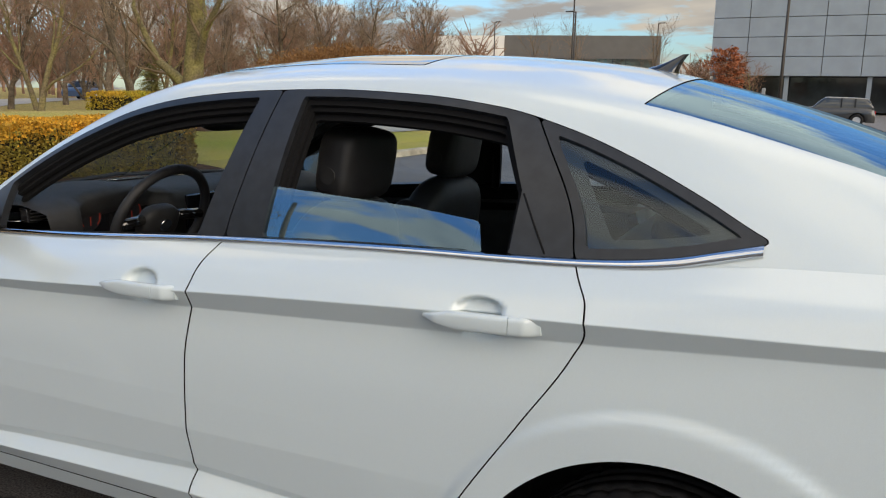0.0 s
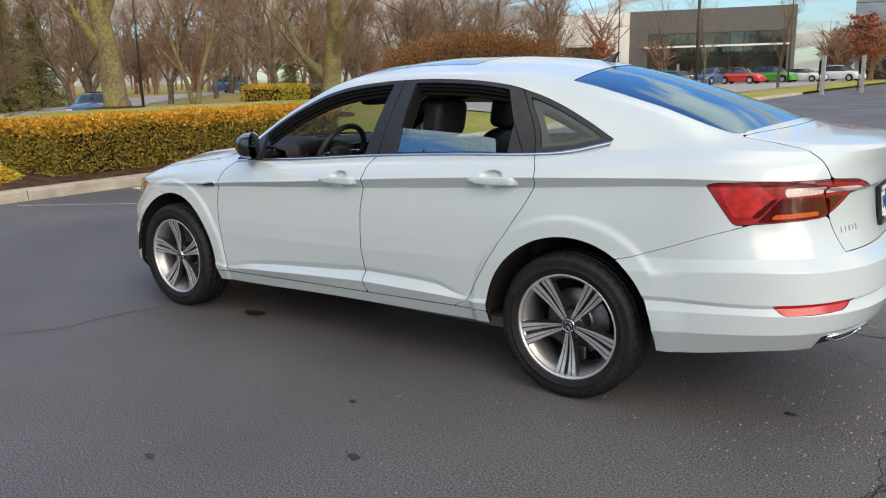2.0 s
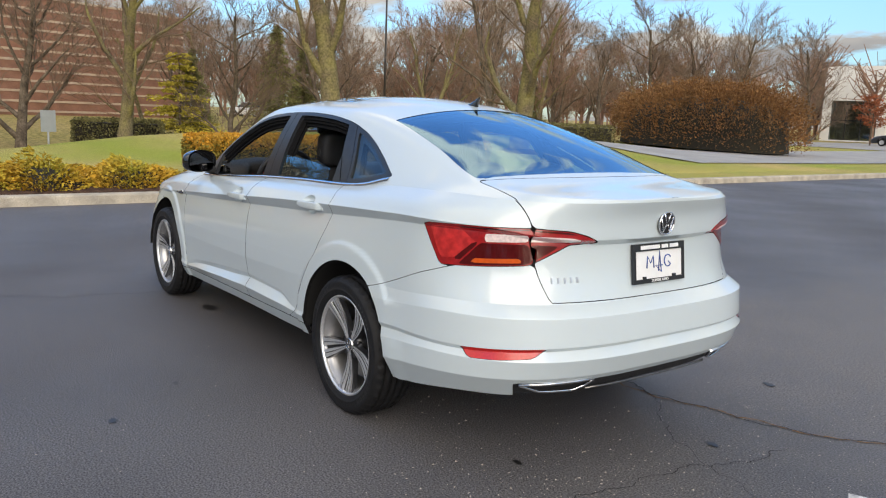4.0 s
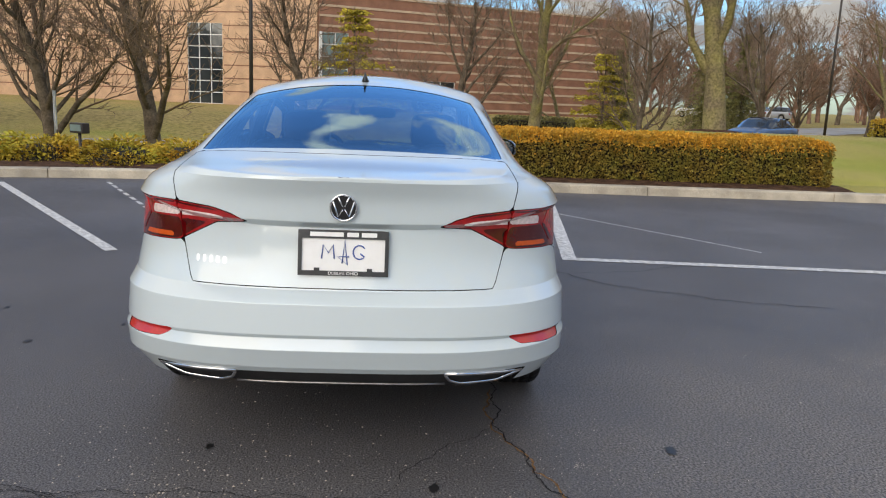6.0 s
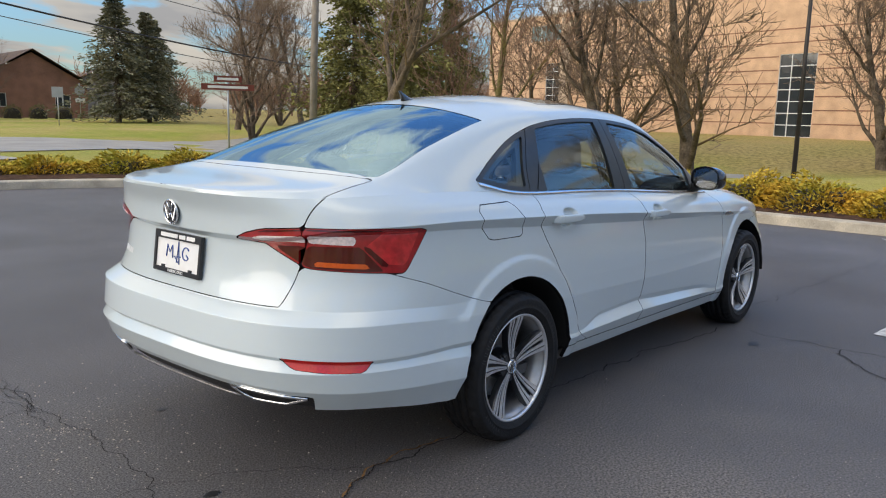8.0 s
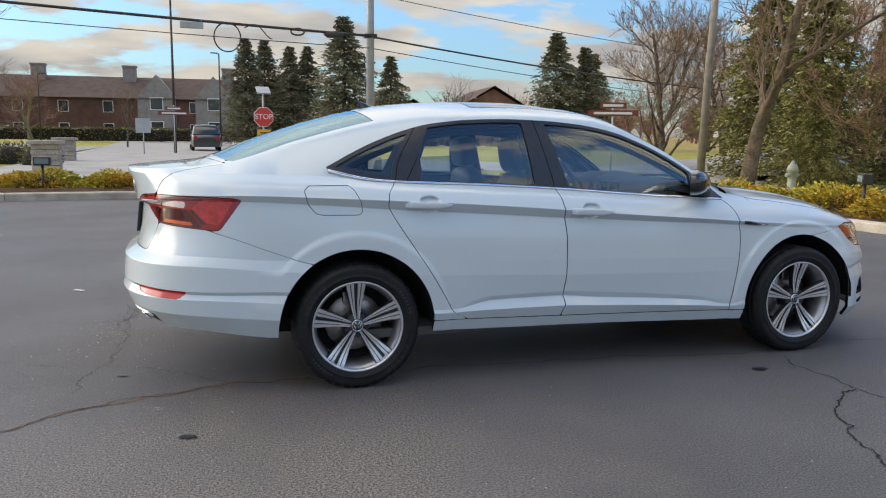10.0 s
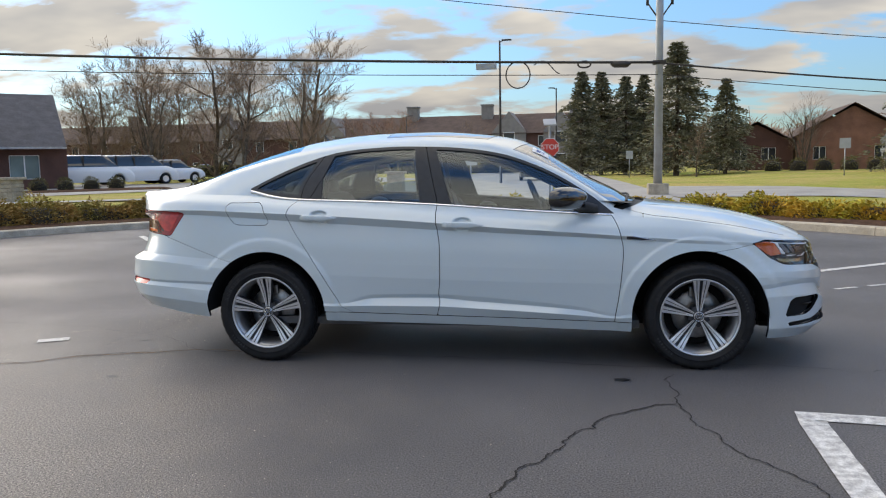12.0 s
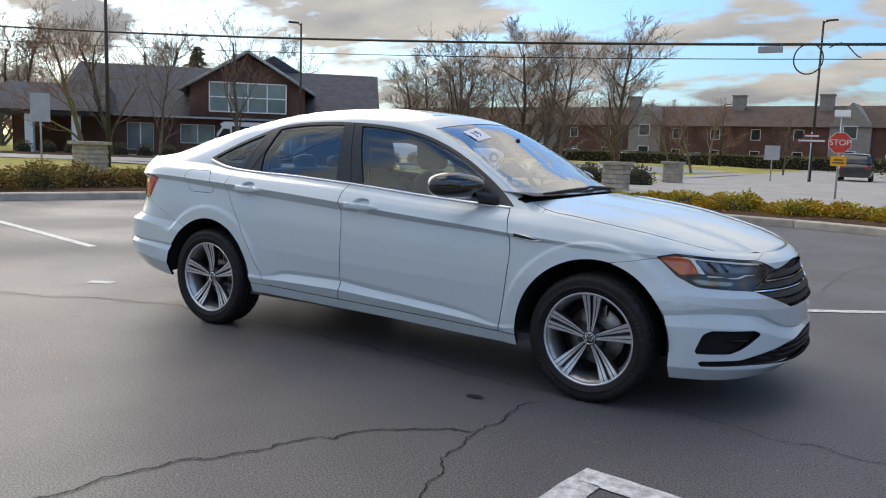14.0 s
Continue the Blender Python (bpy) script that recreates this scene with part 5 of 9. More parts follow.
def lettering(text, size, material, m, parent=None, name="lettering", depth=0.001, align="CENTER"):
    """Raised letters as a mesh."""
    cu = bpy.data.curves.new(name, "FONT")
    cu.body, cu.size, cu.extrude, cu.align_x, cu.align_y = text, size, depth, align, "CENTER"
    ob = bpy.data.objects.new(name, cu)
    scene.collection.objects.link(ob)
    me = bpy.data.meshes.new_from_object(ob.evaluated_get(bpy.context.evaluated_depsgraph_get()))
    bpy.data.objects.remove(ob)
    me.materials.clear()
    me.materials.append(material)
    o = new(name, me)
    o.parent = parent
    o.matrix_basis = m
    return o


lettering("DUBLIN, OHIO", 0.0155, WHITE_PLASTIC, pose(0, -0.0705, 0.009), pl, "frame_lettering")
BADGE = pose(-2.413, 0, 0.985, 90, 0, -90) @ pose(0, 0, 0, 3, 0, 0)
bg = part("boot_badge", Mesh().tube([(0, 0, -0.004), (0, 0, 0.004)], 0.046, 40), GLOSS_BLACK, lid, "round chrome and black badge")
bg.matrix_basis = BADGE
ring = Mesh()
ring.grid([[((0.0445 + 0.004 * math.cos(b)) * math.cos(a), (0.0445 + 0.004 * math.cos(b)) * math.sin(a), 0.005 + 0.004 * math.sin(b)) for b in np.linspace(0, 2 * math.pi, 9)[:-1]] for a in np.linspace(0, 2 * math.pi, 49)], True)
part("badge_ring", ring, CHROME, bg)
ch = Mesh()
for s in (1, -1):
    ch.tube([(s * 0.019, 0.038, 0.005), (s * 0.004, 0.005, 0.006)], 0.0036, 6).tube([(s * 0.036, 0.022, 0.005), (s * 0.019, -0.031, 0.006), (s * 0.003, -0.005, 0.006)], 0.0036, 6)
part("badge_chevrons", ch, CHROME, bg)
nb = Mesh()
for k in range(5):
    y = 0.520 - 0.0245 * k
    a, b = rear_x(y, 0.768), rear_x(y, 0.789)
    nb.add([(a - 0.003, y - 0.019, 0.768), (a - 0.003, y, 0.768), (b - 0.003, y, 0.789), (b - 0.003, y - 0.019, 0.789), (a + 0.003, y - 0.019, 0.768), (a + 0.003, y, 0.768), (b + 0.003, y, 0.789), (b + 0.003, y - 0.019, 0.789)],
           [(0, 3, 2, 1), (0, 1, 5, 4), (1, 2, 6, 5), (2, 3, 7, 6), (3, 0, 4, 7)])
part("model_bars", nb, ALLOY, lid, "five small chrome bars")

# ---- front end ----
fb = kids("front_bumper")[0]
part("grille_back", whole(LOW, f_grille + 0.004, flange=0.0, lift=-0.03), CAVITY, fb)
for z0 in (0.690, 0.647, 0.604, 0.560):
    f = np.minimum.reduce([f_grille, 0.0028 - np.abs(LZ - z0)])
    both("grille_slat", clip(LOW, f, flange=0.02, lift=-0.004, weld=True), CHROME, "slim chrome grille slat", fb)
    f = np.minimum.reduce([f_grille, 0.013 - np.abs(LZ - z0 + 0.020)])
    both("grille_slat", clip(LOW, f, flange=0.015, lift=-0.010, weld=True), PLASTIC, "black grille slat", fb)
both("vent_back", clip(LOW, f_vent + 0.006, flange=0.0, lift=-0.035), CAVITY, "", fb)
for z0 in (0.375,):
    both("vent_slat", clip(LOW, np.minimum(f_vent, 0.005 - np.abs(LZ - z0)), flange=0.02, lift=-0.014, weld=True), GLOSS_BLACK, "", fb)
part("lower_grille_back", whole(LOW, f_lowg + 0.004, flange=0.0, lift=-0.03), CAVITY, fb)
for z0 in (0.338, 0.312, 0.288):
    both("lower_grille_slat", clip(LOW, np.minimum(f_lowg, 0.004 - np.abs(LZ - z0)), flange=0.02, lift=-0.006, weld=True), PLASTIC, "", fb)
hl = {
    "lamp_bowl": (PLASTIC, f_head + 0.004, -0.050, 0.0),
    "lamp_reflector": (LAMP_GREY, np.minimum(f_head - 0.010, sd_poly(FF, LZ, deg((48, 0.735), (36.5, 0.722), (33, 0.695), (44, 0.690), (49, 0.692)))), -0.040, 0.02),
    "lamp_module": (LAMP_GREY, np.minimum(f_head - 0.010, sd_poly(FF, LZ, deg((61, 0.745), (58.5, 0.748), (54.5, 0.690), (56.5, 0.685)))), -0.018, 0.03),
    "lamp_fin": (LAMP_GREY, np.minimum(f_head - 0.010, sd_poly(FF, LZ, deg((56.5, 0.742), (54, 0.744), (50.5, 0.690), (52.5, 0.688)))), -0.020, 0.03),
    "lamp_rib": (LAMP_GREY, np.minimum(f_head - 0.010, sd_poly(FF, LZ, deg((52, 0.738), (49.8, 0.740), (47.5, 0.692), (49, 0.690)))), -0.022, 0.03),
    "light_bar": (WHITE_PLASTIC, np.minimum(f_head - 0.004, np.maximum(sd_poly(FF, LZ, deg((63.2, 0.757), (62, 0.757), (58, 0.682), (59.8, 0.682))), sd_poly(FF, LZ, deg((66, 0.762), (60, 0.754), (36, 0.730), (36, 0.724), (60, 0.748), (66, 0.757))))), -0.010, 0.006),
    "lower_light_bar": (WHITE_PLASTIC, np.minimum(f_head - 0.006, sd_poly(FF, LZ, deg((58, 0.678), (46.5, 0.668), (44, 0.681), (32, 0.683), (32, 0.678), (43.5, 0.676), (46, 0.662), (58, 0.672)))), -0.010, 0.006),
    "turn_lamp": (LAMP_YELLOW, np.minimum(f_head - 0.008, sd_poly(FF, LZ, deg((63, 0.662), (48, 0.648), (49, 0.632), (60, 0.638)))), -0.018, 0.01),
    "side_marker": (AMBER_LENS, np.minimum(f_head - 0.006, sd_poly(FF, LZ, deg((73, 0.752), (67.5, 0.764), (63.6, 0.755), (60.2, 0.684), (66, 0.678)))), -0.010, 0.006),
    "headlamp_lens": (GLASS_CLEAR, f_head - 0.001, 0.0, 0.004),
}
fenders = kids("front_fender")
for nm, (mt, f, up, fl) in hl.items():
    m = clip(LOW, np.where(front_end, f, -1), flange=fl, lift=up)
    for q in (0, 1):
        part(nm, m if q == 0 else m.mirrored(), mt, fenders[q], "clear wraparound headlamp lens" if nm == "headlamp_lens" else "")

# shark-fin aerial, wipers, washer marks
fin = Mesh()
rows = []
for t in np.linspace(0, 1, 9):
    w, h0 = 0.026 * (1 - t) ** 1.5 + 0.003, 0.043 * t
    x0, x1 = -1.045 - 0.128 * t ** 0.62, -1.165 - 0.024 * t ** 2
    rows.append([(x0 + (x1 - x0) * (0.5 - 0.5 * math.cos(a)), w * math.sin(a) * 0.8, float(top_z(-1.1)) - 0.004 + h0 - 0.012 * (1 - t) * (a / math.pi if a < math.pi else 2 - a / math.pi)) for a in np.linspace(0, 2 * math.pi, 21)[:-1]])
fin.grid(rows, True)
fin.add(rows[-1], [tuple(range(20))])
part("roof_aerial", fin, GLOSS_BLACK, car, "black shark-fin aerial", True)
for y0, y1, x0, x1 in ((0.50, -0.08, 0.945, 0.985), (-0.06, -0.56, 0.985, 0.935)):
    pts = [(x0 + (x1 - x0) * t, y0 + (y1 - y0) * t) for t in np.linspace(0, 1, 8)]
    part("wiper", Mesh().tube([(x, y, float(np.interp(abs(y), (0, 0.6), (top_z(x), rail_z(x) + 0.03))) + 0.012) for x, y in pts], 0.008, 6), PLASTIC, car, "black wiper arm")

# price sticker on the screen, passenger side
sx, sy = 0.345, -0.36
st = Mesh()
rows = []
for a in np.linspace(0, 1, 8):
    row = []
    for b in np.linspace(0, 1, 8):
        x, y = sx + 0.105 * a + 0.0, sy + 0.16 * (0.5 - b)
        k = int(np.argmin(np.abs(UP[0, :, 0] - x)))
        row.append((x, y, float(np.interp(-abs(y), -UP[:, k, 1], UP[:, k, 2])) + 0.002))
    rows.append(row)
st.grid(rows)
sticker = part("screen_sticker", st, WHITE_PLASTIC, car, "white and blue year sticker")
p0, p1 = Vector(rows[0][4]), Vector(rows[7][4])
down, across = (p1 - p0).normalized(), (Vector(rows[4][0]) - Vector(rows[4][7])).normalized()
nrm = down.cross(across).normalized()
nrm = nrm if nrm.z > 0 else -nrm
upv = -down
rgt = upv.cross(nrm).normalized()
mm = Matrix((rgt, nrm.cross(rgt), nrm)).transposed().to_4x4()
mm.translation = (p0 + p1) / 2 + nrm * 0.004
lettering("19", 0.085, BLUE_INK, mm, sticker, "sticker_digits")

# dark inner shell added behind the shut lines, near-black to colour in their shade
shell = np.minimum.reduce([f_arch - 0.004, -f_tail + 0.01, -f_head + 0.0, -f_grille, -f_vent, -f_lowg, -f_diff, np.where((LX < 1.75) & (LX > -2.3), 1, -1), LZ - 0.27, *[np.hypot((LX - hx) / 0.09, (LZ - hz) / 0.075) - 1 for hx, hz in BOWLS]])
both("inner_shell", clip(LOW, shell, flange=0.0, lift=-0.0165), CAVITY)

# ---- liners, floor and interior ----
for hx in HUBS:
    for s in (1, -1):
        rows = []
        for a in np.linspace(0.0, math.pi, 30):
            c, sn = math.cos(a), math.sin(a)
            rows.append([(hx + (ARCH_R + 0.006) * c, s * y, max(0.20, HUB_Z + (ARCH_R + 0.006) * sn)) for y in (0.48, 0.80)] + [(hx + (ARCH_R + 0.002) * c, s * (side_y(min(max(hx + ARCH_R * c, -1.71), 1.47), max(0.22, HUB_Z + ARCH_R * sn)) - 0.012), max(0.20, HUB_Z + (ARCH_R + 0.002) * sn))])
        m = Mesh().grid(rows)
        m.add([(hx + (ARCH_R + 0.006) * math.cos(a), s * 0.48, HUB_Z + (ARCH_R + 0.006) * math.sin(a)) for a in np.linspace(0, math.pi, 24)], [tuple(range(24))])
        part("wheel_arch_liner", m, CAVITY, car)
pan = Mesh().box(-0.93, 0.93, -0.62, 0.62, 0.21, 0.245).box(-1.76, -0.93, -0.47, 0.47, 0.22, 0.30).box(0.93, 1.76, -0.47, 0.47, 0.20, 0.28)
pan.box(-2.30, -1.76, -0.48, 0.48, 0.36, 0.40).box(1.76, 1.98, -0.50, 0.50, 0.20, 0.23)
part("underbody", pan, CAVITY, car)
inner = np.minimum.reduce([LX + 1.5, 0.98 - LX, LZ - 0.30])
im = clip(LOW, np.minimum.reduce([inner, f_arch - 0.03, *[np.hypot((LX - hx) / 0.11, (LZ - hz) / 0.10) - 1 for hx, hz in BOWLS]]), flange=0.0, lift=-0.080)
both("door_lining", im, PLASTIC, "dark door lining")
hd = np.minimum.reduce([-f_dlo, -f_screen, -f_back, UX + 2.0, 0.62 - UX, UZ - 1.05])
part("headliner", whole(UP, hd, flange=0.0, lift=-0.035), CLOTH, car, "grey cloth headliner")
shelf = Mesh().box(-2.0, -1.30, -0.60, 0.60, 1.02, 1.05, 0.008)
part("parcel_shelf", shelf, PLASTIC, car)
part("shelf_lamp", Mesh().box(-1.83, -1.77, -0.16, 0.16, 1.05, 1.075, 0.006), mat("shelf_lamp_pale", (0.5, 0.55, 0.52), rough=0.3, var=0.1), car)
part("cabin_floor", Mesh().box(-1.30, 1.0, -0.78, 0.78, 0.235, 0.28), CLOTH, car)


def soft_block(cx, cy, cz, sx, sy, sz, tilt=0.0, power=4.0, n=18):
    """A rounded, cushion-like block, tilted back about y (degrees)."""
    m = Mesh()
    rows = []
    for u in np.linspace(-math.pi / 2, math.pi / 2, n):
        row = []
        for v in np.linspace(-math.pi, math.pi, 2 * n + 1)[:-1]:
            e = 2 / power
            g = lambda w: math.copysign(abs(w) ** e, w)
            row.append(Vector((sx * g(math.cos(u)) * g(math.cos(v)), sy * g(math.cos(u)) * g(math.sin(v)), sz * g(math.sin(u)))))
        rows.append(row)
    R = Matrix.Rotation(radians(tilt), 3, "Y")
    return m.grid([[R @ p + Vector((cx, cy, cz)) for p in r] for r in rows], True)


for cy, dx in ((0.37, -0.06), (-0.37, 0.0)):
    seat = part("front_seat", soft_block(0.05 + dx, cy, 0.46, 0.27, 0.25, 0.10, -8), LEATHER, car, "black leather front seat")
    part("seat_back", soft_block(-0.24 + dx, cy, 0.76, 0.085, 0.245, 0.315, -14, 3.4), LEATHER, seat)
    for s in (1, -1):
        part("bolster", soft_block(-0.20 + dx, cy + s * 0.20, 0.74, 0.085, 0.05, 0.26, -14, 3), LEATHER, seat)
    part("headrest", soft_block(-0.325 + dx, cy, 1.165, 0.060, 0.135, 0.098, -10, 4.6), LEATHER, seat)
    for s in (1, -1):
        part("headrest_post", Mesh().tube([(-0.31 + dx, cy + s * 0.06, 1.0), (-0.335 + dx, cy + s * 0.06, 1.12)], 0.006, 8), CHROME, seat)
    part("headrest_button", Mesh().tube([(-0.32 + dx, cy + 0.130, 1.14), (-0.32 + dx, cy + 0.139, 1.14)], 0.022, 16), PLASTIC, seat)
bench = part("rear_bench", soft_block(-0.72, 0, 0.45, 0.27, 0.64, 0.10, -6, 5), LEATHER, car, "black rear bench seat")
part("bench_back", soft_block(-1.10, 0, 0.76, 0.09, 0.63, 0.30, -22, 5), LEATHER, bench)
for cy in (0.40, 0.0, -0.40):
    part("headrest", soft_block(-1.27, cy, 1.085, 0.05, 0.125 if cy else 0.10, 0.058, -18, 3.2), LEATHER, bench)
dash = Mesh()
prof = [(1.0, 0.99), (0.80, 1.008), (0.62, 1.005), (0.52, 0.985), (0.50, 0.93), (0.55, 0.86), (0.56, 0.70), (0.62, 0.50)]
dash.grid([[(x + 0.05 * math.cos(y * 2.0) - 0.05 + (0.115 if 0.85 < z < 0.94 else 0.03 if 0.95 < z < 0.99 else 0) * float(smooth(0.20, 0.16, abs(y - 0.385))), y, z + (0.030 * math.exp(-((y - 0.37) / 0.2) ** 2) if 0.5 < x < 0.9 and z > 0.96 else 0)) for x, z in prof] for y in np.linspace(-0.70, 0.70, 60)])
dsh = part("dashboard", dash, PLASTIC, car, "dark moulded dashboard")
part("instrument_panel", Mesh().box(0.588, 0.598, 0.215, 0.555, 0.885, 1.0), GLOSS_BLACK, dsh)
GAUGE_RED = mat("gauge_red", (0.30, 0.035, 0.02), rough=0.3, emit=0.10)
for y in (0.300, 0.468):
    g = part("gauge", Mesh().tube([(0.586, y, 0.944), (0.582, y, 0.944)], 0.046, 28), BLACK_TRIM, dsh, "red-lit round gauge")
    ringm = Mesh().grid([[(0.580, y + rr * math.sin(a), 0.944 + rr * math.cos(a)) for rr in (0.036, 0.040)] for a in np.linspace(-2.4, 2.4, 30)])
    part("gauge_scale", ringm, GAUGE_RED, g)
    part("gauge_needle", Mesh().box(0.5785, 0.5800, y - 0.0012, y + 0.0012, 0.915, 0.944), GAUGE_RED, g)
vent = part("side_vent", Mesh().box(0.56, 0.60, 0.60, 0.70, 0.955, 1.0, 0.006), GLOSS_BLACK, dsh)
for k in range(4):
    part("vent_slat", Mesh().box(0.553, 0.562, 0.606, 0.694, 0.963 + 0.010 * k, 0.966 + 0.010 * k), PLASTIC, vent)
part("centre_screen", Mesh().box(0.50, 0.512, -0.14, 0.12, 0.86, 0.985, 0.004), GLOSS_BLACK, dsh)
part("console", Mesh().box(-0.35, 0.55, -0.11, 0.11, 0.28, 0.60, 0.02), PLASTIC, car)
sw = Mesh()
R = Matrix.Rotation(radians(-24), 3, "Y")
cs = Vector((0.365, 0.37, 0.942))
ringp = [cs + R @ Vector((0, 0.182 * math.sin(a), 0.182 * math.cos(a))) for a in np.linspace(0, 2 * math.pi, 41)]
sw.tube(ringp, 0.0165, 10, cap=False)
wheel = part("steering_wheel", sw, LEATHER, car, "black leather steering wheel")
part("wheel_hub", soft_block(cs.x + 0.02, cs.y, cs.z - 0.01, 0.035, 0.075, 0.06, -24, 3), PLASTIC, wheel)
spk = Mesh()
for a in (-math.pi / 2, math.pi / 2, math.pi):
    spk.tube([cs + R @ Vector((0.015, 0.06 * math.sin(a), 0.06 * math.cos(a))), cs + R @ Vector((0, 0.17 * math.sin(a), 0.17 * math.cos(a)))], 0.018, 8)
part("wheel_spokes", spk, GLOSS_BLACK, wheel)
part("mirror_badge", Mesh().tube([cs + R @ Vector((-0.016, 0, -0.01)), cs + R @ Vector((-0.024, 0, -0.01))], 0.022, 20), CHROME, wheel)
rv = part("cabin_mirror", soft_block(0.415, -0.01, 1.25, 0.022, 0.125, 0.036, -8, 4), PLASTIC, car, "black rear-view mirror")
part("mirror_stem", Mesh().tube([(0.43, -0.01, 1.27), (0.50, -0.01, 1.285)], 0.012, 8), PLASTIC, rv)


# ---- wheels ----
def wheel_meshes():
    """Tyre, rim and fittings about the hub, outer face towards +y."""
    tyre = Mesh()
    half = 0.1025
    prof = [(0.222, -0.085), (0.240, -0.098), (0.275, -0.1035), (0.300, -0.100), (0.314, -0.086)]
    for y in (-0.062, -0.050, -0.022, -0.010, 0.010, 0.022, 0.050, 0.062):
        prof.append((0.3215, y))
    grooved = []
    for k, (r, y) in enumerate(prof):
        grooved.append((r, y))
    g = []
    for y, w in ((-0.056, 0.006), (-0.016, 0.006), (0.016, 0.006), (0.056, 0.006)):
        g += [(0.3215, y - w), (0.3135, y - w + 0.001), (0.3135, y + w - 0.001), (0.3215, y + w)]
    prof = [(0.222, -0.085), (0.240, -0.098), (0.275, -0.1035), (0.300, -0.100), (0.313, -0.088), (0.319, -0.074)] + g + [(0.319, 0.074), (0.313, 0.088), (0.3045, 0.0975), (0.300, 0.1000), (0.299, 0.1022), (0.290, 0.1035),
            (0.275, 0.1040), (0.262, 0.1030), (0.2605, 0.1045), (0.257, 0.1045), (0.2555, 0.1028), (0.243, 0.1000), (0.236, 0.0955), (0.230, 0.0900), (0.226, 0.0840)]
    n = 160
    rows = []
    for r, y in prof:
        ring = []
        for q in range(n):
            a = 2 * math.pi * q / n
            rr = r
            if 0.3125 < r < 0.3205 and abs(y) > 0.07 and q % 4 == 0:
                rr -= 0.006
            if r > 0.321 and q % 4 == 0 and abs(y) > 0.03:
                rr -= 0.006
            ring.append((rr * math.cos(a), y, rr * math.sin(a)))
        rows.append(ring)
    tyre.grid(rows, True)
    letters = Mesh()
    for start, count, size in ((0.35, 6, 0.022), (2.35, 9, 0.012), (3.6, 6, 0.022), (5.3, 7, 0.012)):
        for q in range(count):
            a0 = start + q * (size + 0.008) / 0.272
            a1 = a0 + size * 0.62 / 0.272
            for b0, b1 in ((a0, a0 + 0.010), (a1 - 0.010, a1)):
                letters.grid([[(rr * math.cos(b), 0.1046, rr * math.sin(b)) for b in (b0, b1)] for rr in (0.272 - size / 2, 0.272 + size / 2)], smooth_shade=False)
    barrel = Mesh().lathe([(0.228, 0.092), (0.231, 0.088), (0.229, 0.080), (0.216, 0.066), (0.206, 0.055), (0.200, 0.02), (0.196, -0.085), (0.226, -0.092)], 96)
    lip = Mesh().lathe([(0.2195, 0.0790), (0.2195, 0.0835), (0.2225, 0.0905), (0.2285, 0.0945), (0.2320, 0.0920), (0.2320, 0.086)], 120)
    face, dark = Mesh(), Mesh()
    for k in range(1):
        base = math.pi / 2
        c, s = math.cos(base), math.sin(base)

        def put(r, w, y):
            return (r * c - w * s, y, r * s + w * c)
        for sgn in (1, -1):
            rs = np.linspace(0.034, 0.2245, 10)
            top, left, right, deep = [], [], [], []
            A, B, C, G = [], [], [], []
            for r in rs:
                t = (r - 0.034) / 0.19
                w0, w1 = 0.003 + 0.006 * t, 0.015 + 0.043 * t
                y = 0.060 - 0.010 * math.sin(math.pi * min(1, t * 1.1)) + 0.026 * t
                wm = w1 - (w1 - w0) * 0.14
                wg = w0 + (wm - w0) * 0.48
                A.append([put(r, sgn * w0, y - 0.006), put(r, sgn * (w0 + 0.0015), y - 0.0005), put(r, sgn * (wg - 0.0008 - 0.0018 * t), y)])
                G.append([put(r, sgn * (wg - 0.0008 - 0.0018 * t), y - 0.0002), put(r, sgn * wg, y - 0.008), put(r, sgn * (wg + 0.0008 + 0.0018 * t), y - 0.0002)])
                C.append([put(r, sgn * (wg + 0.0008 + 0.0018 * t), y), put(r, sgn * wm, y)])
                B.append([put(r, sgn * wm, y - 0.0003), put(r, sgn * (w1 - 0.002), y - 0.007), put(r, sgn * w1, y - 0.030), put(r, sgn * w0, y - 0.034), put(r, sgn * w0, y - 0.006)])
            face.grid(A, smooth_shade=False).grid(C, smooth_shade=False)
            dark.grid(B, smooth_shade=False).grid(G, smooth_shade=False)
        # the web between the twin blades
        W = []
        for r in np.linspace(0.034, 0.222, 8):
            t = (r - 0.034) / 0.19
            w0 = 0.0045 + 0.005 * t
            y = 0.060 - 0.010 * math.sin(math.pi * min(1, t * 1.1)) + 0.026 * t - 0.018
            W.append([put(r, -w0, y), put(r, w0, y)])
        dark.grid(W, smooth_shade=False)
    hub = Mesh().lathe([(0.0, 0.054), (0.050, 0.054), (0.062, 0.046), (0.068, 0.02), (0.068, -0.02)], 40)
    nuts = Mesh()
    for k in range(5):
        a = -math.pi / 2 + 2 * math.pi * k / 5
        if k == 0:
            nuts.tube([(0.056 * math.cos(a), 0.030, 0.056 * math.sin(a)), (0.056 * math.cos(a), 0.057, 0.056 * math.sin(a))], 0.0105, 6)
    cap = Mesh().lathe([(0.0, 0.066), (0.026, 0.065), (0.029, 0.060), (0.031, 0.054)], 32)
    capring = Mesh().lathe([(0.0255, 0.0645), (0.0275, 0.0672), (0.0300, 0.0655), (0.0315, 0.058)], 32)
    marks = Mesh()
    for s in (1, -1):
        marks.tube([(s * 0.012, 0.0665, 0.020), (s * 0.002, 0.0670, 0.002)], 0.0016, 5).tube([(s * 0.020, 0.0660, 0.012), (s * 0.010, 0.0665, -0.016), (s * 0.001, 0.0670, -0.003)], 0.0016, 5)
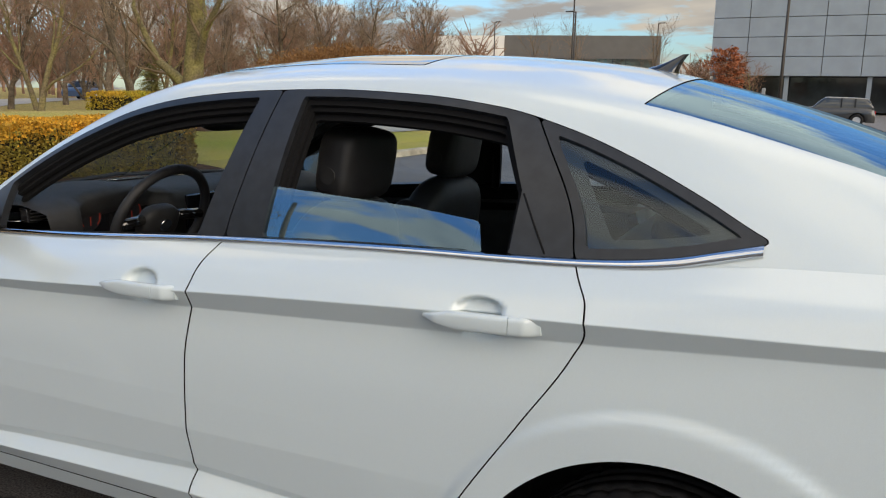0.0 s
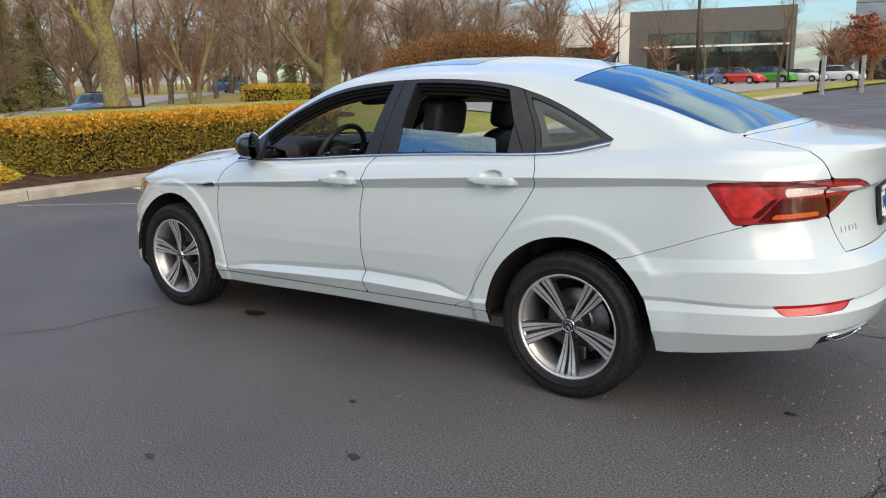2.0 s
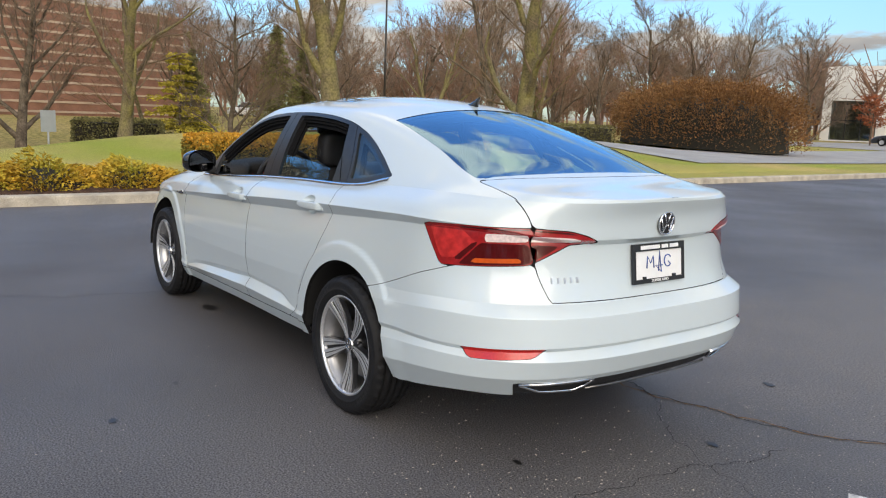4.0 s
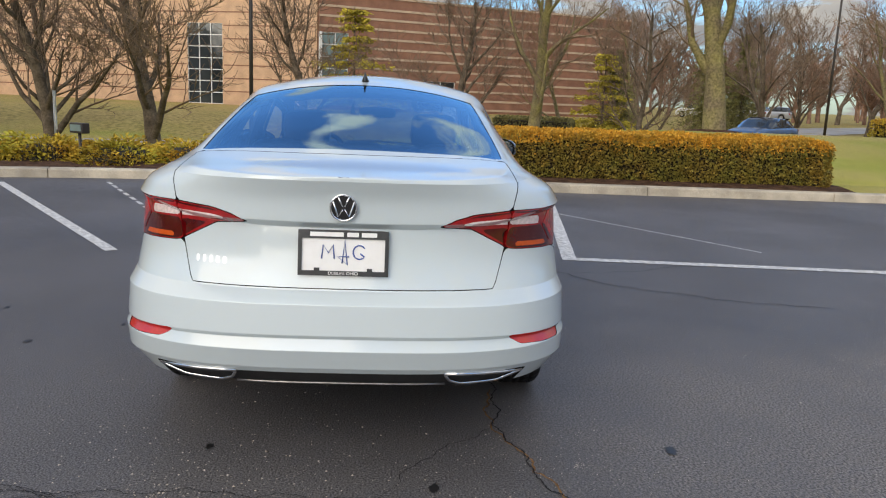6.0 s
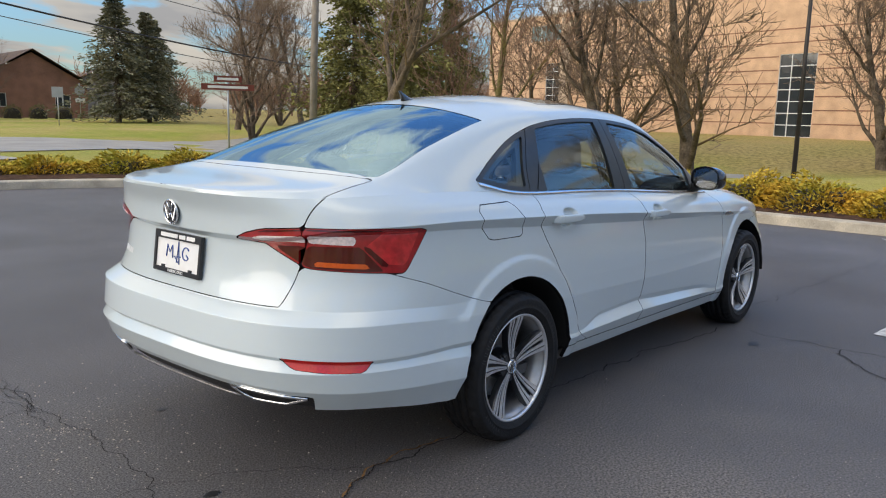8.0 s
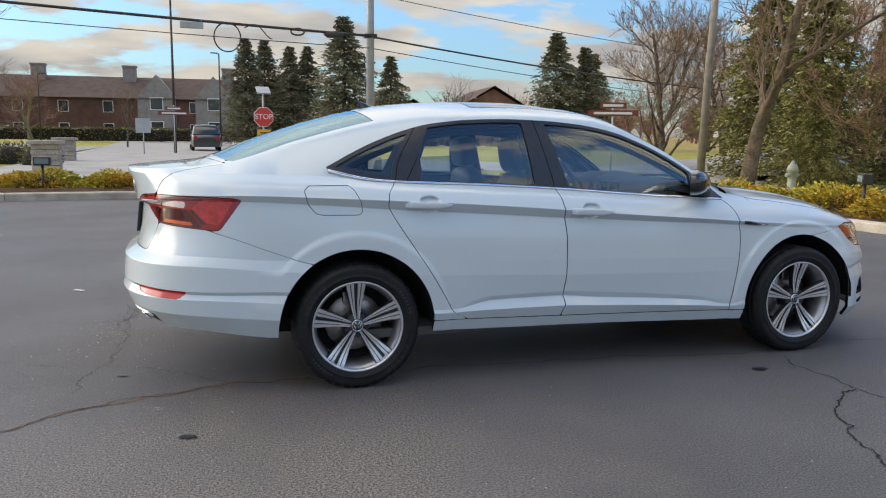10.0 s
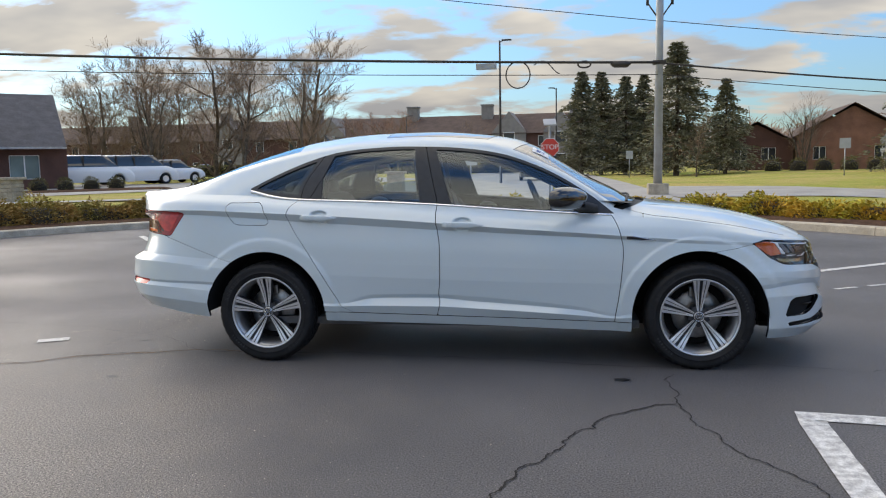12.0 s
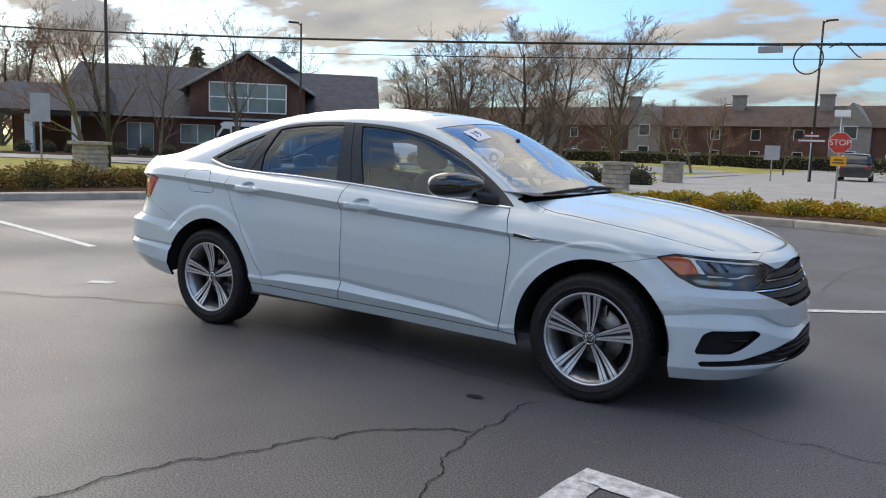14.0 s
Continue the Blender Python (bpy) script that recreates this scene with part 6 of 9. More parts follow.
    disc = Mesh().lathe([(0.07, -0.030), (0.146, -0.030), (0.148, -0.034), (0.148, -0.052), (0.07, -0.052)], 48)
    caliper = Mesh().box(-0.055, 0.055, -0.07, 0.000, 0.105, 0.165, 0.008)
    drum = Mesh().lathe([(0.0, -0.02), (0.075, -0.02), (0.080, -0.06)], 32)
    back = Mesh().lathe([(0.0, -0.075), (0.195, -0.075)], 40)
    return tyre, barrel, lip, face, dark, hub, nuts, cap, capring, marks, disc, caliper, drum, back, letters


SIDEWALL = mat("sidewall_grey", (0.045, 0.045, 0.046), rough=0.7)
WM = wheel_meshes()
WD = [recalc(m.data("wheel_piece", mt)) for m, mt in zip(WM, (RUBBER, ALLOY_BARREL, ALLOY, ALLOY, ALLOY_DARK, ALLOY_DARK, ALLOY_DARK, GLOSS_BLACK, CHROME, CHROME, STEEL, STEEL, STEEL, CAVITY, SIDEWALL))]
WNAMES = ("tyre", "rim_barrel", "rim_lip", "spoke_face", "spoke", "hub", "wheel_nut", "centre_cap", "cap_ring", "cap_marks", "brake_disc", "brake_caliper", "drum", "dust_shield", "sidewall_marks")
for hx, s, spin in ((-1.343, 1, 180), (1.343, 1, 4), (-1.343, -1, 3), (1.343, -1, -2)):
    root = new("wheel", WD[1])
    root.parent = car
    root.matrix_basis = pose(hx, s * 0.768, HUB_Z, 0, 0, 0 if s > 0 else 180) @ pose(0, 0, 0, 0, spin, 0)
    tagged(root, "five twin-spoke alloy wheel with black tyre")
    for nm, me in zip(WNAMES, WD):
        if nm == "rim_barrel":
            continue
        for k in range(5 if nm.startswith(("spoke", "wheel_nut")) else 1):
            o = new(nm, me)
            o.parent = root
            o.matrix_basis = pose(0, 0, 0, 0, 72 * k, 0)
            if nm == "sidewall_marks":
                tagged(o, kind="stuff")


# ---- plants ----
BARK = mat("grey_brown_bark", (0.125, 0.098, 0.070), rough=0.95, var=0.35, scale=3, bump=0.8, bump_scale=14, fine=0.3, spec=0.15)
BARK_MOSS = mat("mossy_bark", (0.22, 0.19, 0.075), rough=0.95, second=(0.145, 0.115, 0.075), scale=1.3, bump=0.9, bump_scale=12, fine=0.35, spec=0.15)
TWIG = mat("brown_twigs", (0.21, 0.15, 0.105), rough=0.9, var=0.3, scale=1.5, spec=0.1)
TWIG_RED = mat("reddish_twigs", (0.27, 0.165, 0.115), rough=0.9, var=0.3, scale=1.5, spec=0.1)
NEEDLE = mat("spruce_needles", (0.185, 0.178, 0.110), rough=0.85, var=0.2, scale=1.2, island=True, spec=0.2)
NEEDLE_WARM = mat("pine_needles", (0.40, 0.33, 0.045), rough=0.85, var=0.35, scale=1.0, island=True, spec=0.2)
NEEDLE_DARK = mat("yew_needles", (0.20, 0.19, 0.065), rough=0.85, var=0.4, scale=1.5, island=True, spec=0.2)
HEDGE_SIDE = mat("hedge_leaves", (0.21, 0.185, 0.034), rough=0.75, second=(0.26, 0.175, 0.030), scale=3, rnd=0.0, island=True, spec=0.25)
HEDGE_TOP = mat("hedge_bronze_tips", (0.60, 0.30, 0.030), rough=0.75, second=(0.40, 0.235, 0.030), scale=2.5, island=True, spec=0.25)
# near-black: colours in the shade inside hedges and shrubs
HEDGE_CORE = mat("hedge_inner_shade", (0.022, 0.018, 0.010), rough=0.95, var=0.3, scale=8)
JUNI = mat("juniper_sprays", (0.50, 0.30, 0.035), rough=0.8, second=(0.36, 0.33, 0.040), scale=1.4, island=True, spec=0.2)
JUNI_BROWN = mat("juniper_bronze", (0.33, 0.20, 0.060), rough=0.8, second=(0.25, 0.22, 0.050), scale=1.4, island=True, spec=0.2)
BEECH = mat("beech_hedge_leaves", (0.25, 0.118, 0.042), rough=0.8, second=(0.18, 0.10, 0.042), scale=0.8, island=True, spec=0.2)
OAK_LEAF = mat("rust_leaves", (0.30, 0.10, 0.045), rough=0.8, var=0.3, scale=1.2, island=True, spec=0.2)
BUSH = mat("box_leaves", (0.155, 0.140, 0.055), rough=0.8, var=0.3, scale=2, island=True, spec=0.2)


def bare_tree(seed, height, limbs=6, fork=0.28, spread=0.75, trunk_r=0.22, stems=1, levels=4, twig=0.011, lean=0.0):
    """A leafless tree: a tapered, slightly bent trunk with limbs, and a crown of fine twigs."""
    rnd = random.Random(seed)
    wood, fine = Mesh(), Mesh()

    def limb(p, d, length, r, level):
        n = 5 if level < 2 else 3
        pts, rs = [p.copy()], [r]
        for k in range(n):
            d = (d + Vector((rnd.gauss(0, 1), rnd.gauss(0, 1), rnd.gauss(0, 1))) * (0.10 if level == 0 else 0.17) + Vector((0, 0, 0.10 if level else 0.02))).normalized()
            p = p + d * length / n
            pts.append(p.copy())
            rs.append(max(twig * 0.55, r * (1 - (0.62 if level == 0 else 0.78) * (k + 1) / n)))
        if level == 0:
            pts.insert(0, pts[0] - Vector((0, 0, 0.15)))
            rs.insert(0, r * 1.45)
            rs[1] = r * 1.15
        (wood if level < 2 else fine).tube(pts, rs, 10 if level == 0 else 6 if level == 1 else 3, cap=False)
        if level >= levels:
            return
        kids_n = (limbs + rnd.randint(0, 2), 6, 6, 5)[level]
        for q in range(kids_n):
            t = fork + (1 - fork) * (q + rnd.random() * 0.7) / kids_n if level == 0 else 0.22 + 0.78 * (q + rnd.random()) / kids_n
            t = min(t, 0.98)
            k = t * (len(pts) - 1)
            i = min(int(k), len(pts) - 2)
            b = pts[i].lerp(pts[i + 1], k - i)
            br = rs[i] + (rs[i + 1] - rs[i]) * (k - i)
            az = q * 2.4 + rnd.uniform(-0.5, 0.5)
            side = Vector((math.cos(az), math.sin(az), 0))
            along_d = (pts[i + 1] - pts[i]).normalized()
            side = (side - along_d * side.dot(along_d)).normalized()
            tilt = (spread if level == 0 else 0.75) * rnd.uniform(0.75, 1.2)
            nd = (along_d * math.cos(tilt) + side * math.sin(tilt) + Vector((0, 0, 0.12))).normalized()
            nl = length * ((0.62 - 0.30 * t) if level == 0 else 0.55) * rnd.uniform(0.75, 1.15)
            limb(b, nd, nl, max(twig, br * (0.55 if level == 0 else 0.5)), level + 1)

    for s in range(stems):
        a = 6.28 * s / stems
        d = Vector((math.cos(a) * (0.25 if stems > 1 else lean), math.sin(a) * (0.25 if stems > 1 else 0), 1)).normalized()
        limb(Vector((0.12 * math.cos(a) if stems > 1 else 0, 0.12 * math.sin(a) if stems > 1 else 0, 0)), d, height * 0.72 * (rnd.uniform(0.85, 1.0) if stems > 1 else 1), trunk_r, 0)
    return wood, fine


def sprays(m, pts, dirs, length, width, rnd):
    """Small flat leaf or needle sprays at points, along directions."""
    vs, fs = [], []
    o = 0
    for p, d in zip(pts, dirs):
        l, w = length * rnd.uniform(0.6, 1.3), width * rnd.uniform(0.6, 1.3)
        d = Vector(d)
        if d.length < 1e-6:
            d = Vector((0, 0, 1))
        d.normalize()
        s = d.cross(Vector((rnd.gauss(0, 1), rnd.gauss(0, 1), rnd.gauss(0, 1))))
        s = s.normalized() * w / 2
        p = Vector(p)
        vs += [p - s * 0.4, p + d * l * 0.5 + s, p + d * l, p + d * l * 0.5 - s]
        fs.append((o, o + 1, o + 2, o + 3))
        o += 4
    m.add(vs, fs)


def conifer(seed, height, radius, n=6500, droop=0.25, bare=0.08, spray=0.34, tiers=4.2, taper=0.95):
    """A spruce: a straight trunk, whorls of drooping boughs, many needle sprays."""
    rnd = random.Random(seed)
    wood, needles = Mesh(), Mesh()
    wood.tube([(0, 0, -0.1), (0, 0, height * 0.5), (0, 0, height * 0.98)], [height * 0.018, height * 0.011, 0.02], 8, cap=False)
    pts, dirs = [], []
    whorls = int(height * tiers)
    per = max(3, n // (whorls * 9))
    for k in range(whorls):
        t = bare + (1 - bare) * (k + rnd.random() * 0.5) / whorls
        r = radius * (1 - t) ** taper * rnd.uniform(0.55, 1.2) + 0.06
        z = height * t
        for b in range(9):
            a = rnd.uniform(0, 6.283)
            rr = r * rnd.uniform(0.6, 1.1)
            end = Vector((math.cos(a) * rr, math.sin(a) * rr, -droop * rr * rnd.uniform(0.5, 1.3)))
            if b < 5:
                wood.tube([(0, 0, z), (end.x, end.y, z + end.z)], [0.03, 0.01], 3, cap=False)
            for q in range(per):
                s = rnd.uniform(0.15, 1.0)
                p = Vector((end.x * s, end.y * s, z + end.z * s * s)) + Vector((rnd.gauss(0, 0.10), rnd.gauss(0, 0.10), rnd.gauss(0, 0.07))) * (0.5 + rr * 0.35)
                pts.append(p)
                dirs.append(Vector((math.cos(a), math.sin(a), -0.25)) + Vector((rnd.gauss(0, 0.5), rnd.gauss(0, 0.5), rnd.gauss(0, 0.35))))
    sprays(needles, pts, dirs, spray, spray * 0.42, rnd)
    return wood, needles


def leafy_oak(seed, height, radius, n=3000, leaf=0.20):
    """A small broad oak: a bare stem, rising limbs, uneven tiers of leaves with gaps."""
    rnd = random.Random(seed)
    wood, leaves = Mesh(), Mesh()
    wood.tube([(0, 0, -0.1), (0.03, 0, height * 0.45), (0, 0.04, height * 0.95)], [0.075, 0.055, 0.012], 8, cap=False)
    limbs = 26
    pts, dirs = [], []
    for k in range(limbs):
        t = 0.36 + 0.60 * (k + rnd.random() * 0.6) / limbs
        reach = radius * (math.sin(math.pi * min(1, (t - 0.22) / 0.80)) ** 0.7) * rnd.uniform(0.62, 1.12) + 0.1
        a = k * 2.4 + rnd.uniform(-0.5, 0.5)
        end = Vector((math.cos(a) * reach, math.sin(a) * reach, height * t + reach * rnd.uniform(0.05, 0.45)))
        wood.tube([(0, 0, height * t - 0.1), (end.x * 0.5, end.y * 0.5, (height * t + end.z) / 2 - 0.04), tuple(end)], [0.028, 0.018, 0.006], 4, cap=False)
        for q in range(n // limbs):
            s = rnd.uniform(0.28, 1.05)
            c = Vector((end.x * s, end.y * s, height * t + (end.z - height * t) * s))
            pts.append(c + Vector((rnd.gauss(0, 0.17), rnd.gauss(0, 0.17), rnd.gauss(0, 0.09))))
            dirs.append(Vector((rnd.gauss(0, 1), rnd.gauss(0, 1), rnd.gauss(-0.3, 0.5))))
    sprays(leaves, pts, dirs, leaf, leaf * 0.5, rnd)
    return wood, leaves


def tree_proto(name, meshes, bark, leaf, label, category="tree"):
    ob = thing(name, label, category)
    a = part("trunk", meshes[0], bark, ob)
    b = part("crown", meshes[1], leaf, ob)
    ob.matrix_basis = pose(0, 0, -200)
    return ob


PROTOS = {
    "big": tree_proto("shade_tree", bare_tree(3, 15, limbs=7, fork=0.30, spread=0.72, trunk_r=0.40), BARK_MOSS, TWIG, "large leafless shade tree with mossy yellow-green trunk on lawn"),
    "bigB": tree_proto("shade_tree", bare_tree(12, 14, limbs=7, fork=0.24, spread=0.85, trunk_r=0.46), BARK_MOSS, TWIG, "broad leafless tree with forked mossy trunk on lawn"),
    "mid": tree_proto("bare_tree", bare_tree(5, 11, limbs=8, fork=0.22, spread=0.62, trunk_r=0.20, twig=0.014), BARK, TWIG, "leafless tree with grey-brown bark on the lawn"),
    "midB": tree_proto("bare_tree", bare_tree(8, 10, limbs=7, fork=0.25, spread=0.70, trunk_r=0.17, twig=0.014), BARK_MOSS, TWIG_RED, "leafless tree with reddish twigs and mossy bark"),
    "vase": tree_proto("bare_tree", bare_tree(61, 10, limbs=11, fork=0.17, spread=0.92, trunk_r=0.23, twig=0.015), BARK, TWIG, "leafless tree with a short stout trunk and dense rising limbs"),
    "multi": tree_proto("multi_stem_tree", bare_tree(21, 9, limbs=6, fork=0.2, spread=0.5, trunk_r=0.12, stems=4, levels=3), BARK, TWIG, "leafless multi-stemmed tree with dense twigs"),
    "small": tree_proto("young_tree", bare_tree(31, 6.5, limbs=9, fork=0.3, spread=0.55, trunk_r=0.085, levels=3, twig=0.008), BARK, TWIG, "slender young leafless tree"),
    "bushy": tree_proto("wide_bare_tree", bare_tree(41, 11.8, limbs=14, fork=0.07, spread=0.98, trunk_r=0.20, twig=0.016), BARK, TWIG, "wide dense leafless tree with dark twigs"),
    "spruce": tree_proto("spruce", conifer(51, 10, 3.7, n=13000, spray=0.24), BARK, NEEDLE, "tall dark green spruce on lawn"),
    "spruceB": tree_proto("spruce", conifer(52, 9, 4.0, n=13000, droop=0.35, spray=0.24), BARK, NEEDLE, "broad dark spruce with drooping boughs"),
    "pine": tree_proto("pine", conifer(53, 6.6, 3.0, n=10000, droop=0.10, bare=0.10, spray=0.26, tiers=1.8, taper=0.6), BARK, NEEDLE_WARM, "yellow-green pine with open tufted boughs"),
    "yew": tree_proto("evergreen", conifer(54, 9, 3.4, n=26000, droop=0.3, bare=0.02, spray=0.19), BARK, NEEDLE_DARK, "dense dark evergreen reaching the ground"),
    "rust": tree_proto("oak", leafy_oak(55, 5.2, 1.65), BARK, OAK_LEAF, "small oak holding rust-red winter leaves"),
}


def plant(kind, x, y, scale=1.0, turn=None, label=""):
    p = PROTOS[kind]
    z = float(terrain(np.array(float(x)), np.array(float(y))))
    z = max(z, 0.0) if kind == "rust" else z
    a = (x * 37.3 + y * 17.7) % 360 if turn is None else turn
    o = copy_thing(p, pose(x, y, z - 0.02, 0, 0, a))
    wide = 1.3 if kind.startswith("spruce") else 1.0
    o.scale = (scale * wide, scale * wide, scale)
    if label:
        tagged(o, label)
    return o


# lawn and street trees towards the woods
plant("big", 18.4, -9.5, 0.80, 40)
plant("bigB", 13.3, -13.0, 0.62, 10)
plant("midB", 36.8, -26.2, 1.0)
for k, x, y, s in (("mid", 45.5, -23.4, 0.9), ("mid", 36.5, -19.2, 0.8), ("mid", 44.8, -30.1, 0.9), ("midB", 42.2, -30.0, 1.0), ("mid", 49.2, -37.5, 0.95), ("mid", 52.3, -43.3, 0.9), ("mid", 50.9, -44.9, 1.0),
                   ("midB", 40.5, -38.4, 1.0), ("mid", 47.3, -52.6, 1.05), ("midB", 47.6, -58.9, 1.0), ("mid", 53.1, -15.8, 0.85), ("midB", 44.9, -15.0, 0.9), ("mid", 52.2, -23.4, 0.85), ("mid", 36.5, -30.5, 1.05),
                   ("bushy", 58, -32, 0.9), ("bushy", 60, -48, 0.9), ("mid", 62, -20, 1.0), ("midB", 66, -30, 1.0), ("mid", 70, -42, 1.1), ("bushy", 72, -12, 1.0), ("mid", 58, -62, 1.1), ("mid", 64, -70, 1.1),
                   ("midB", 52, -70, 1.0), ("mid", 44, -68, 1.0)):
    plant(k, x, y, s)
for x, y, sc in ((38, -48, 1.0), (33, -53, 0.95), (44.5, -44, 1.05), (31, -60, 0.9), (40, -57, 1.0)):
    plant("bushy", x, y, sc)
plant("yew", 50.4, -24.0, 0.75)
plant("yew", 47.5, -20.5, 0.8)
plant("yew", 58.0, -54.0, 0.6)
# before the brick building
plant("vase", 44.2, 29.4, 0.85)
plant("vase", 21.5, 11.3, 0.95)
plant("vase", 22.0, 8.2, 1.05)
plant("vase", 31.0, 15.5, 0.9)
plant("vase", 34.0, 4.6, 0.95)
plant("vase", 33.5, -2.6, 0.95)
plant("big", 28.8, -5.6, 0.72, 150)
plant("midB", 34.0, -8.0, 0.7)
plant("bushy", 31.6, -11.2, 0.72)
plant("mid", 24.0, -21.0, 0.9)
plant("pine", 40.5, -11.6, 0.75)
plant("pine", 44.3, 3.0, 1.0)
plant("yew", 41.0, -12.5, 0.55)
plant("yew", 18.4, 17.8, 0.42)
plant("yew", 20.5, 20.0, 1.0)
plant("yew", 21.6, 24.2, 1.1)
plant("yew", 26.5, 22.5, 0.9)
plant("midB", 17.6, 13.5, 0.85)
plant("midB", 24.0, 21.5, 0.8)
plant("multi", 31.0, 25.0, 0.7)
plant("mid", 27.5, 27.5, 0.95)
# towards the side street and the crossing
plant("mid", 11.6, 12.6, 0.95, 75)
plant("bushy", 20.5, 30.5, 0.8)
plant("mid", 28.4, 36.0, 0.95)
plant("mid", 24.3, 37.0, 0.9)
plant("spruceB", 23.8, 50.0, 0.96)
plant("spruceB", 26.4, 50.5, 0.86)
plant("spruceB", 29.2, 54.5, 0.86)
plant("bushy", 33, 44, 0.85)
for x, y, s in ((2.3, 68.5, 0.95), (4.2, 71, 0.97), (6.3, 69, 0.90), (8.0, 70, 0.92)):
    plant("spruce", x, y, s)
plant("spruceB", 9.6, 60.0, 1.18)
plant("spruceB", 12.8, 57.0, 0.80)
plant("multi", 20.0, 62.5, 0.7)
plant("small", 10.2, 54.0, 0.75)
plant("small", -8.9, 21.9, 0.95)
plant("small", -27.9, 24.3, 1.35)
plant("small", -25.7, 17.9, 0.9)
plant("midB", -32.0, 18.5, 0.75)
plant("bushy", -29.5, 60.0, 1.12, 20)
plant("bushy", -26.0, 58.0, 1.0, 75)
plant("bushy", -33.0, 56.0, 1.05, 260)
plant("multi", -30.0, 50.0, 1.1, 10)
plant("bushy", -44.0, 66.0, 1.0, 33)
plant("bushy", -22.5, 66.0, 1.2, 140)
plant("bushy", -35.5, 66.0, 0.95, 220)
plant("midB", -17.0, 78.0, 0.75)
plant("midB", -12.0, 52.0, 0.55)
plant("midB", -16.5, 62.0, 0.6)
plant("small", -6.9, 58.0, 0.8)
plant("bushy", -40.0, 58.0, 0.8, 300)
plant("bushy", -55.0, 40.0, 0.95, 15)
plant("bushy", -60.0, 30.0, 0.9, 100)
plant("bushy", -48.0, 48.0, 0.95, 190)
plant("mid", -38.5, 24.5, 0.8)
plant("mid", -52.0, 38.0, 1.05)
plant("mid", -58.0, 30.0, 1.0)
plant("spruce", -56.0, 46.0, 0.95)
plant("spruce", -53.0, 48.0, 0.9)
# by the showrooms
plant("rust", 30.0, -68.5, 0.85)
plant("rust", 5.9, -56.5, 0.95)
plant("small", 19.5, -66.0, 1.35)
plant("small", 24.4, -70.0, 1.4)
plant("small", 12.0, -60.0, 1.2)
for x, y in ((12, -104), (8, -98), (18, -112)):
    plant("midB", x, y, 0.8)
for o in PROTOS.values():
    for c in list(o.children):
        bpy.data.objects.remove(c)
    bpy.data.objects.remove(o)


# far bare woods that close the view
def far_woods():
    rnd = random.Random(77)
    m = Mesh()
    for k in range(900):
        a = rnd.uniform(0, 6.283)
        d = rnd.uniform(95, 210) if k % 3 else rnd.uniform(82, 120)
        az = math.degrees(a)
        if k % 3 == 0 and not (az < 12 or az > 285):
            d += 45
        if 88 < az < 130 and d < 150:
            d += 60
        x, y = d * math.cos(a), d * math.sin(a)
        h = rnd.uniform(7, 12) * (1.1 if -70 < (az if az < 180 else az - 360) < 20 else 0.75)
        m.tube([(x, y, 0), (x + rnd.uniform(-0.4, 0.4), y, h * 0.6)], [0.22, 0.08], 4, cap=False)
        for q in range(30):
            b, e = rnd.uniform(0, 6.283), rnd.uniform(0.25, 0.9)
            p = Vector((x, y, h * e * 0.62))
            q1 = p + Vector((math.cos(b) * h * 0.22, math.sin(b) * h * 0.22, h * 0.30 * rnd.uniform(0.6, 1.3)))
            m.tube([p, q1], [0.09, 0.045], 3, cap=False)
            for w in range(3):
                c = p.lerp(q1, rnd.uniform(0.3, 1.0))
                m.tube([c, c + Vector((rnd.gauss(0, 0.9), rnd.gauss(0, 0.9), abs(rnd.gauss(0.7, 0.6))))], [0.05, 0.03], 3, cap=False)
    solo("woods", m, TWIG_RED, "far belt of bare brown winter trees", "woods", kind="stuff")


far_woods()


def leafy_box(x0, x1, y0, y1, z0, z1, n, seed, leaf=0.055, round_top=0.12, wob=0.06):
    """Leaves over the faces of a clipped hedge with uneven outline; returns side and top leaves."""
    rnd = random.Random(seed)
    sides, tops = Mesh(), Mesh()
    P = {0: ([], []), 1: ([], [])}
    lx, ly, lz = x1 - x0, y1 - y0, z1 - z0
    areas = [lx * ly, lx * lz, lx * lz, ly * lz, ly * lz]
    for k in range(n):
        f = rnd.choices(range(5), areas)[0]
        u, v = rnd.random(), rnd.random()
        if f == 0:
            p, d = Vector((x0 + u * lx, y0 + v * ly, z1)), Vector((0, 0, 1))
        elif f < 3:
            p, d = Vector((x0 + u * lx, (y0, y1)[f - 1], z0 + v * lz)), Vector((0, (-1, 1)[f - 1], 0))
        else:
            p, d = Vector(((x0, x1)[f - 3], y0 + u * ly, z0 + v * lz)), Vector(((-1, 1)[f - 3], 0, 0))
        bump = wob * noise.noise(p * 1.7) + wob * 0.6 * noise.noise(p * 5.0)
        e = min(p.x - x0, x1 - p.x, p.y - y0, y1 - p.y)
        if f == 0:
            p.z -= round_top * max(0, 1 - e / 0.18) ** 2
        elif p.z > z1 - 0.15:
            p -= d * round_top * ((p.z - z1 + 0.15) / 0.15) ** 2 * 0.7
        p += d * (bump - rnd.random() * 0.07)
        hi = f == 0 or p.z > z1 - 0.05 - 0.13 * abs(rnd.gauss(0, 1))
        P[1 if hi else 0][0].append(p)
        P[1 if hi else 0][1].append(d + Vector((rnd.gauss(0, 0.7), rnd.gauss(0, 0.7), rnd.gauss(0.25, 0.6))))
    sprays(sides, *P[0], leaf, leaf * 0.75, rnd)
    sprays(tops, *P[1], leaf, leaf * 0.75, rnd)
    return sides, tops


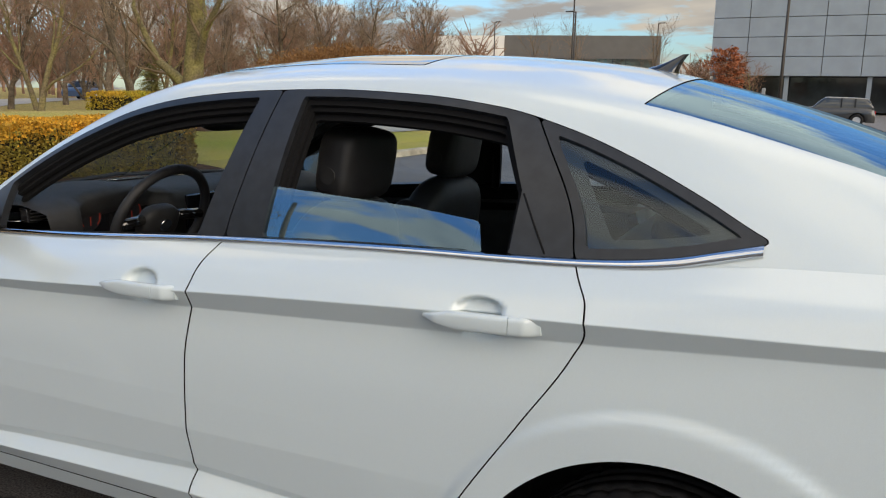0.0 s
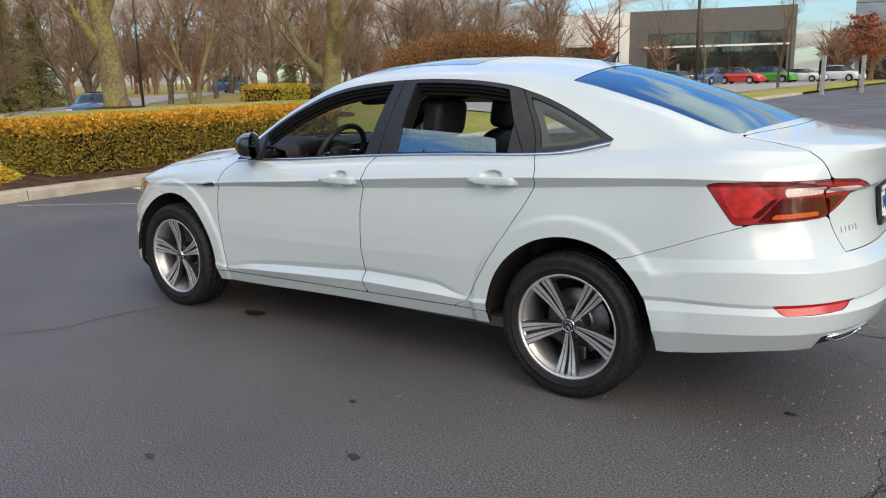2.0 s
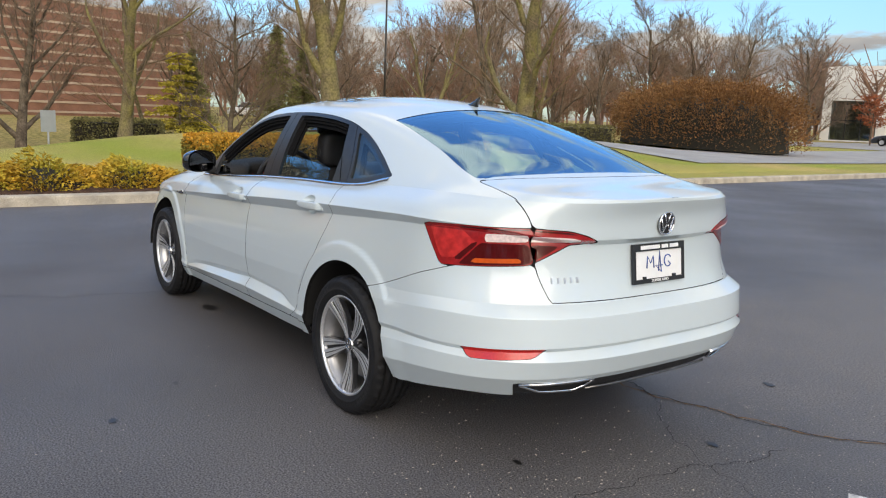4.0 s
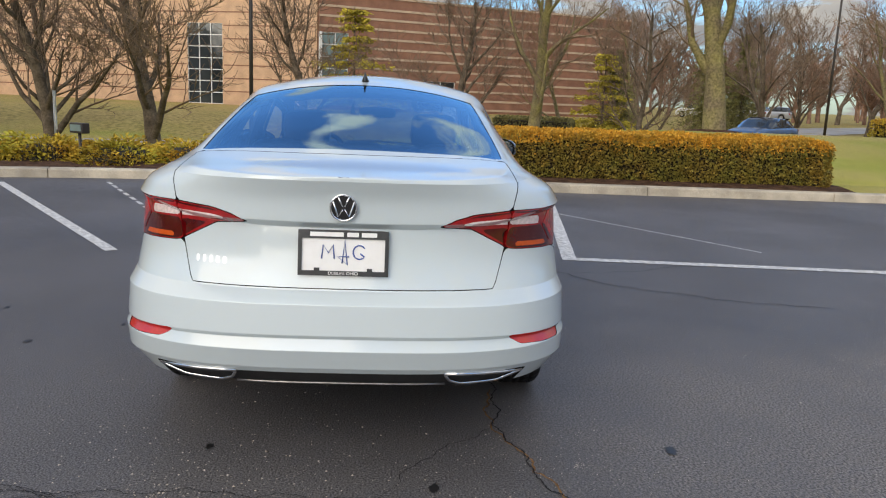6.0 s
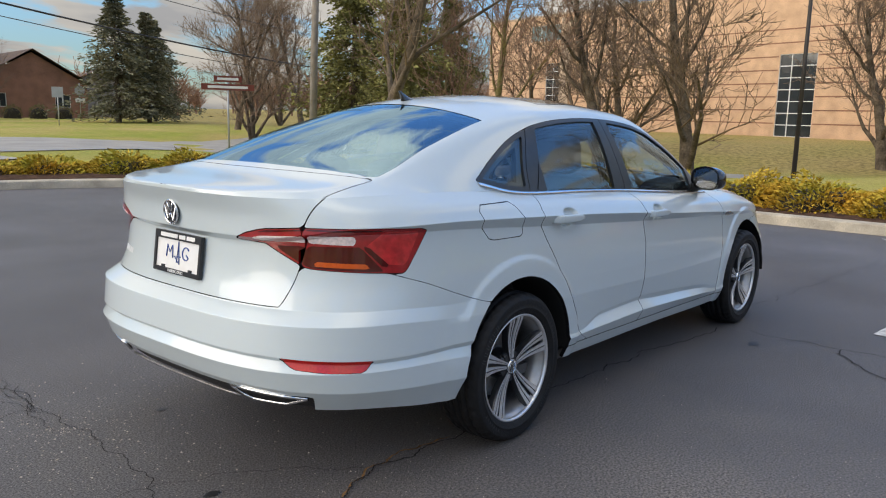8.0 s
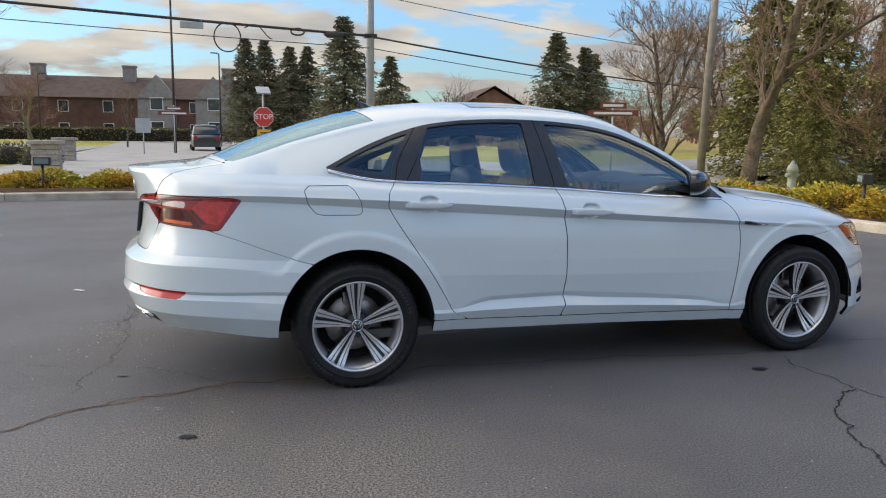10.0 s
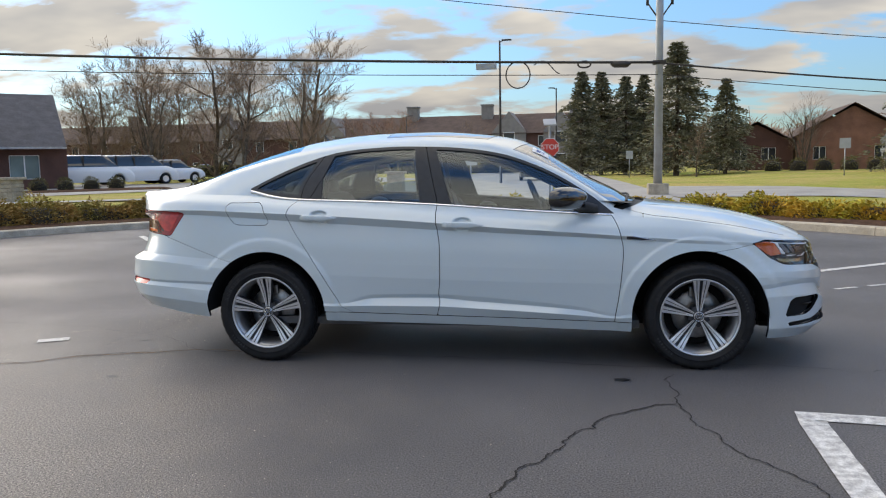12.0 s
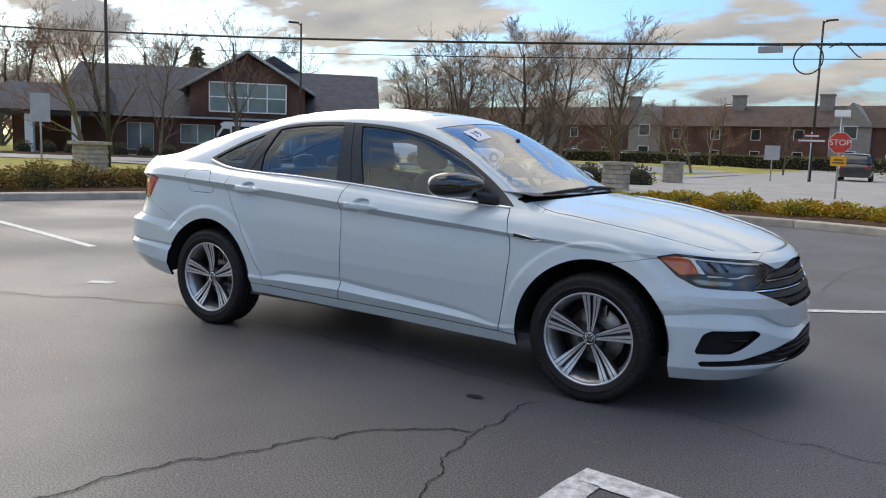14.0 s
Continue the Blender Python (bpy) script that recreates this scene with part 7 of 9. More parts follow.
def hedge(x, y, lx, ly, h, n, seed, label, turn=0, mats=(None, None), leaf=0.055):
    z = float(terrain(np.array(x), np.array(y)))
    ob = thing("hedge", label, "hedge", at=(x, y, z), turn=turn)
    s, t = leafy_box(-lx / 2, lx / 2, -ly / 2, ly / 2, 0.02, h, n, seed, leaf)
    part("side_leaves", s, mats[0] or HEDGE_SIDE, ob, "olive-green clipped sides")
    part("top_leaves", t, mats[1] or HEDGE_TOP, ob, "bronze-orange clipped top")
    # plain box whose dark colour stands in for shade between the leaves
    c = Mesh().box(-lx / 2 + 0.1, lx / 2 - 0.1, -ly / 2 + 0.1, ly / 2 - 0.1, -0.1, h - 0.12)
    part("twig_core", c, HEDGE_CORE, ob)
    return ob


hedge(8.35, -4.5, 1.55, 5.5, 0.76, 72000, 1, "clipped yew hedge with bronze-orange top behind the kerb", 0, leaf=0.045)
hedge(19.0, -16.2, 1.5, 2.4, 0.55, 5000, 2, "low rounded yellow-green shrubs on the lawn", 20, (JUNI, JUNI), 0.07)
hedge(21.4, -22.6, 1.7, 5.2, 0.85, 9000, 8, "dark green clipped hedge on the lawn", 0, (BUSH, BUSH), 0.07)
hedge(32.2, -6.3, 2.0, 3.6, 1.3, 6000, 7, "dark mounded shrub before the brick wall", -15, (BUSH, BUSH), 0.12)
# tall brown beech hedge
def mound(name, label, x, y, rx, ry, h, n, seed, leaf, material, core=True, flat=0.0, turn=0.0, category="shrub", group=""):
    rnd = random.Random(seed)
    z = float(terrain(np.array(float(x)), np.array(float(y))))
    ob = thing(name, label, category, group, at=(x, y, z), turn=turn)
    pts, dirs = [], []
    for k in range(n):
        a, u = rnd.uniform(0, 6.283), rnd.random() ** 0.6
        s = math.sin(u * math.pi / 2)
        c = math.cos(u * math.pi / 2) ** (1 - flat)
        lump = 1 + 0.16 * noise.noise(Vector((math.cos(a) * rx * s * 1.4 + seed, math.sin(a) * ry * s * 1.4, c * 2)))
        q = rnd.uniform(0.82, 1.02) * lump
        pts.append(Vector((math.cos(a) * rx * s * q, math.sin(a) * ry * s * q, max(0.0, h * c * q))))
        dirs.append(Vector((math.cos(a) * s, math.sin(a) * s, c * 1.2)) + Vector((rnd.gauss(0, 0.5), rnd.gauss(0, 0.5), rnd.gauss(0, 0.4))))
    m = Mesh()
    sprays(m, pts, dirs, leaf, leaf * 0.5, rnd)
    part("leaves", m, material, ob)
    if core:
        # dark dome that paints the shade inside the mound
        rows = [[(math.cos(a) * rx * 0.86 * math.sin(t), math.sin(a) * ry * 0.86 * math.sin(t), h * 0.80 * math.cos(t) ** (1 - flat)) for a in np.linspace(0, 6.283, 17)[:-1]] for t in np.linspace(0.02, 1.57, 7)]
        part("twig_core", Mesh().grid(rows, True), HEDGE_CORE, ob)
    return ob


mound("beech_hedge", "tall rounded beech hedge with brown winter leaves", 22.9, -34.0, 9.4, 2.8, 3.5, 42000, 3, 0.125, BEECH, flat=0.55, turn=-25, category="hedge")


# low junipers in the kerb-side beds
def juniper(x, y, rx, ry, h, seed, material, n=2600):
    rnd = random.Random(seed)
    z = float(terrain(np.array(float(x)), np.array(float(y))))
    ob = thing("juniper", "low spreading juniper with yellow-green and bronze sprays", "shrub", "kerb-side junipers", at=(x, y, z), turn=rnd.uniform(0, 360))
    pts, dirs = [], []
    for k in range(n):
        a, u = rnd.uniform(0, 6.283), math.sqrt(rnd.random())
        px, py = math.cos(a) * rx * u, math.sin(a) * ry * u
        top = h * (1 - u ** 3) * (0.75 + 0.5 * noise.noise(Vector((px * 2.2 + seed, py * 2.2, 0))))
        pts.append(Vector((px, py, max(0.02, top * rnd.uniform(0.45, 1.0)))))
        dirs.append(Vector((math.cos(a) * (0.6 + u), math.sin(a) * (0.6 + u), 0.30)) + Vector((rnd.gauss(0, 0.45), rnd.gauss(0, 0.45), rnd.gauss(0.1, 0.35))))
    m = Mesh()
    sprays(m, pts, dirs, 0.085, 0.036, rnd)
    part("sprays", m, material, ob)
    # low dark dome, the shade beneath the sprays put in as colour
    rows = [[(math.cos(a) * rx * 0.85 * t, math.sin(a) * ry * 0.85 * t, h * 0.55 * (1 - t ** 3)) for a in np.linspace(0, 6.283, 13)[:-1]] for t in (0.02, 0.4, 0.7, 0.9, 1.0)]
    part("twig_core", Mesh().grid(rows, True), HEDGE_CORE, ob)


def bed(points, seed, spacing, offset, rx, h, material, rows=2, n=4200):
    rnd = random.Random(seed)
    P = along(points, spacing)
    for k, p in enumerate(P):
        t = P[min(k + 1, len(P) - 1)] - P[max(k - 1, 0)]
        t = t / np.linalg.norm(t)
        nv = np.array([t[1], -t[0]])
        if lot_distance(np.array(p[0] + nv[0] * 0.5), np.array(p[1] + nv[1] * 0.5)) < 0:
            nv = -nv
        for r in range(rows):
            q = p + nv * (offset + r * rx * 1.15 + rnd.uniform(-0.12, 0.12)) + t * (rnd.uniform(-0.2, 0.2) + r * spacing / 2)
            juniper(q[0], q[1], rx * rnd.uniform(0.85, 1.2), rx * rnd.uniform(0.8, 1.1), h * rnd.uniform(0.8, 1.15), seed * 100 + k * 5 + r, material, n)


bed([(6.9, -1.0), (6.9, 2.2), (6.85, 4.2), (6.2, 6.6), (4.7, 8.8), (2.6, 10.4)], 3, 0.95, 0.50, 0.94, 0.46, JUNI)
bed([(2.6, 10.4), (0.0, 11.2), (-4.5, 11.2), (-6.9, 10.8)], 4, 1.0, 0.60, 0.84, 0.38, JUNI)
bed([(-6.9, 10.8), (-8.7, 9.6), (-10.1, 7.6), (-11.1, 5.5), (-11.9, 3.2), (-12.4, 0.0)], 5, 0.95, 0.55, 0.95, 0.60, JUNI_BROWN)
# mulch under them
mul = Mesh()
rows = []
for k in range(0, len(KERB_PTS)):
    p = KERB_PTS[k]
    if p[1] < -7.6:
        continue
    t = KERB_PTS[min(k + 1, len(KERB_PTS) - 1)] - KERB_PTS[max(k - 1, 0)]
    t = t / np.linalg.norm(t)
    nv = np.array([t[1], -t[0]])
    if lot_distance(np.array(p[0] + nv[0] * 0.5), np.array(p[1] + nv[1] * 0.5)) < 0:
        nv = -nv
    rows.append([(p[0] + nv[0] * w, p[1] + nv[1] * w, 0.125 + h) for w, h in ((0.19, 0.0), (0.7, 0.05), (1.6, 0.055), (2.5, 0.03), (2.75, -0.06))])
solo("mulch_bed", mul.grid(rows), MULCH, "brown bark mulch bed behind the kerb", "mulch", kind="structure")
rows = []
for k in range(0, len(KERB_PTS), 2):
    p = KERB_PTS[k]
    if p[1] > -7.4:
        continue
    nv = (1, 0) if p[0] > 0 else (-1, 0)
    rows.append([(p[0] + nv[0] * w, p[1], 0.125 + h) for w, h in ((0.19, 0.0), (1.2, 0.012), (2.4, 0.012), (3.1, -0.2))])
    if len(rows) > 1 and nv[0] * rows[-2][0][0] < 0:
        rows_east, rows = rows[:-1], rows[-1:]
solo("lawn_edge", Mesh().grid(rows_east), GRASS, "lawn edge along the kerb", "lawn", kind="structure")
solo("lawn_edge", Mesh().grid(rows), GRASS, "lawn edge along the far kerb", "lawn", kind="structure")
# round clipped bushes before the gabled building
for k in range(18):
    mound("box_bush", "round clipped box bush on mulch", -39.75 + 0.95 * k, 20.0 + 0.842 * k, 0.46, 0.46, 0.74, 700, 60 + k, 0.07, BUSH, flat=0.45, group="clipped box bushes")
for k in range(7):
    mound("box_bush", "round clipped box bush on lawn", -14.5 + 1.2 * k, 26.0 + 0.8 * (k % 3), 0.7, 0.7, 0.8, 400, 80 + k, 0.11, BUSH, flat=0.35, group="clipped box bushes")
for k in range(5):
    mound("box_bush", "round clipped box bush by the house", 17.0 + 1.9 * k, 60.0, 0.7, 0.7, 1.0, 300, 95 + k, 0.14, BUSH, flat=0.3, group="house bushes")
# dark hedge along the townhouses
hedge(-26.0, 84.0, 58.0, 1.6, 1.2, 9000, 9, "long dark clipped hedge before townhouses", 6, (BUSH, BUSH), 0.22)
# bed under the clipped bushes
rows = []
for a in np.linspace(-3.0, 24.0, 36):
    row = []
    for w, h in ((-1.3, -0.05), (-1.1, 0.06), (0.0, 0.10), (1.4, 0.09), (2.3, 0.06), (2.5, -0.05)):
        x, y = -39.75 + 0.748 * a + 0.663 * w, 20.0 + 0.663 * a - 0.748 * w
        row.append((x, y, float(terrain(np.array(x), np.array(y))) + h))
    rows.append(row)
solo("mulch_bed", Mesh().grid(rows), MULCH, "brown mulch bed under clipped bushes", "mulch", kind="structure")
# mulch rings
for x, y, r in ((44.2, 29.4, 2.2), (30.5, 3.5, 1.2), (18.4, -9.5, 0.95), (13.3, -13.0, 0.8), (26.0, 13.2, 1.0), (14.5, 14.5, 2.6)):
    z = float(terrain(np.array(float(x)), np.array(float(y))))
    solo("mulch_ring", Mesh().lathe([(r, z - 0.1), (r * 0.85, z + 0.02), (0.3, z + 0.07), (0.02, z + 0.08)], 20, "z"), MULCH, "dark mulch ring at the tree's foot", "mulch", "mulch rings", at=(x, y, 0))


# ---- buildings ----
BRICK = mat("tan_brick", (0.55, 0.36, 0.225), rough=0.9, var=0.12, scale=1.3, bump=0.4, bump_scale=25, fine=0.18)
BRICK_RED = mat("red_brown_brick", (0.24, 0.118, 0.075), rough=0.9, var=0.15, scale=1.2, bump=0.4, bump_scale=25, fine=0.2)
BRICK_PALE = mat("pale_stone_band", (0.45, 0.34, 0.24), rough=0.9, var=0.1, scale=2)
BRICK_DARK = mat("dark_red_brick", (0.105, 0.050, 0.036), rough=0.9, var=0.2, scale=0.8, bump=0.4, bump_scale=20, fine=0.2)
SLATE = mat("grey_roof_shingles", (0.062, 0.062, 0.072), rough=0.85, var=0.2, scale=2, bump=0.5, bump_scale=12, fine=0.25)
ROOF_BROWN = mat("brown_roof_shingles", (0.085, 0.055, 0.042), rough=0.9, var=0.2, scale=1.2, bump=0.5, bump_scale=10, fine=0.2)
WHITE_WALL = mat("white_panel", (0.72, 0.70, 0.66), rough=0.6, var=0.05, scale=1)
GREY_PANEL = mat("dark_grey_panel", (0.105, 0.098, 0.092), rough=0.55, var=0.08, scale=0.8)
METAL_PANEL = mat("blue_grey_metal_panel", (0.30, 0.34, 0.39), rough=0.42, metal=0.3, var=0.06, scale=0.5)
DARK_GLASS = mat("dark_window_glass", (0.030, 0.036, 0.040), rough=0.06, coat=0.6, var=0.3, scale=0.5)
SKY_GLASS = mat("pale_window_glass", (0.16, 0.22, 0.22), rough=0.05, coat=0.8, var=0.2, scale=0.6)
FRAME_WHITE = mat("white_frame", (0.70, 0.70, 0.68), rough=0.5, var=0.05, scale=4)
STUCCO = mat("grey_stucco", (0.24, 0.22, 0.20), rough=0.9, var=0.1, scale=2)
SHOW_INT = mat("showroom_inside", (0.16, 0.14, 0.10), rough=0.8, var=0.3, scale=0.6)


def wall_frame(p0, p1):
    """A pose whose x runs along a wall and whose -y faces out (to the right of p0 to p1)."""
    d = Vector((p1[0] - p0[0], p1[1] - p0[1], 0))
    return pose(p0[0], p0[1], 0, 0, 0, math.degrees(math.atan2(d.y, d.x))), d.length


def window(parent, x0, x1, z0, z1, nx, nz, y=-0.03, glass=DARK_GLASS, frame_m=FRAME_WHITE, w=0.06):
    f = Mesh()
    for k in range(nx + 1):
        a = x0 + (x1 - x0) * k / nx
        f.box(a - w / 2, a + w / 2, y - 0.05, y + 0.04, z0, z1)
    for k in range(nz + 1):
        a = z0 + (z1 - z0) * k / nz
        f.box(x0, x1, y - 0.045, y + 0.04, a - w / 2, a + w / 2)
    win = part("window", f, frame_m, parent, "")
    for i in range(nx):
        for j in range(nz):
            a, b = x0 + (x1 - x0) * i / nx + w / 2, x0 + (x1 - x0) * (i + 1) / nx - w / 2
            c, d = z0 + (z1 - z0) * j / nz + w / 2, z0 + (z1 - z0) * (j + 1) / nz - w / 2
            part("pane", Mesh().box(a, b, y, y + 0.02, c, d), glass, win)
    return win


def pierced(x0, x1, z0, z1, holes, y0, y1):
    """A wall slab with rectangular openings through it."""
    xs = sorted({x0, x1, *[v for h in holes for v in h[:2] if x0 < v < x1]})
    zs = sorted({z0, z1, *[v for h in holes for v in h[2:] if z0 < v < z1]})
    nx, nz = len(xs), len(zs)
    vs = [(x, y, z) for y in (y0, y1) for z in zs for x in xs]
    at = lambda i, j, k: k * nx * nz + j * nx + i
    solid = lambda i, j: 0 <= i < nx - 1 and 0 <= j < nz - 1 and not any(h[0] < (xs[i] + xs[i + 1]) / 2 < h[1] and h[2] < (zs[j] + zs[j + 1]) / 2 < h[3] for h in holes)
    fs = []
    for i in range(nx - 1):
        for j in range(nz - 1):
            if not solid(i, j):
                continue
            fs += [(at(i, j, 0), at(i + 1, j, 0), at(i + 1, j + 1, 0), at(i, j + 1, 0)), (at(i, j, 1), at(i, j + 1, 1), at(i + 1, j + 1, 1), at(i + 1, j, 1))]
            for di, dj, p, q in ((-1, 0, (i, j + 1), (i, j)), (1, 0, (i + 1, j), (i + 1, j + 1)), (0, -1, (i, j), (i + 1, j)), (0, 1, (i + 1, j + 1), (i, j + 1))):
                if not solid(i + di, j + dj):
                    fs.append((at(*q, 0), at(*p, 0), at(*p, 1), at(*q, 1)))
    return Mesh().add(vs, fs)


# tan brick office: a long tan wing that ends at a corner, and a banded red-brown wing beyond it
CORNER, FAR_END = (53.1, 6.1), (66.7, 50.6)
MB, LB = wall_frame(CORNER, (CORNER[0] + 9.66, CORNER[1] - 25.1))
MT, LT = wall_frame(FAR_END, CORNER)
office = thing("brick_office", "tan and red-brown banded brick office building on a bank", "building")
office.matrix_basis = MB


def tan(ob):
    """Puts a part on the tan wing's own wall line."""
    ob.matrix_basis = MB.inverted() @ MT
    return ob


HT, HB = 11.0, 8.3
tall, upper, square = (10.1, 12.25, 0.3, 6.5), (7.6, 12.3, 8.7, 10.2), (36.0, 38.9, 0.3, 6.15)
tan(part("wall", pierced(0.6, 46.4, -0.6, HT, [tall, upper, square], 0.0, 0.4), BRICK, office, "tan brick wall"))
tan(part("side_wall", Mesh().box(0.6, 1.0, 0.4, 24, -0.6, HT), BRICK, office))
tan(part("coping", Mesh().box(0.5, 46.4, -0.06, 0.46, HT, HT + 0.2), BRICK_PALE, office))
tan(part("pilaster", Mesh().box(12.4, 13.7, -0.25, -0.004, -0.6, HT - 0.3, 0.01), BRICK_PALE, office))
for k in range(8):
    z = 1.2 + 0.95 * k
    for a, b in ((0.62, 10.0), (13.75, 46.3)) if z > 6.3 else ((0.62, 10.0), (13.75, 35.9), (39.0, 46.3)):
        tan(part("band", Mesh().box(a, b, -0.014, -0.003, z, z + 0.085), BRICK_RED, office))
tan(window(office, *tall, 2, 8, 0.08))
tan(window(office, *upper, 3, 1, 0.08, SKY_GLASS))
tan(window(office, *square, 3, 7, 0.08))
entry, low = (0.25, 2.2, 0.6, 5.7), (7.2, 10.8, 0.3, 2.6)
part("wall", pierced(0.0, LB, -0.6, HB, [entry, low], 0.0, 0.4), BRICK_RED, office, "red-brown brick wall with pale bands")
part("side_wall", Mesh().box(LB - 0.4, LB, 0.4, 22, -0.6, HB).box(0.4, LB - 0.4, 21.6, 22, -0.6, HB), BRICK_RED, office)
part("roof", Mesh().box(0.3, LB - 0.3, 0.3, 21.7, HB - 0.6, HB - 0.4), SLATE, office)
part("coping", Mesh().box(0.0, LB + 0.05, -0.06, 0.46, HB, HB + 0.15), BRICK_PALE, office)
for k in range(11):
    z = 0.45 + 0.70 * k
    for a, b in ((2.35, LB),) if 2.6 < z < 5.7 else ((2.35, 7.1), (10.9, LB)) if 0.15 < z < 2.6 else ((0.02, LB),):
        part("band", Mesh().box(a, b, -0.04, -0.004, z, z + 0.16), BRICK_PALE, office)
window(office, *entry, 2, 6, 0.08, SKY_GLASS)
window(office, *low, 3, 2, 0.08)
part("downpipe", Mesh().box(-0.02, 0.2, -0.14, -0.045, -0.4, 5.7), FRAME_WHITE, office)
part("canopy", Mesh().box(2.3, 7.0, -2.0, -0.045, 1.62, 1.92, 0.02), FRAME_WHITE, office)


# showrooms
def showroom():
    M, L = wall_frame((15.7, -91.3), (43.0, -84.0))
    ob = thing("car_showroom", "low white and dark grey showroom with glass front", "building")
    ob.matrix_basis = M @ pose(0, 0, 0.2, 0, 0, 180) @ pose(-L, 0, 0)
    h = 8.2
    part("wall", pierced(8.4, L - 2.0, 0, h, [(10.5, L - 2.8, 0.15, 5.6)], 0.0, 0.4), GREY_PANEL, ob, "dark grey panel front")
    part("wall", pierced(0, 8.4, 0, h - 0.1, [(0.9, 5.5, 0.15, 4.4)], -0.6, 0.0), WHITE_WALL, ob, "white panel front")
    part("side_wall", Mesh().box(0, 0.4, 0.02, 20, 0, h - 0.1).box(L - 2.4, L - 2.0, 0.42, 20, 0, h).box(0.4, L - 2.4, 19.6, 20, 0, h), GREY_PANEL, ob)
    part("roof", Mesh().box(0.4, L - 2.4, 0.4, 19.6, h - 0.4, h - 0.2), GREY_PANEL, ob)
    part("inside", Mesh().box(0.5, L - 2.5, 3.5, 3.7, 0.1, h - 0.5), SHOW_INT, ob)
    window(ob, 10.5, L - 2.8, 0.15, 5.6, 10, 2, 0.1, GLASS_SIDE, BLACK_TRIM, 0.09)
    window(ob, 0.9, 5.5, 0.15, 4.4, 3, 2, -0.4, GLASS_SIDE, BLACK_TRIM, 0.09)
    part("canopy", Mesh().box(10.2, L - 2.5, -0.6, -0.01, 4.0, 4.2), WHITE_WALL, ob)


showroom()


def metal_hall():
    ob = thing("metal_hall", "tall blue-grey metal-clad hall over a dark glass storey", "building", at=(14.0, -104.0, 0.2))
    h = 13.5
    xs = np.linspace(0, -34, 9)
    for i in range(8):
        for j in range(4):
            part("panel", Mesh().box(xs[i + 1] + 0.04, xs[i] - 0.04, -0.001, 0.35, 4.2 + (h - 4.2) * j / 4 + 0.04, 4.2 + (h - 4.2) * (j + 1) / 4 - 0.04), METAL_PANEL, ob)
    part("backing", Mesh().box(-34, 0, -30, -0.05, 4.2, h - 0.02), GREY_PANEL, ob)
    part("glass_storey", Mesh().box(-34, -0.5, -28, -2.5, 0, 4.2), DARK_GLASS, ob, "recessed dark glass ground storey")
    for x in (-0.6, -9, -18, -27):
        part("column", Mesh().box(x - 0.25, x + 0.25, -0.7, -0.2, 0, 4.2), METAL_PANEL, ob)


metal_hall()


# gabled restaurant across the street
TRIM_GREY = mat("weathered_trim", (0.36, 0.35, 0.34), rough=0.7, var=0.25, scale=4)


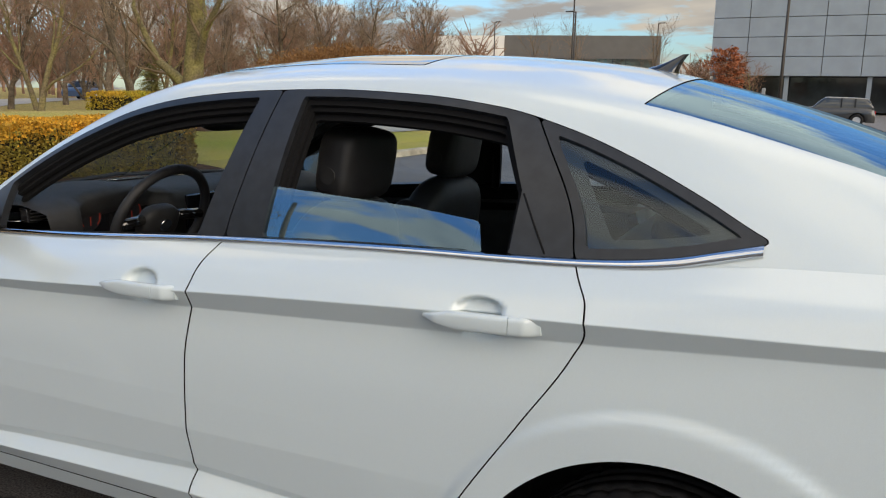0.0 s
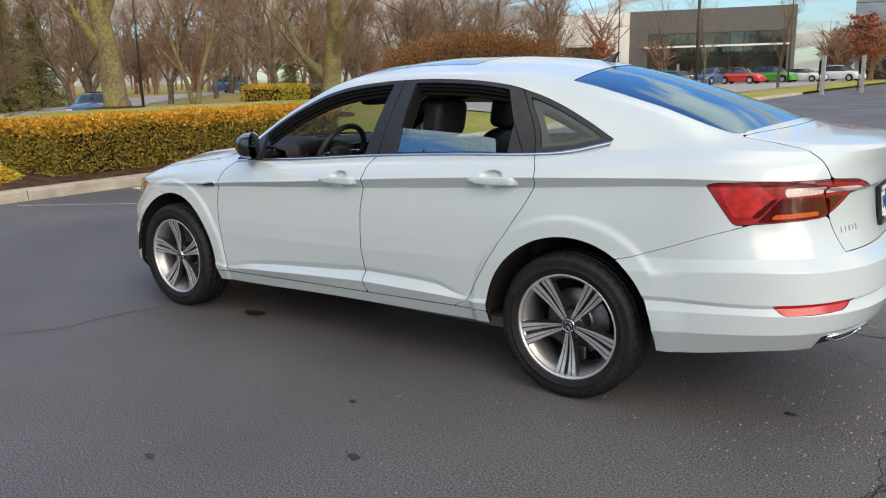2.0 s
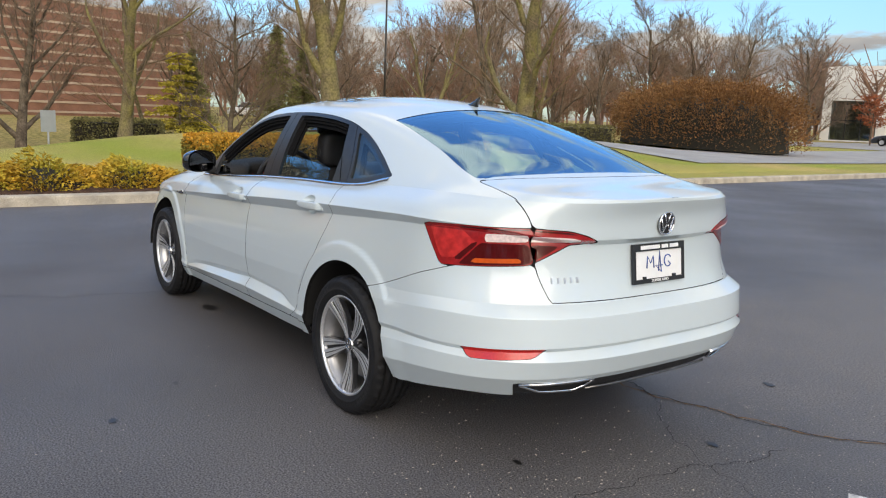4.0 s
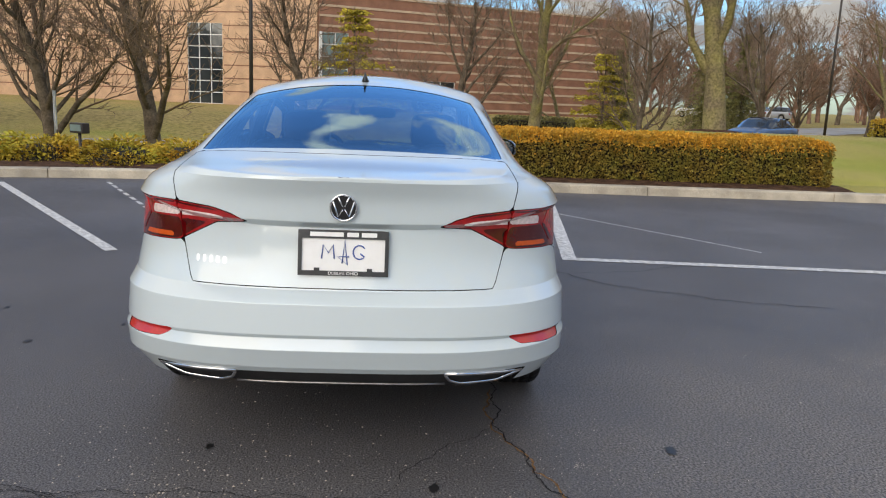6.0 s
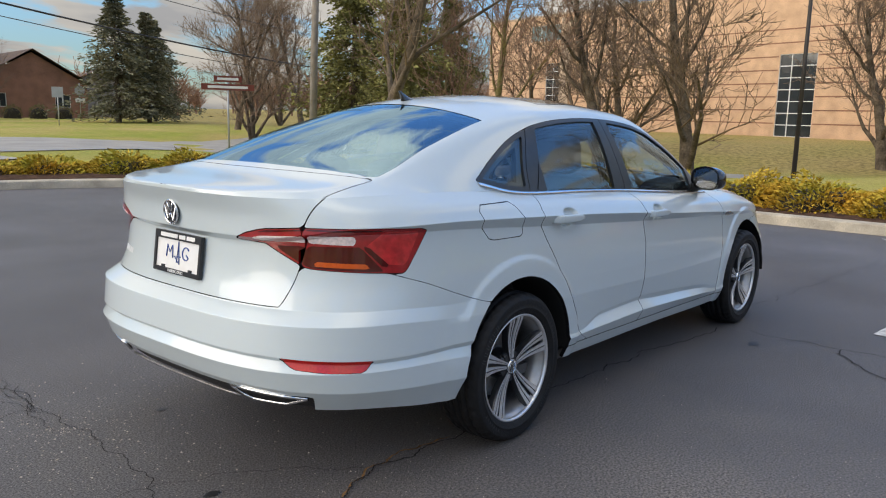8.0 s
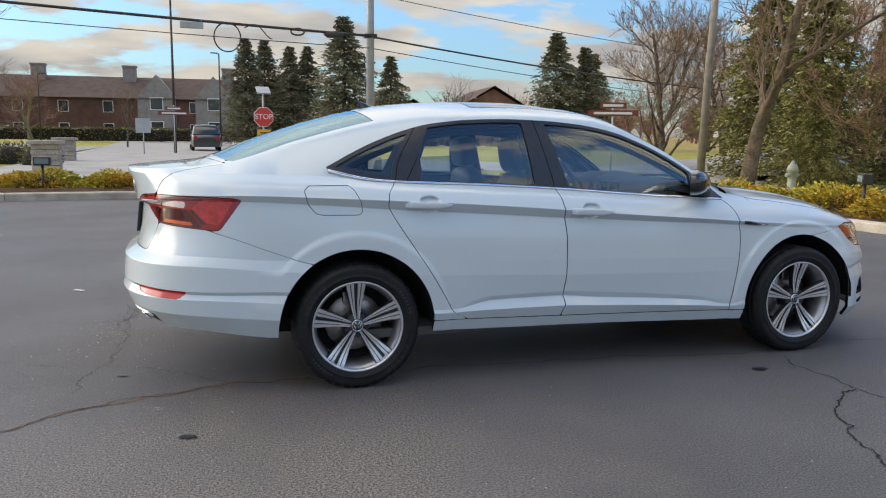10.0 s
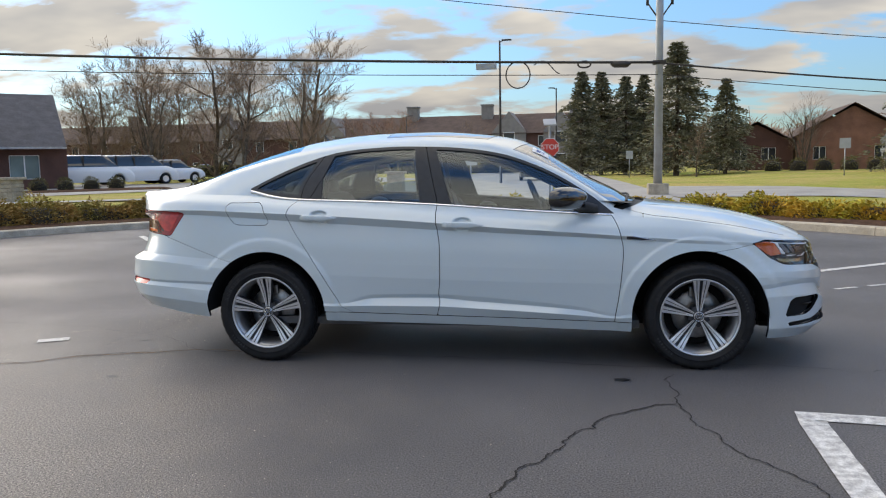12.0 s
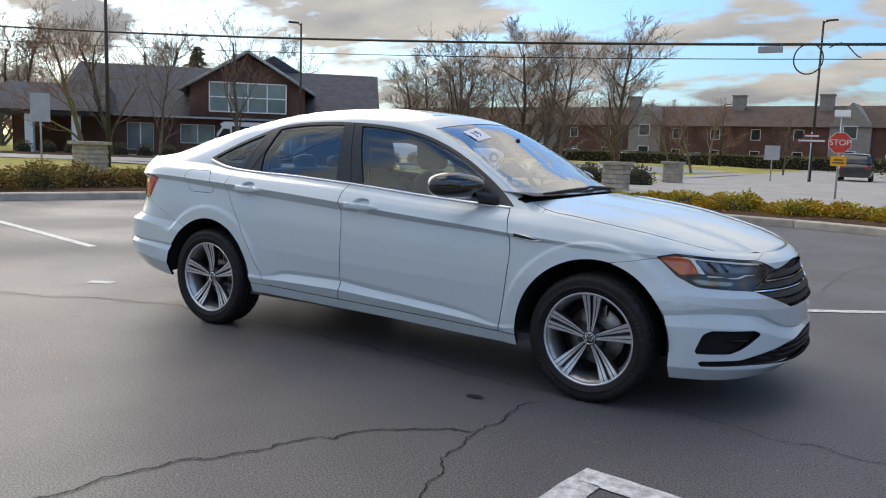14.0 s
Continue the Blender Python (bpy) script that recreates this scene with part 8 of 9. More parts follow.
def gabled():
    a = 43.6
    ob = thing("gabled_building", "dark brick restaurant with slate roof and glazed gable", "building", at=(-47.1, 20.7, 0.1), turn=a)
    L0, L, eave, top = 5.6, 25.1, 2.55, 6.2
    doors = [(9.2, 10.8, 0.4, 2.1), (12.4, 14.5, 0.9, 2.1), (18.3, 20.2, 0.4, 2.1), (22.0, 23.6, 0.7, 2.1)]
    part("wall", pierced(L0, L, -0.3, eave, doors, 0.0, 0.3), BRICK_DARK, ob)
    for d in doors:
        window(ob, *d, 2, 1, 0.1, SKY_GLASS, FRAME_WHITE, 0.07)
    r = Mesh()
    r.add([(L0 - 0.6, -0.7, eave), (L - 0.1, -0.7, eave), (L + 0.5, 6.5, top), (L0 - 0.6, 6.5, top), (L - 0.1, 13.7, eave), (L0 - 0.6, 13.7, eave)], [(0, 1, 2, 3), (3, 2, 4, 5)])
    r.add([(L - 0.15, -0.4, eave), (L - 0.15, 13.4, eave), (L + 0.40, 6.5, top - 0.1)], [(0, 1, 2)])
    r.add([(L0 - 0.55, -0.4, eave), (L0 - 0.55, 13.4, eave), (L0 - 0.55, 6.5, top - 0.1)], [(0, 2, 1)])
    part("roof", r, SLATE, ob, "slate-grey shingle roof")
    part("side_wall", Mesh().box(L0, L0 + 0.3, 0.3, 13, -0.3, eave).box(L - 0.3, L, 0.3, 13, -0.3, eave).box(L0, L, 12.7, 13, -0.3, eave), BRICK_DARK, ob)
    part("fascia", Mesh().box(L0 - 0.6, L - 0.1, -0.78, -0.70, eave - 0.10, eave + 0.02), TRIM_GREY, ob, "pale grey eaves gutter")
    gx, gw, gt, gf = 16.6, 4.25, 6.75, 4.2
    g = Mesh()
    g.add([(gx - gw + 0.7, -0.6, eave + 0.1), (gx + gw - 0.7, -0.6, eave + 0.1), (gx + gw - 0.7, -0.6, gf + 0.35), (gx, -0.6, gt - 0.3), (gx - gw + 0.7, -0.6, gf + 0.35),
           (gx - gw + 0.7, 5, eave + 0.1), (gx + gw - 0.7, 5, eave + 0.1), (gx + gw - 0.7, 5, gf + 0.35), (gx, 5, gt - 0.3), (gx - gw + 0.7, 5, gf + 0.35)],
          [(0, 1, 2, 3, 4), (1, 6, 7, 2), (5, 0, 4, 9)])
    part("gable_wall", g, BRICK_DARK, ob)
    gr = Mesh()
    for s in (1, -1):
        gr.add([(gx, -1.1, gt), (gx + s * gw, -1.1, gf), (gx + s * gw, 6, gf), (gx, 6, gt)], [(0, 1, 2, 3) if s < 0 else (3, 2, 1, 0)])
    part("gable_roof", gr, SLATE, ob)
    for s in (1, -1):
        part("bargeboard", Mesh().tube([(gx, -1.12, gt - 0.05), (gx + s * gw, -1.12, gf - 0.05)], 0.13, 4), TRIM_GREY, ob, "pale grey barge board")
    window(ob, gx - 2.35, gx + 2.35, 2.95, 4.75, 4, 2, -0.72, SKY_GLASS, FRAME_WHITE, 0.08)
    part("dormer", Mesh().add([(gx - 0.4, 6.4, top), (gx + 3.4, 6.4, top), (gx + 1.5, 6.4, 7.3), (gx - 0.4, 9, top), (gx + 3.4, 9, top), (gx + 1.5, 9, 7.3)], [(0, 1, 2), (0, 2, 5, 3), (1, 4, 5, 2), (3, 5, 4)]), SLATE, ob)
    # open porch at the street end
    part("porch_roof", Mesh().box(1.6, 8.2, -3.4, 3, eave - 0.25, eave).add([(1.3, -3.7, eave), (8.6, -3.7, eave), (8.2, 0.2, 4.3), (2.4, 0.2, 4.3), (8.6, 3.6, eave), (1.3, 3.6, eave)], [(0, 1, 2, 3), (3, 2, 4, 5), (0, 3, 5), (1, 4, 2)]), SLATE, ob, "hipped slate porch roof")
    for x in (1.9, 4.5, 7.0):
        part("porch_post", Mesh().box(x - 0.22, x + 0.22, -3.3, -2.9, -0.3, eave - 0.25, 0.02), FRAME_WHITE, ob, "stout white porch post")
    part("porch_wall", Mesh().box(1.8, L0, 2.7, 3, -0.3, eave - 0.25), BRICK_DARK, ob)


gabled()


# long row of townhouses far behind
def townhouses():
    ob = thing("townhouse_row", "long brown-roofed brick townhouse row with chimneys", "building", at=(12.0, 112.0, 0.0), turn=176)
    L = 92
    holes = [(2.5 + 5.2 * k, 3.6 + 5.2 * k, z, z + 1.3) for k in range(17) for z in (0.8, 3.6)]
    part("wall", pierced(0, L, -0.3, 5.4, holes, 9.7, 10.0), BRICK_DARK, ob)
    for hx0, hx1, hz0, hz1 in holes:
        o, i = [(hx0 - 0.06, hz0 - 0.06), (hx1 + 0.06, hz0 - 0.06), (hx1 + 0.06, hz1 + 0.06), (hx0 - 0.06, hz1 + 0.06)], [(hx0, hz0), (hx1, hz0), (hx1, hz1), (hx0, hz1)]
        w = part("window", Mesh().add([(x, y, z) for y in (10.004, 10.05) for x, z in o + i], [f for k in range(4) for n in [(k + 1) % 4] for f in ((8 + k, 12 + k, 12 + n, 8 + n), (k, 8 + k, 8 + n, n), (4 + k, 4 + n, 12 + n, 12 + k))]), FRAME_WHITE, ob)
        part("pane", Mesh().box(hx0, hx1, 9.8, 9.85, hz0, hz1), DARK_GLASS, w)
    part("roof", Mesh().add([(-1, 10.6, 5.3), (L + 1, 10.6, 5.3), (L + 1, 4, 8.3), (-1, 4, 8.3), (L + 1, -2, 5.3), (-1, -2, 5.3)], [(1, 0, 3, 2), (2, 3, 5, 4)]), ROOF_BROWN, ob)
    for x in (8.5, 21, 32, 47, 62, 78):
        part("chimney", Mesh().box(x, x + 1.6, 4.5, 5.6, 7, 9.5).box(x - 0.1, x + 1.7, 4.4, 5.7, 9.5, 9.7), STUCCO, ob)
    for x in (6, 11, 18, 44, 60):
        gw = 2.3
        part("gable_bay", Mesh().prism([(x - gw, -0.3), (x + gw, -0.3), (x + gw, 5.6), (x, 8.3), (x - gw, 5.6)], 10.4, 5.0, "xz"), STUCCO, ob, "pale stucco gabled bay", True)
        for z in (1.0, 4.0):
            w = part("window", Mesh().box(x - 0.8, x + 0.8, 10.41, 10.47, z - 0.1, z + 1.5), FRAME_WHITE, ob)
            part("pane", Mesh().box(x - 0.7, x + 0.7, 10.475, 10.49, z, z + 1.4), DARK_GLASS, w)


townhouses()


def house(name, label, x, y, turn, w, d, eave, top, wall, roof, gable=True):
    ob = thing(name, label, "house", at=(x, y, float(terrain(np.array(float(x)), np.array(float(y)))) - 0.05), turn=turn)
    holes = [(1.2, 2.2, 0.9, 2.0), (w - 2.6, w - 1.4, 0.9, 2.0)]
    part("wall", pierced(0, w, -0.2, eave, holes, 0, 0.25).box(0, 0.25, 0.25, d, -0.2, eave).box(w - 0.25, w, 0.25, d, -0.2, eave).box(0.25, w - 0.25, d - 0.25, d, -0.2, eave), wall, ob)
    for h in holes:
        window(ob, *h, 2, 1, 0.08, DARK_GLASS, FRAME_WHITE, 0.07)
    o = 0.5
    part("roof", Mesh().add([(-o, -o, eave - 0.1), (w + o, -o, eave - 0.1), (w + o, d + o, eave - 0.1), (-o, d + o, eave - 0.1), (w / 2, -o, top), (w / 2, d + o, top)], [(0, 4, 5, 3), (1, 2, 5, 4)]), roof, ob)
    for yy in (0.02, d - 0.02):
        part("gable", Mesh().add([(0.0, yy, eave), (w, yy, eave), (w / 2, yy, top - 0.25)], [(0, 1, 2)]), wall, ob)
    return ob


house("brick_house", "red-brown brick house with a brown gabled roof", 20.5, 66.0, -8, 8.5, 12, 2.9, 5.6, BRICK_RED, ROOF_BROWN)
house("brick_house", "low brick wing with a brown hipped roof", 14.5, 68.0, -8, 6.0, 9, 2.4, 4.3, BRICK_DARK, ROOF_BROWN)
house("brick_house", "low house with a grey-brown roof", 30.0, 74.0, -20, 9, 9, 2.6, 4.8, STUCCO, ROOF_BROWN)

# ---- street furniture ----
DARK_POLE = mat("dark_bronze_pole", (0.045, 0.038, 0.032), rough=0.5, metal=0.3, var=0.15, scale=3)
STEEL_POLE = mat("galvanised_pole", (0.38, 0.39, 0.40), rough=0.5, metal=0.5, var=0.1, scale=3)
WOOD_POLE = mat("weathered_pole_wood", (0.23, 0.20, 0.165), rough=0.9, var=0.2, scale=3, bump=0.4, bump_scale=30)
SIGN_RED = mat("sign_red", (0.55, 0.045, 0.03), rough=0.4, var=0.05, scale=3)
SIGN_YELLOW = mat("sign_amber", (0.75, 0.36, 0.015), rough=0.4, var=0.05, scale=3)
SIGN_BROWN = mat("sign_brown", (0.16, 0.035, 0.022), rough=0.5, var=0.05, scale=3)
SIGN_GREY = mat("sign_back_aluminium", (0.42, 0.43, 0.44), rough=0.45, metal=0.6, var=0.06, scale=4)
STONE = mat("stacked_stone", (0.36, 0.31, 0.25), rough=0.9, var=0.2, scale=4, bump=0.5, bump_scale=20, fine=0.2)


def gz(x, y):
    return float(terrain(np.array(float(x)), np.array(float(y))))


def street_lamp(x, y, h, aim, base=False, label="dark bronze street lamp with a flat arm head"):
    z = gz(x, y)
    ob = thing("street_lamp", label, "lamp post", "street lamps", at=(x, y, z), turn=aim)
    part("pole", Mesh().tube([(0, 0, -0.1), (0, 0, h)], [0.085, 0.055], 10), DARK_POLE, ob)
    part("head", Mesh().tube([(0, 0, h - 0.1), (0.25, 0, h + 0.0)], 0.03, 6).box(0.15, 0.72, -0.11, 0.11, h - 0.03, h + 0.05, 0.015), DARK_POLE, ob)
    if base:
        part("base", Mesh().lathe([(0.30, -0.1), (0.30, 0.62), (0.28, 0.66), (0.0, 0.66)], 20, "z"), CONCRETE, ob, "round concrete base")
    return ob


street_lamp(-3.2, 42.8, 8.6, -10)
street_lamp(0.0, 66.0, 7.8, 200)
street_lamp(-27.6, 28.8, 7.6, 240)
street_lamp(-23.5, 13.9, 7.4, 200)
street_lamp(-16.0, 78.0, 6.2, 0)
street_lamp(39.2, -24.2, 9.0, 180)
street_lamp(16.0, -53.4, 7.2, 0, True)
street_lamp(17.7, -58.3, 9.0, 90, True)
street_lamp(33.7, -80.4, 9.2, 180)
street_lamp(17.0, -85.7, 9.2, 180)
street_lamp(1.0, -36.0, 8.0, 180, True)
street_lamp(24.3, 5.4, 8.0, 180)

# utility poles and wires
px, py = 3.9, 23.3
up = thing("utility_pole", "tall galvanised utility pole with insulators", "utility pole", at=(px, py, gz(px, py)))
part("pole", Mesh().tube([(0, 0, -0.2), (0, 0, 6), (0, 0, 11.5)], [0.155, 0.13, 0.10], 14), STEEL_POLE, up)
part("footing", Mesh().box(-0.35, 0.35, -0.3, 0.3, -0.1, 0.42, 0.03), CONCRETE, up)
for s in (1, -1):
    part("insulator_arm", Mesh().tube([(0, 0, 6.1), (s * 0.42, 0, 6.7)], 0.028, 6).tube([(s * 0.42, 0, 6.62), (s * 0.42, 0, 6.92)], 0.05, 8), DARK_POLE, up)
part("bracket", Mesh().box(-0.22, 0.22, -0.14, 0.14, 4.58, 4.72, 0.01), DARK_POLE, up)
up2 = thing("utility_pole", "weathered wooden utility pole on the lawn", "utility pole", at=(15.3, 19.8, gz(15.3, 19.8)))
part("pole", Mesh().tube([(0, 0, -0.2), (0.1, 0, 4), (0.35, 0.0, 9.5)], [0.15, 0.13, 0.10], 12), WOOD_POLE, up2)


def wire(a, b, sag, r, name="cable", label="thin black overhead street cable", n=26):
    pts = []
    for t in np.linspace(0, 1, n):
        p = Vector(a).lerp(Vector(b), t)
        p.z -= sag * 4 * t * (1 - t)
        pts.append(p)
    solo(name, Mesh().tube(pts, r, 6), DARK_POLE, label, "cable", "overhead cables")
    return pts


FAR_L, FAR_R = (-75.0, 17.0), (60.0, 44.0)
bundle = wire((px, py - 0.15, 4.66), (-70.0, 14.0, 9.6), 0.9, 0.045, label="thick black bundle of overhead cables")
wire((px, py, 4.66), (FAR_R[0], FAR_R[1], 5.4), 1.3, 0.032)
wire((px, py - 0.1, 4.25), (-70.0, 14.0, 8.7), 0.9, 0.014)
wire((px, py - 0.1, 4.25), (FAR_R[0], FAR_R[1], 4.4), 1.2, 0.014)
wire((px - 0.1, py, 6.1), (-70.0, 10.0, 17.0), 0.8, 0.013)
wire((px + 0.1, py, 6.1), (FAR_R[0], FAR_R[1], 7.2), 1.2, 0.013)
wire((px + 0.1, py, 7.6), (FAR_R[0], FAR_R[1] + 4, 12.0), 0.8, 0.013)


def on_bundle(dx):
    """The place on the bundle some metres to the left of the pole."""
    q = min(bundle, key=lambda p: abs(p.x - (px - dx)))
    k = bundle.index(q)
    k2 = k + 1 if q.x > px - dx else k - 1
    t = (px - dx - q.x) / (bundle[k2].x - q.x)
    return q.lerp(bundle[k2], t)


c1 = on_bundle(1.35)
solo("splice_case", Mesh().tube([c1 + Vector((-0.34, 0, -0.03)), c1 + Vector((-0.22, 0, -0.06)), c1 + Vector((0.22, 0, -0.07)), c1 + Vector((0.34, 0, -0.03))], [0.05, 0.12, 0.12, 0.05], 10), DARK_POLE, "black cable splice case hung on the bundle", "splice case")
c2 = on_bundle(4.9)
solo("cable_coil", Mesh().tube([c2 + Vector((0.42 * math.sin(a), 0, -0.44 + 0.46 * math.cos(a))) for a in np.linspace(0, 6.283, 33)], 0.022, 6), DARK_POLE, "round coil of spare black cable", "cable coil")
c3 = on_bundle(6.0)
solo("splice_box", Mesh().box(c3.x - 0.36, c3.x + 0.36, c3.y - 0.08, c3.y + 0.08, c3.z - 0.26, c3.z - 0.06, 0.02).tube([(c3.x - 0.3, c3.y, c3.z - 0.08), (c3.x - 0.3, c3.y, c3.z)], 0.012, 5).tube([(c3.x + 0.3, c3.y, c3.z - 0.08), (c3.x + 0.3, c3.y, c3.z)], 0.012, 5), STEEL_POLE, "grey rectangular cable box under the bundle", "cable box")
c4 = on_bundle(3.9)
solo("cable_coil", Mesh().tube([c4 + Vector((0.75 * t, 0, -0.42 * math.sin(math.pi * t) * (0.4 + t))) for t in np.linspace(-0.6, 0.6, 15)], 0.018, 6), DARK_POLE, "drooping loop of black cable", "cable coil")
c5 = on_bundle(2.6)
solo("cable_coil", Mesh().tube([c5 + Vector((0.22 * math.sin(a), 0, -0.07 + 0.11 * math.cos(a))) for a in np.linspace(0, 6.283, 21)], 0.03, 6), DARK_POLE, "small tight coil of black cable", "cable coil")


def post_sign(name, label, x, y, h, turn, category="sign"):
    z = gz(x, y)
    ob = thing(name, label, category, at=(x, y, z), turn=turn)
    part("post", Mesh().tube([(0, 0, -0.1), (0, 0, h)], 0.032, 8), STEEL_POLE, ob)
    return ob


def board(parent, name, poly, z, material, y=-0.04, label=""):
    return part(name, Mesh().prism([(a, z + b) for a, b in poly], y - 0.012, y, "xz"), material, parent, label, True)


def rect(w, h):
    return [(-w / 2, -h / 2), (w / 2, -h / 2), (w / 2, h / 2), (-w / 2, h / 2)]


def face(m, y=-0.056):
    return pose(0, y, m, 90, 0, 0)


oct_ = [(math.cos(math.radians(22.5 + 45 * k)) * 0.345, math.sin(math.radians(22.5 + 45 * k)) * 0.345) for k in range(8)]
stop = post_sign("stop_sign", "red octagonal stop sign with amber plate and solar lamp", 0.1, 22.6, 2.55, 6)
b0 = board(stop, "sign_edge", oct_, 1.76, FRAME_WHITE, -0.036)
b1 = board(stop, "sign_face", [(a * 0.94, b * 0.94) for a, b in oct_], 1.76, SIGN_RED, -0.05)
lettering("STOP", 0.245, FRAME_WHITE, face(1.765, -0.0635), stop, "sign_lettering")
yb = board(stop, "amber_plate", rect(0.44, 0.30), 1.20, SIGN_YELLOW, -0.04)
bars_m = Mesh()
for k, w in enumerate((0.26, 0.32)):
    bars_m.box(-w / 2, w / 2, -0.0545, -0.0525, 1.22 - 0.09 * k, 1.26 - 0.09 * k)
part("lettering_bar", bars_m, BLACK_TRIM, yb)
part("solar_panel", Mesh().add([(-0.22, -0.22, 2.55), (0.22, -0.22, 2.55), (0.22, 0.18, 2.77), (-0.22, 0.18, 2.77), (-0.22, -0.20, 2.51), (0.22, -0.20, 2.51), (0.22, 0.20, 2.73), (-0.22, 0.20, 2.73)],
                               [(0, 1, 2, 3), (7, 6, 5, 4), (0, 4, 5, 1), (1, 5, 6, 2), (2, 6, 7, 3), (3, 7, 4, 0)]), SIGN_GREY, stop)

for x, y, turn, lab in ((-3.2, 42.3, 4, "brown street-name boards on a dark lamp post"), (11.6, 19.7, -25, "brown street-name boards on a slim post")):
    ob = post_sign("street_name_sign", lab, x, y, 2.7, turn)
    for k, w in ((0, 1.7), (1, 0.9)):
        bb = board(ob, "name_board", rect(w, 0.2), 2.25 + 0.26 * k, SIGN_BROWN, -0.04)
        part("lettering_bar", Mesh().box(-w * 0.38, w * 0.38, -0.056, -0.053, 2.21 + 0.26 * k, 2.29 + 0.26 * k), FRAME_WHITE, bb)
for x, y, w, h, top, turn in ((-4.7, 39.8, 0.75, 0.75, 1.9, 0), (-23.0, 11.0, 0.6, 0.95, 2.5, 60), (21.1, -1.65, 0.42, 0.62, 1.6, -80), (5.5, 55.0, 0.5, 0.6, 2.0, 0), (17.0, 44.0, 0.6, 0.6, 2.2, -20)):
    ob = post_sign("road_sign", "small pale road sign on a steel post", x, y, top, turn)
    board(ob, "sign_face", rect(w, h), top - h / 2, SIGN_GREY)
ob = post_sign("road_sign", "round white road sign on a steel post", 22.6, 53.0, 2.6, -20)
board(ob, "sign_face", oct_, 2.1, SIGN_GREY)
board(ob, "sign_plate", rect(0.6, 0.3), 1.45, FRAME_WHITE)
ob = post_sign("marker_post", "thin white utility marker post", 20.5, 10.8, 1.9, 0, "post")
board(ob, "marker", rect(0.10, 1.2), 1.3, FRAME_WHITE)

# stone gate pillars
for x, y, s in ((-6.2, 20.5, 1.0), (-20.6, 11.2, 1.1), (-20.4, 21.7, 1.0), (-7.1, 30.2, 1.0)):
    ob = thing("stone_pillar", "short stacked-stone pillar with a cap", "pillar", "stone pillars", at=(x, y, gz(x, y)))
    for k in range(6):
        o = 0.012 * (k % 2)
        part("stone_course", Mesh().box(-0.36 * s + o, 0.36 * s - o, -0.36 * s + o, 0.36 * s - o, 0.15 * k - 0.05, 0.15 * k + 0.09, 0.012), STONE, ob)
    part("cap", Mesh().box(-0.44 * s, 0.44 * s, -0.44 * s, 0.44 * s, 0.845, 0.95, 0.02), STONE, ob)

# hydrant, garden floodlights, chargers
ob = thing("hydrant", "grey-green fire hydrant on the lawn", "hydrant", at=(10.5, 9.7, gz(10.5, 9.7)))
HYD = mat("hydrant_paint", (0.26, 0.28, 0.22), rough=0.5, var=0.15, scale=8)
part("barrel", Mesh().lathe([(0.13, 0), (0.13, 0.05), (0.09, 0.06), (0.09, 0.42), (0.12, 0.44), (0.12, 0.48), (0.10, 0.56), (0.04, 0.62), (0.03, 0.67), (0.0, 0.68)], 16, "z"), HYD, ob)
for s in (1, -1):
    part("nozzle", Mesh().tube([(0, 0, 0.36), (s * 0.16, 0, 0.36)], 0.045, 10), HYD, ob)
for x, y, turn in ((7.65, 4.9, 60), (-4.9, 12.0, 180), (7.75, 3.0, 60)):
    ob = thing("garden_floodlight", "small dark floodlight in the juniper bed", "light", "garden floodlights", at=(x, y, gz(x, y) - 0.02), turn=turn)
    part("stake", Mesh().tube([(0, 0, -0.1), (0, 0, 0.5)], 0.025, 8), DARK_POLE, ob)
    part("housing", Mesh().box(-0.15, 0.15, -0.07, 0.07, 0.50, 0.66, 0.015), DARK_POLE, ob)
    part("lens", Mesh().box(-0.12, 0.12, 0.071, 0.078, 0.535, 0.635), SKY_GLASS, ob)
for x, y in ((6.2, -45.2), (4.7, -48.6), (3.0, -51.5), (25.8, -77.2)):
    ob = thing("charging_post", "slim grey charging post with looped cable", "charger", "charging posts", at=(x, y, max(0.0, gz(x, y))), turn=90)
    part("post", Mesh().box(-0.14, 0.14, -0.10, 0.10, -0.05, 2.15, 0.02), STEEL_POLE, ob)
    part("unit", Mesh().box(-0.16, 0.16, -0.22, -0.10, 1.1, 1.9, 0.02), GLOSS_BLACK, ob)
    part("cable", Mesh().tube([(0.16, -0.15, 1.2), (0.34, -0.18, 0.6), (0.2, -0.2, 0.2), (-0.1, -0.2, 0.5), (-0.12, -0.2, 1.1)], 0.025, 6), BLACK_TRIM, ob)


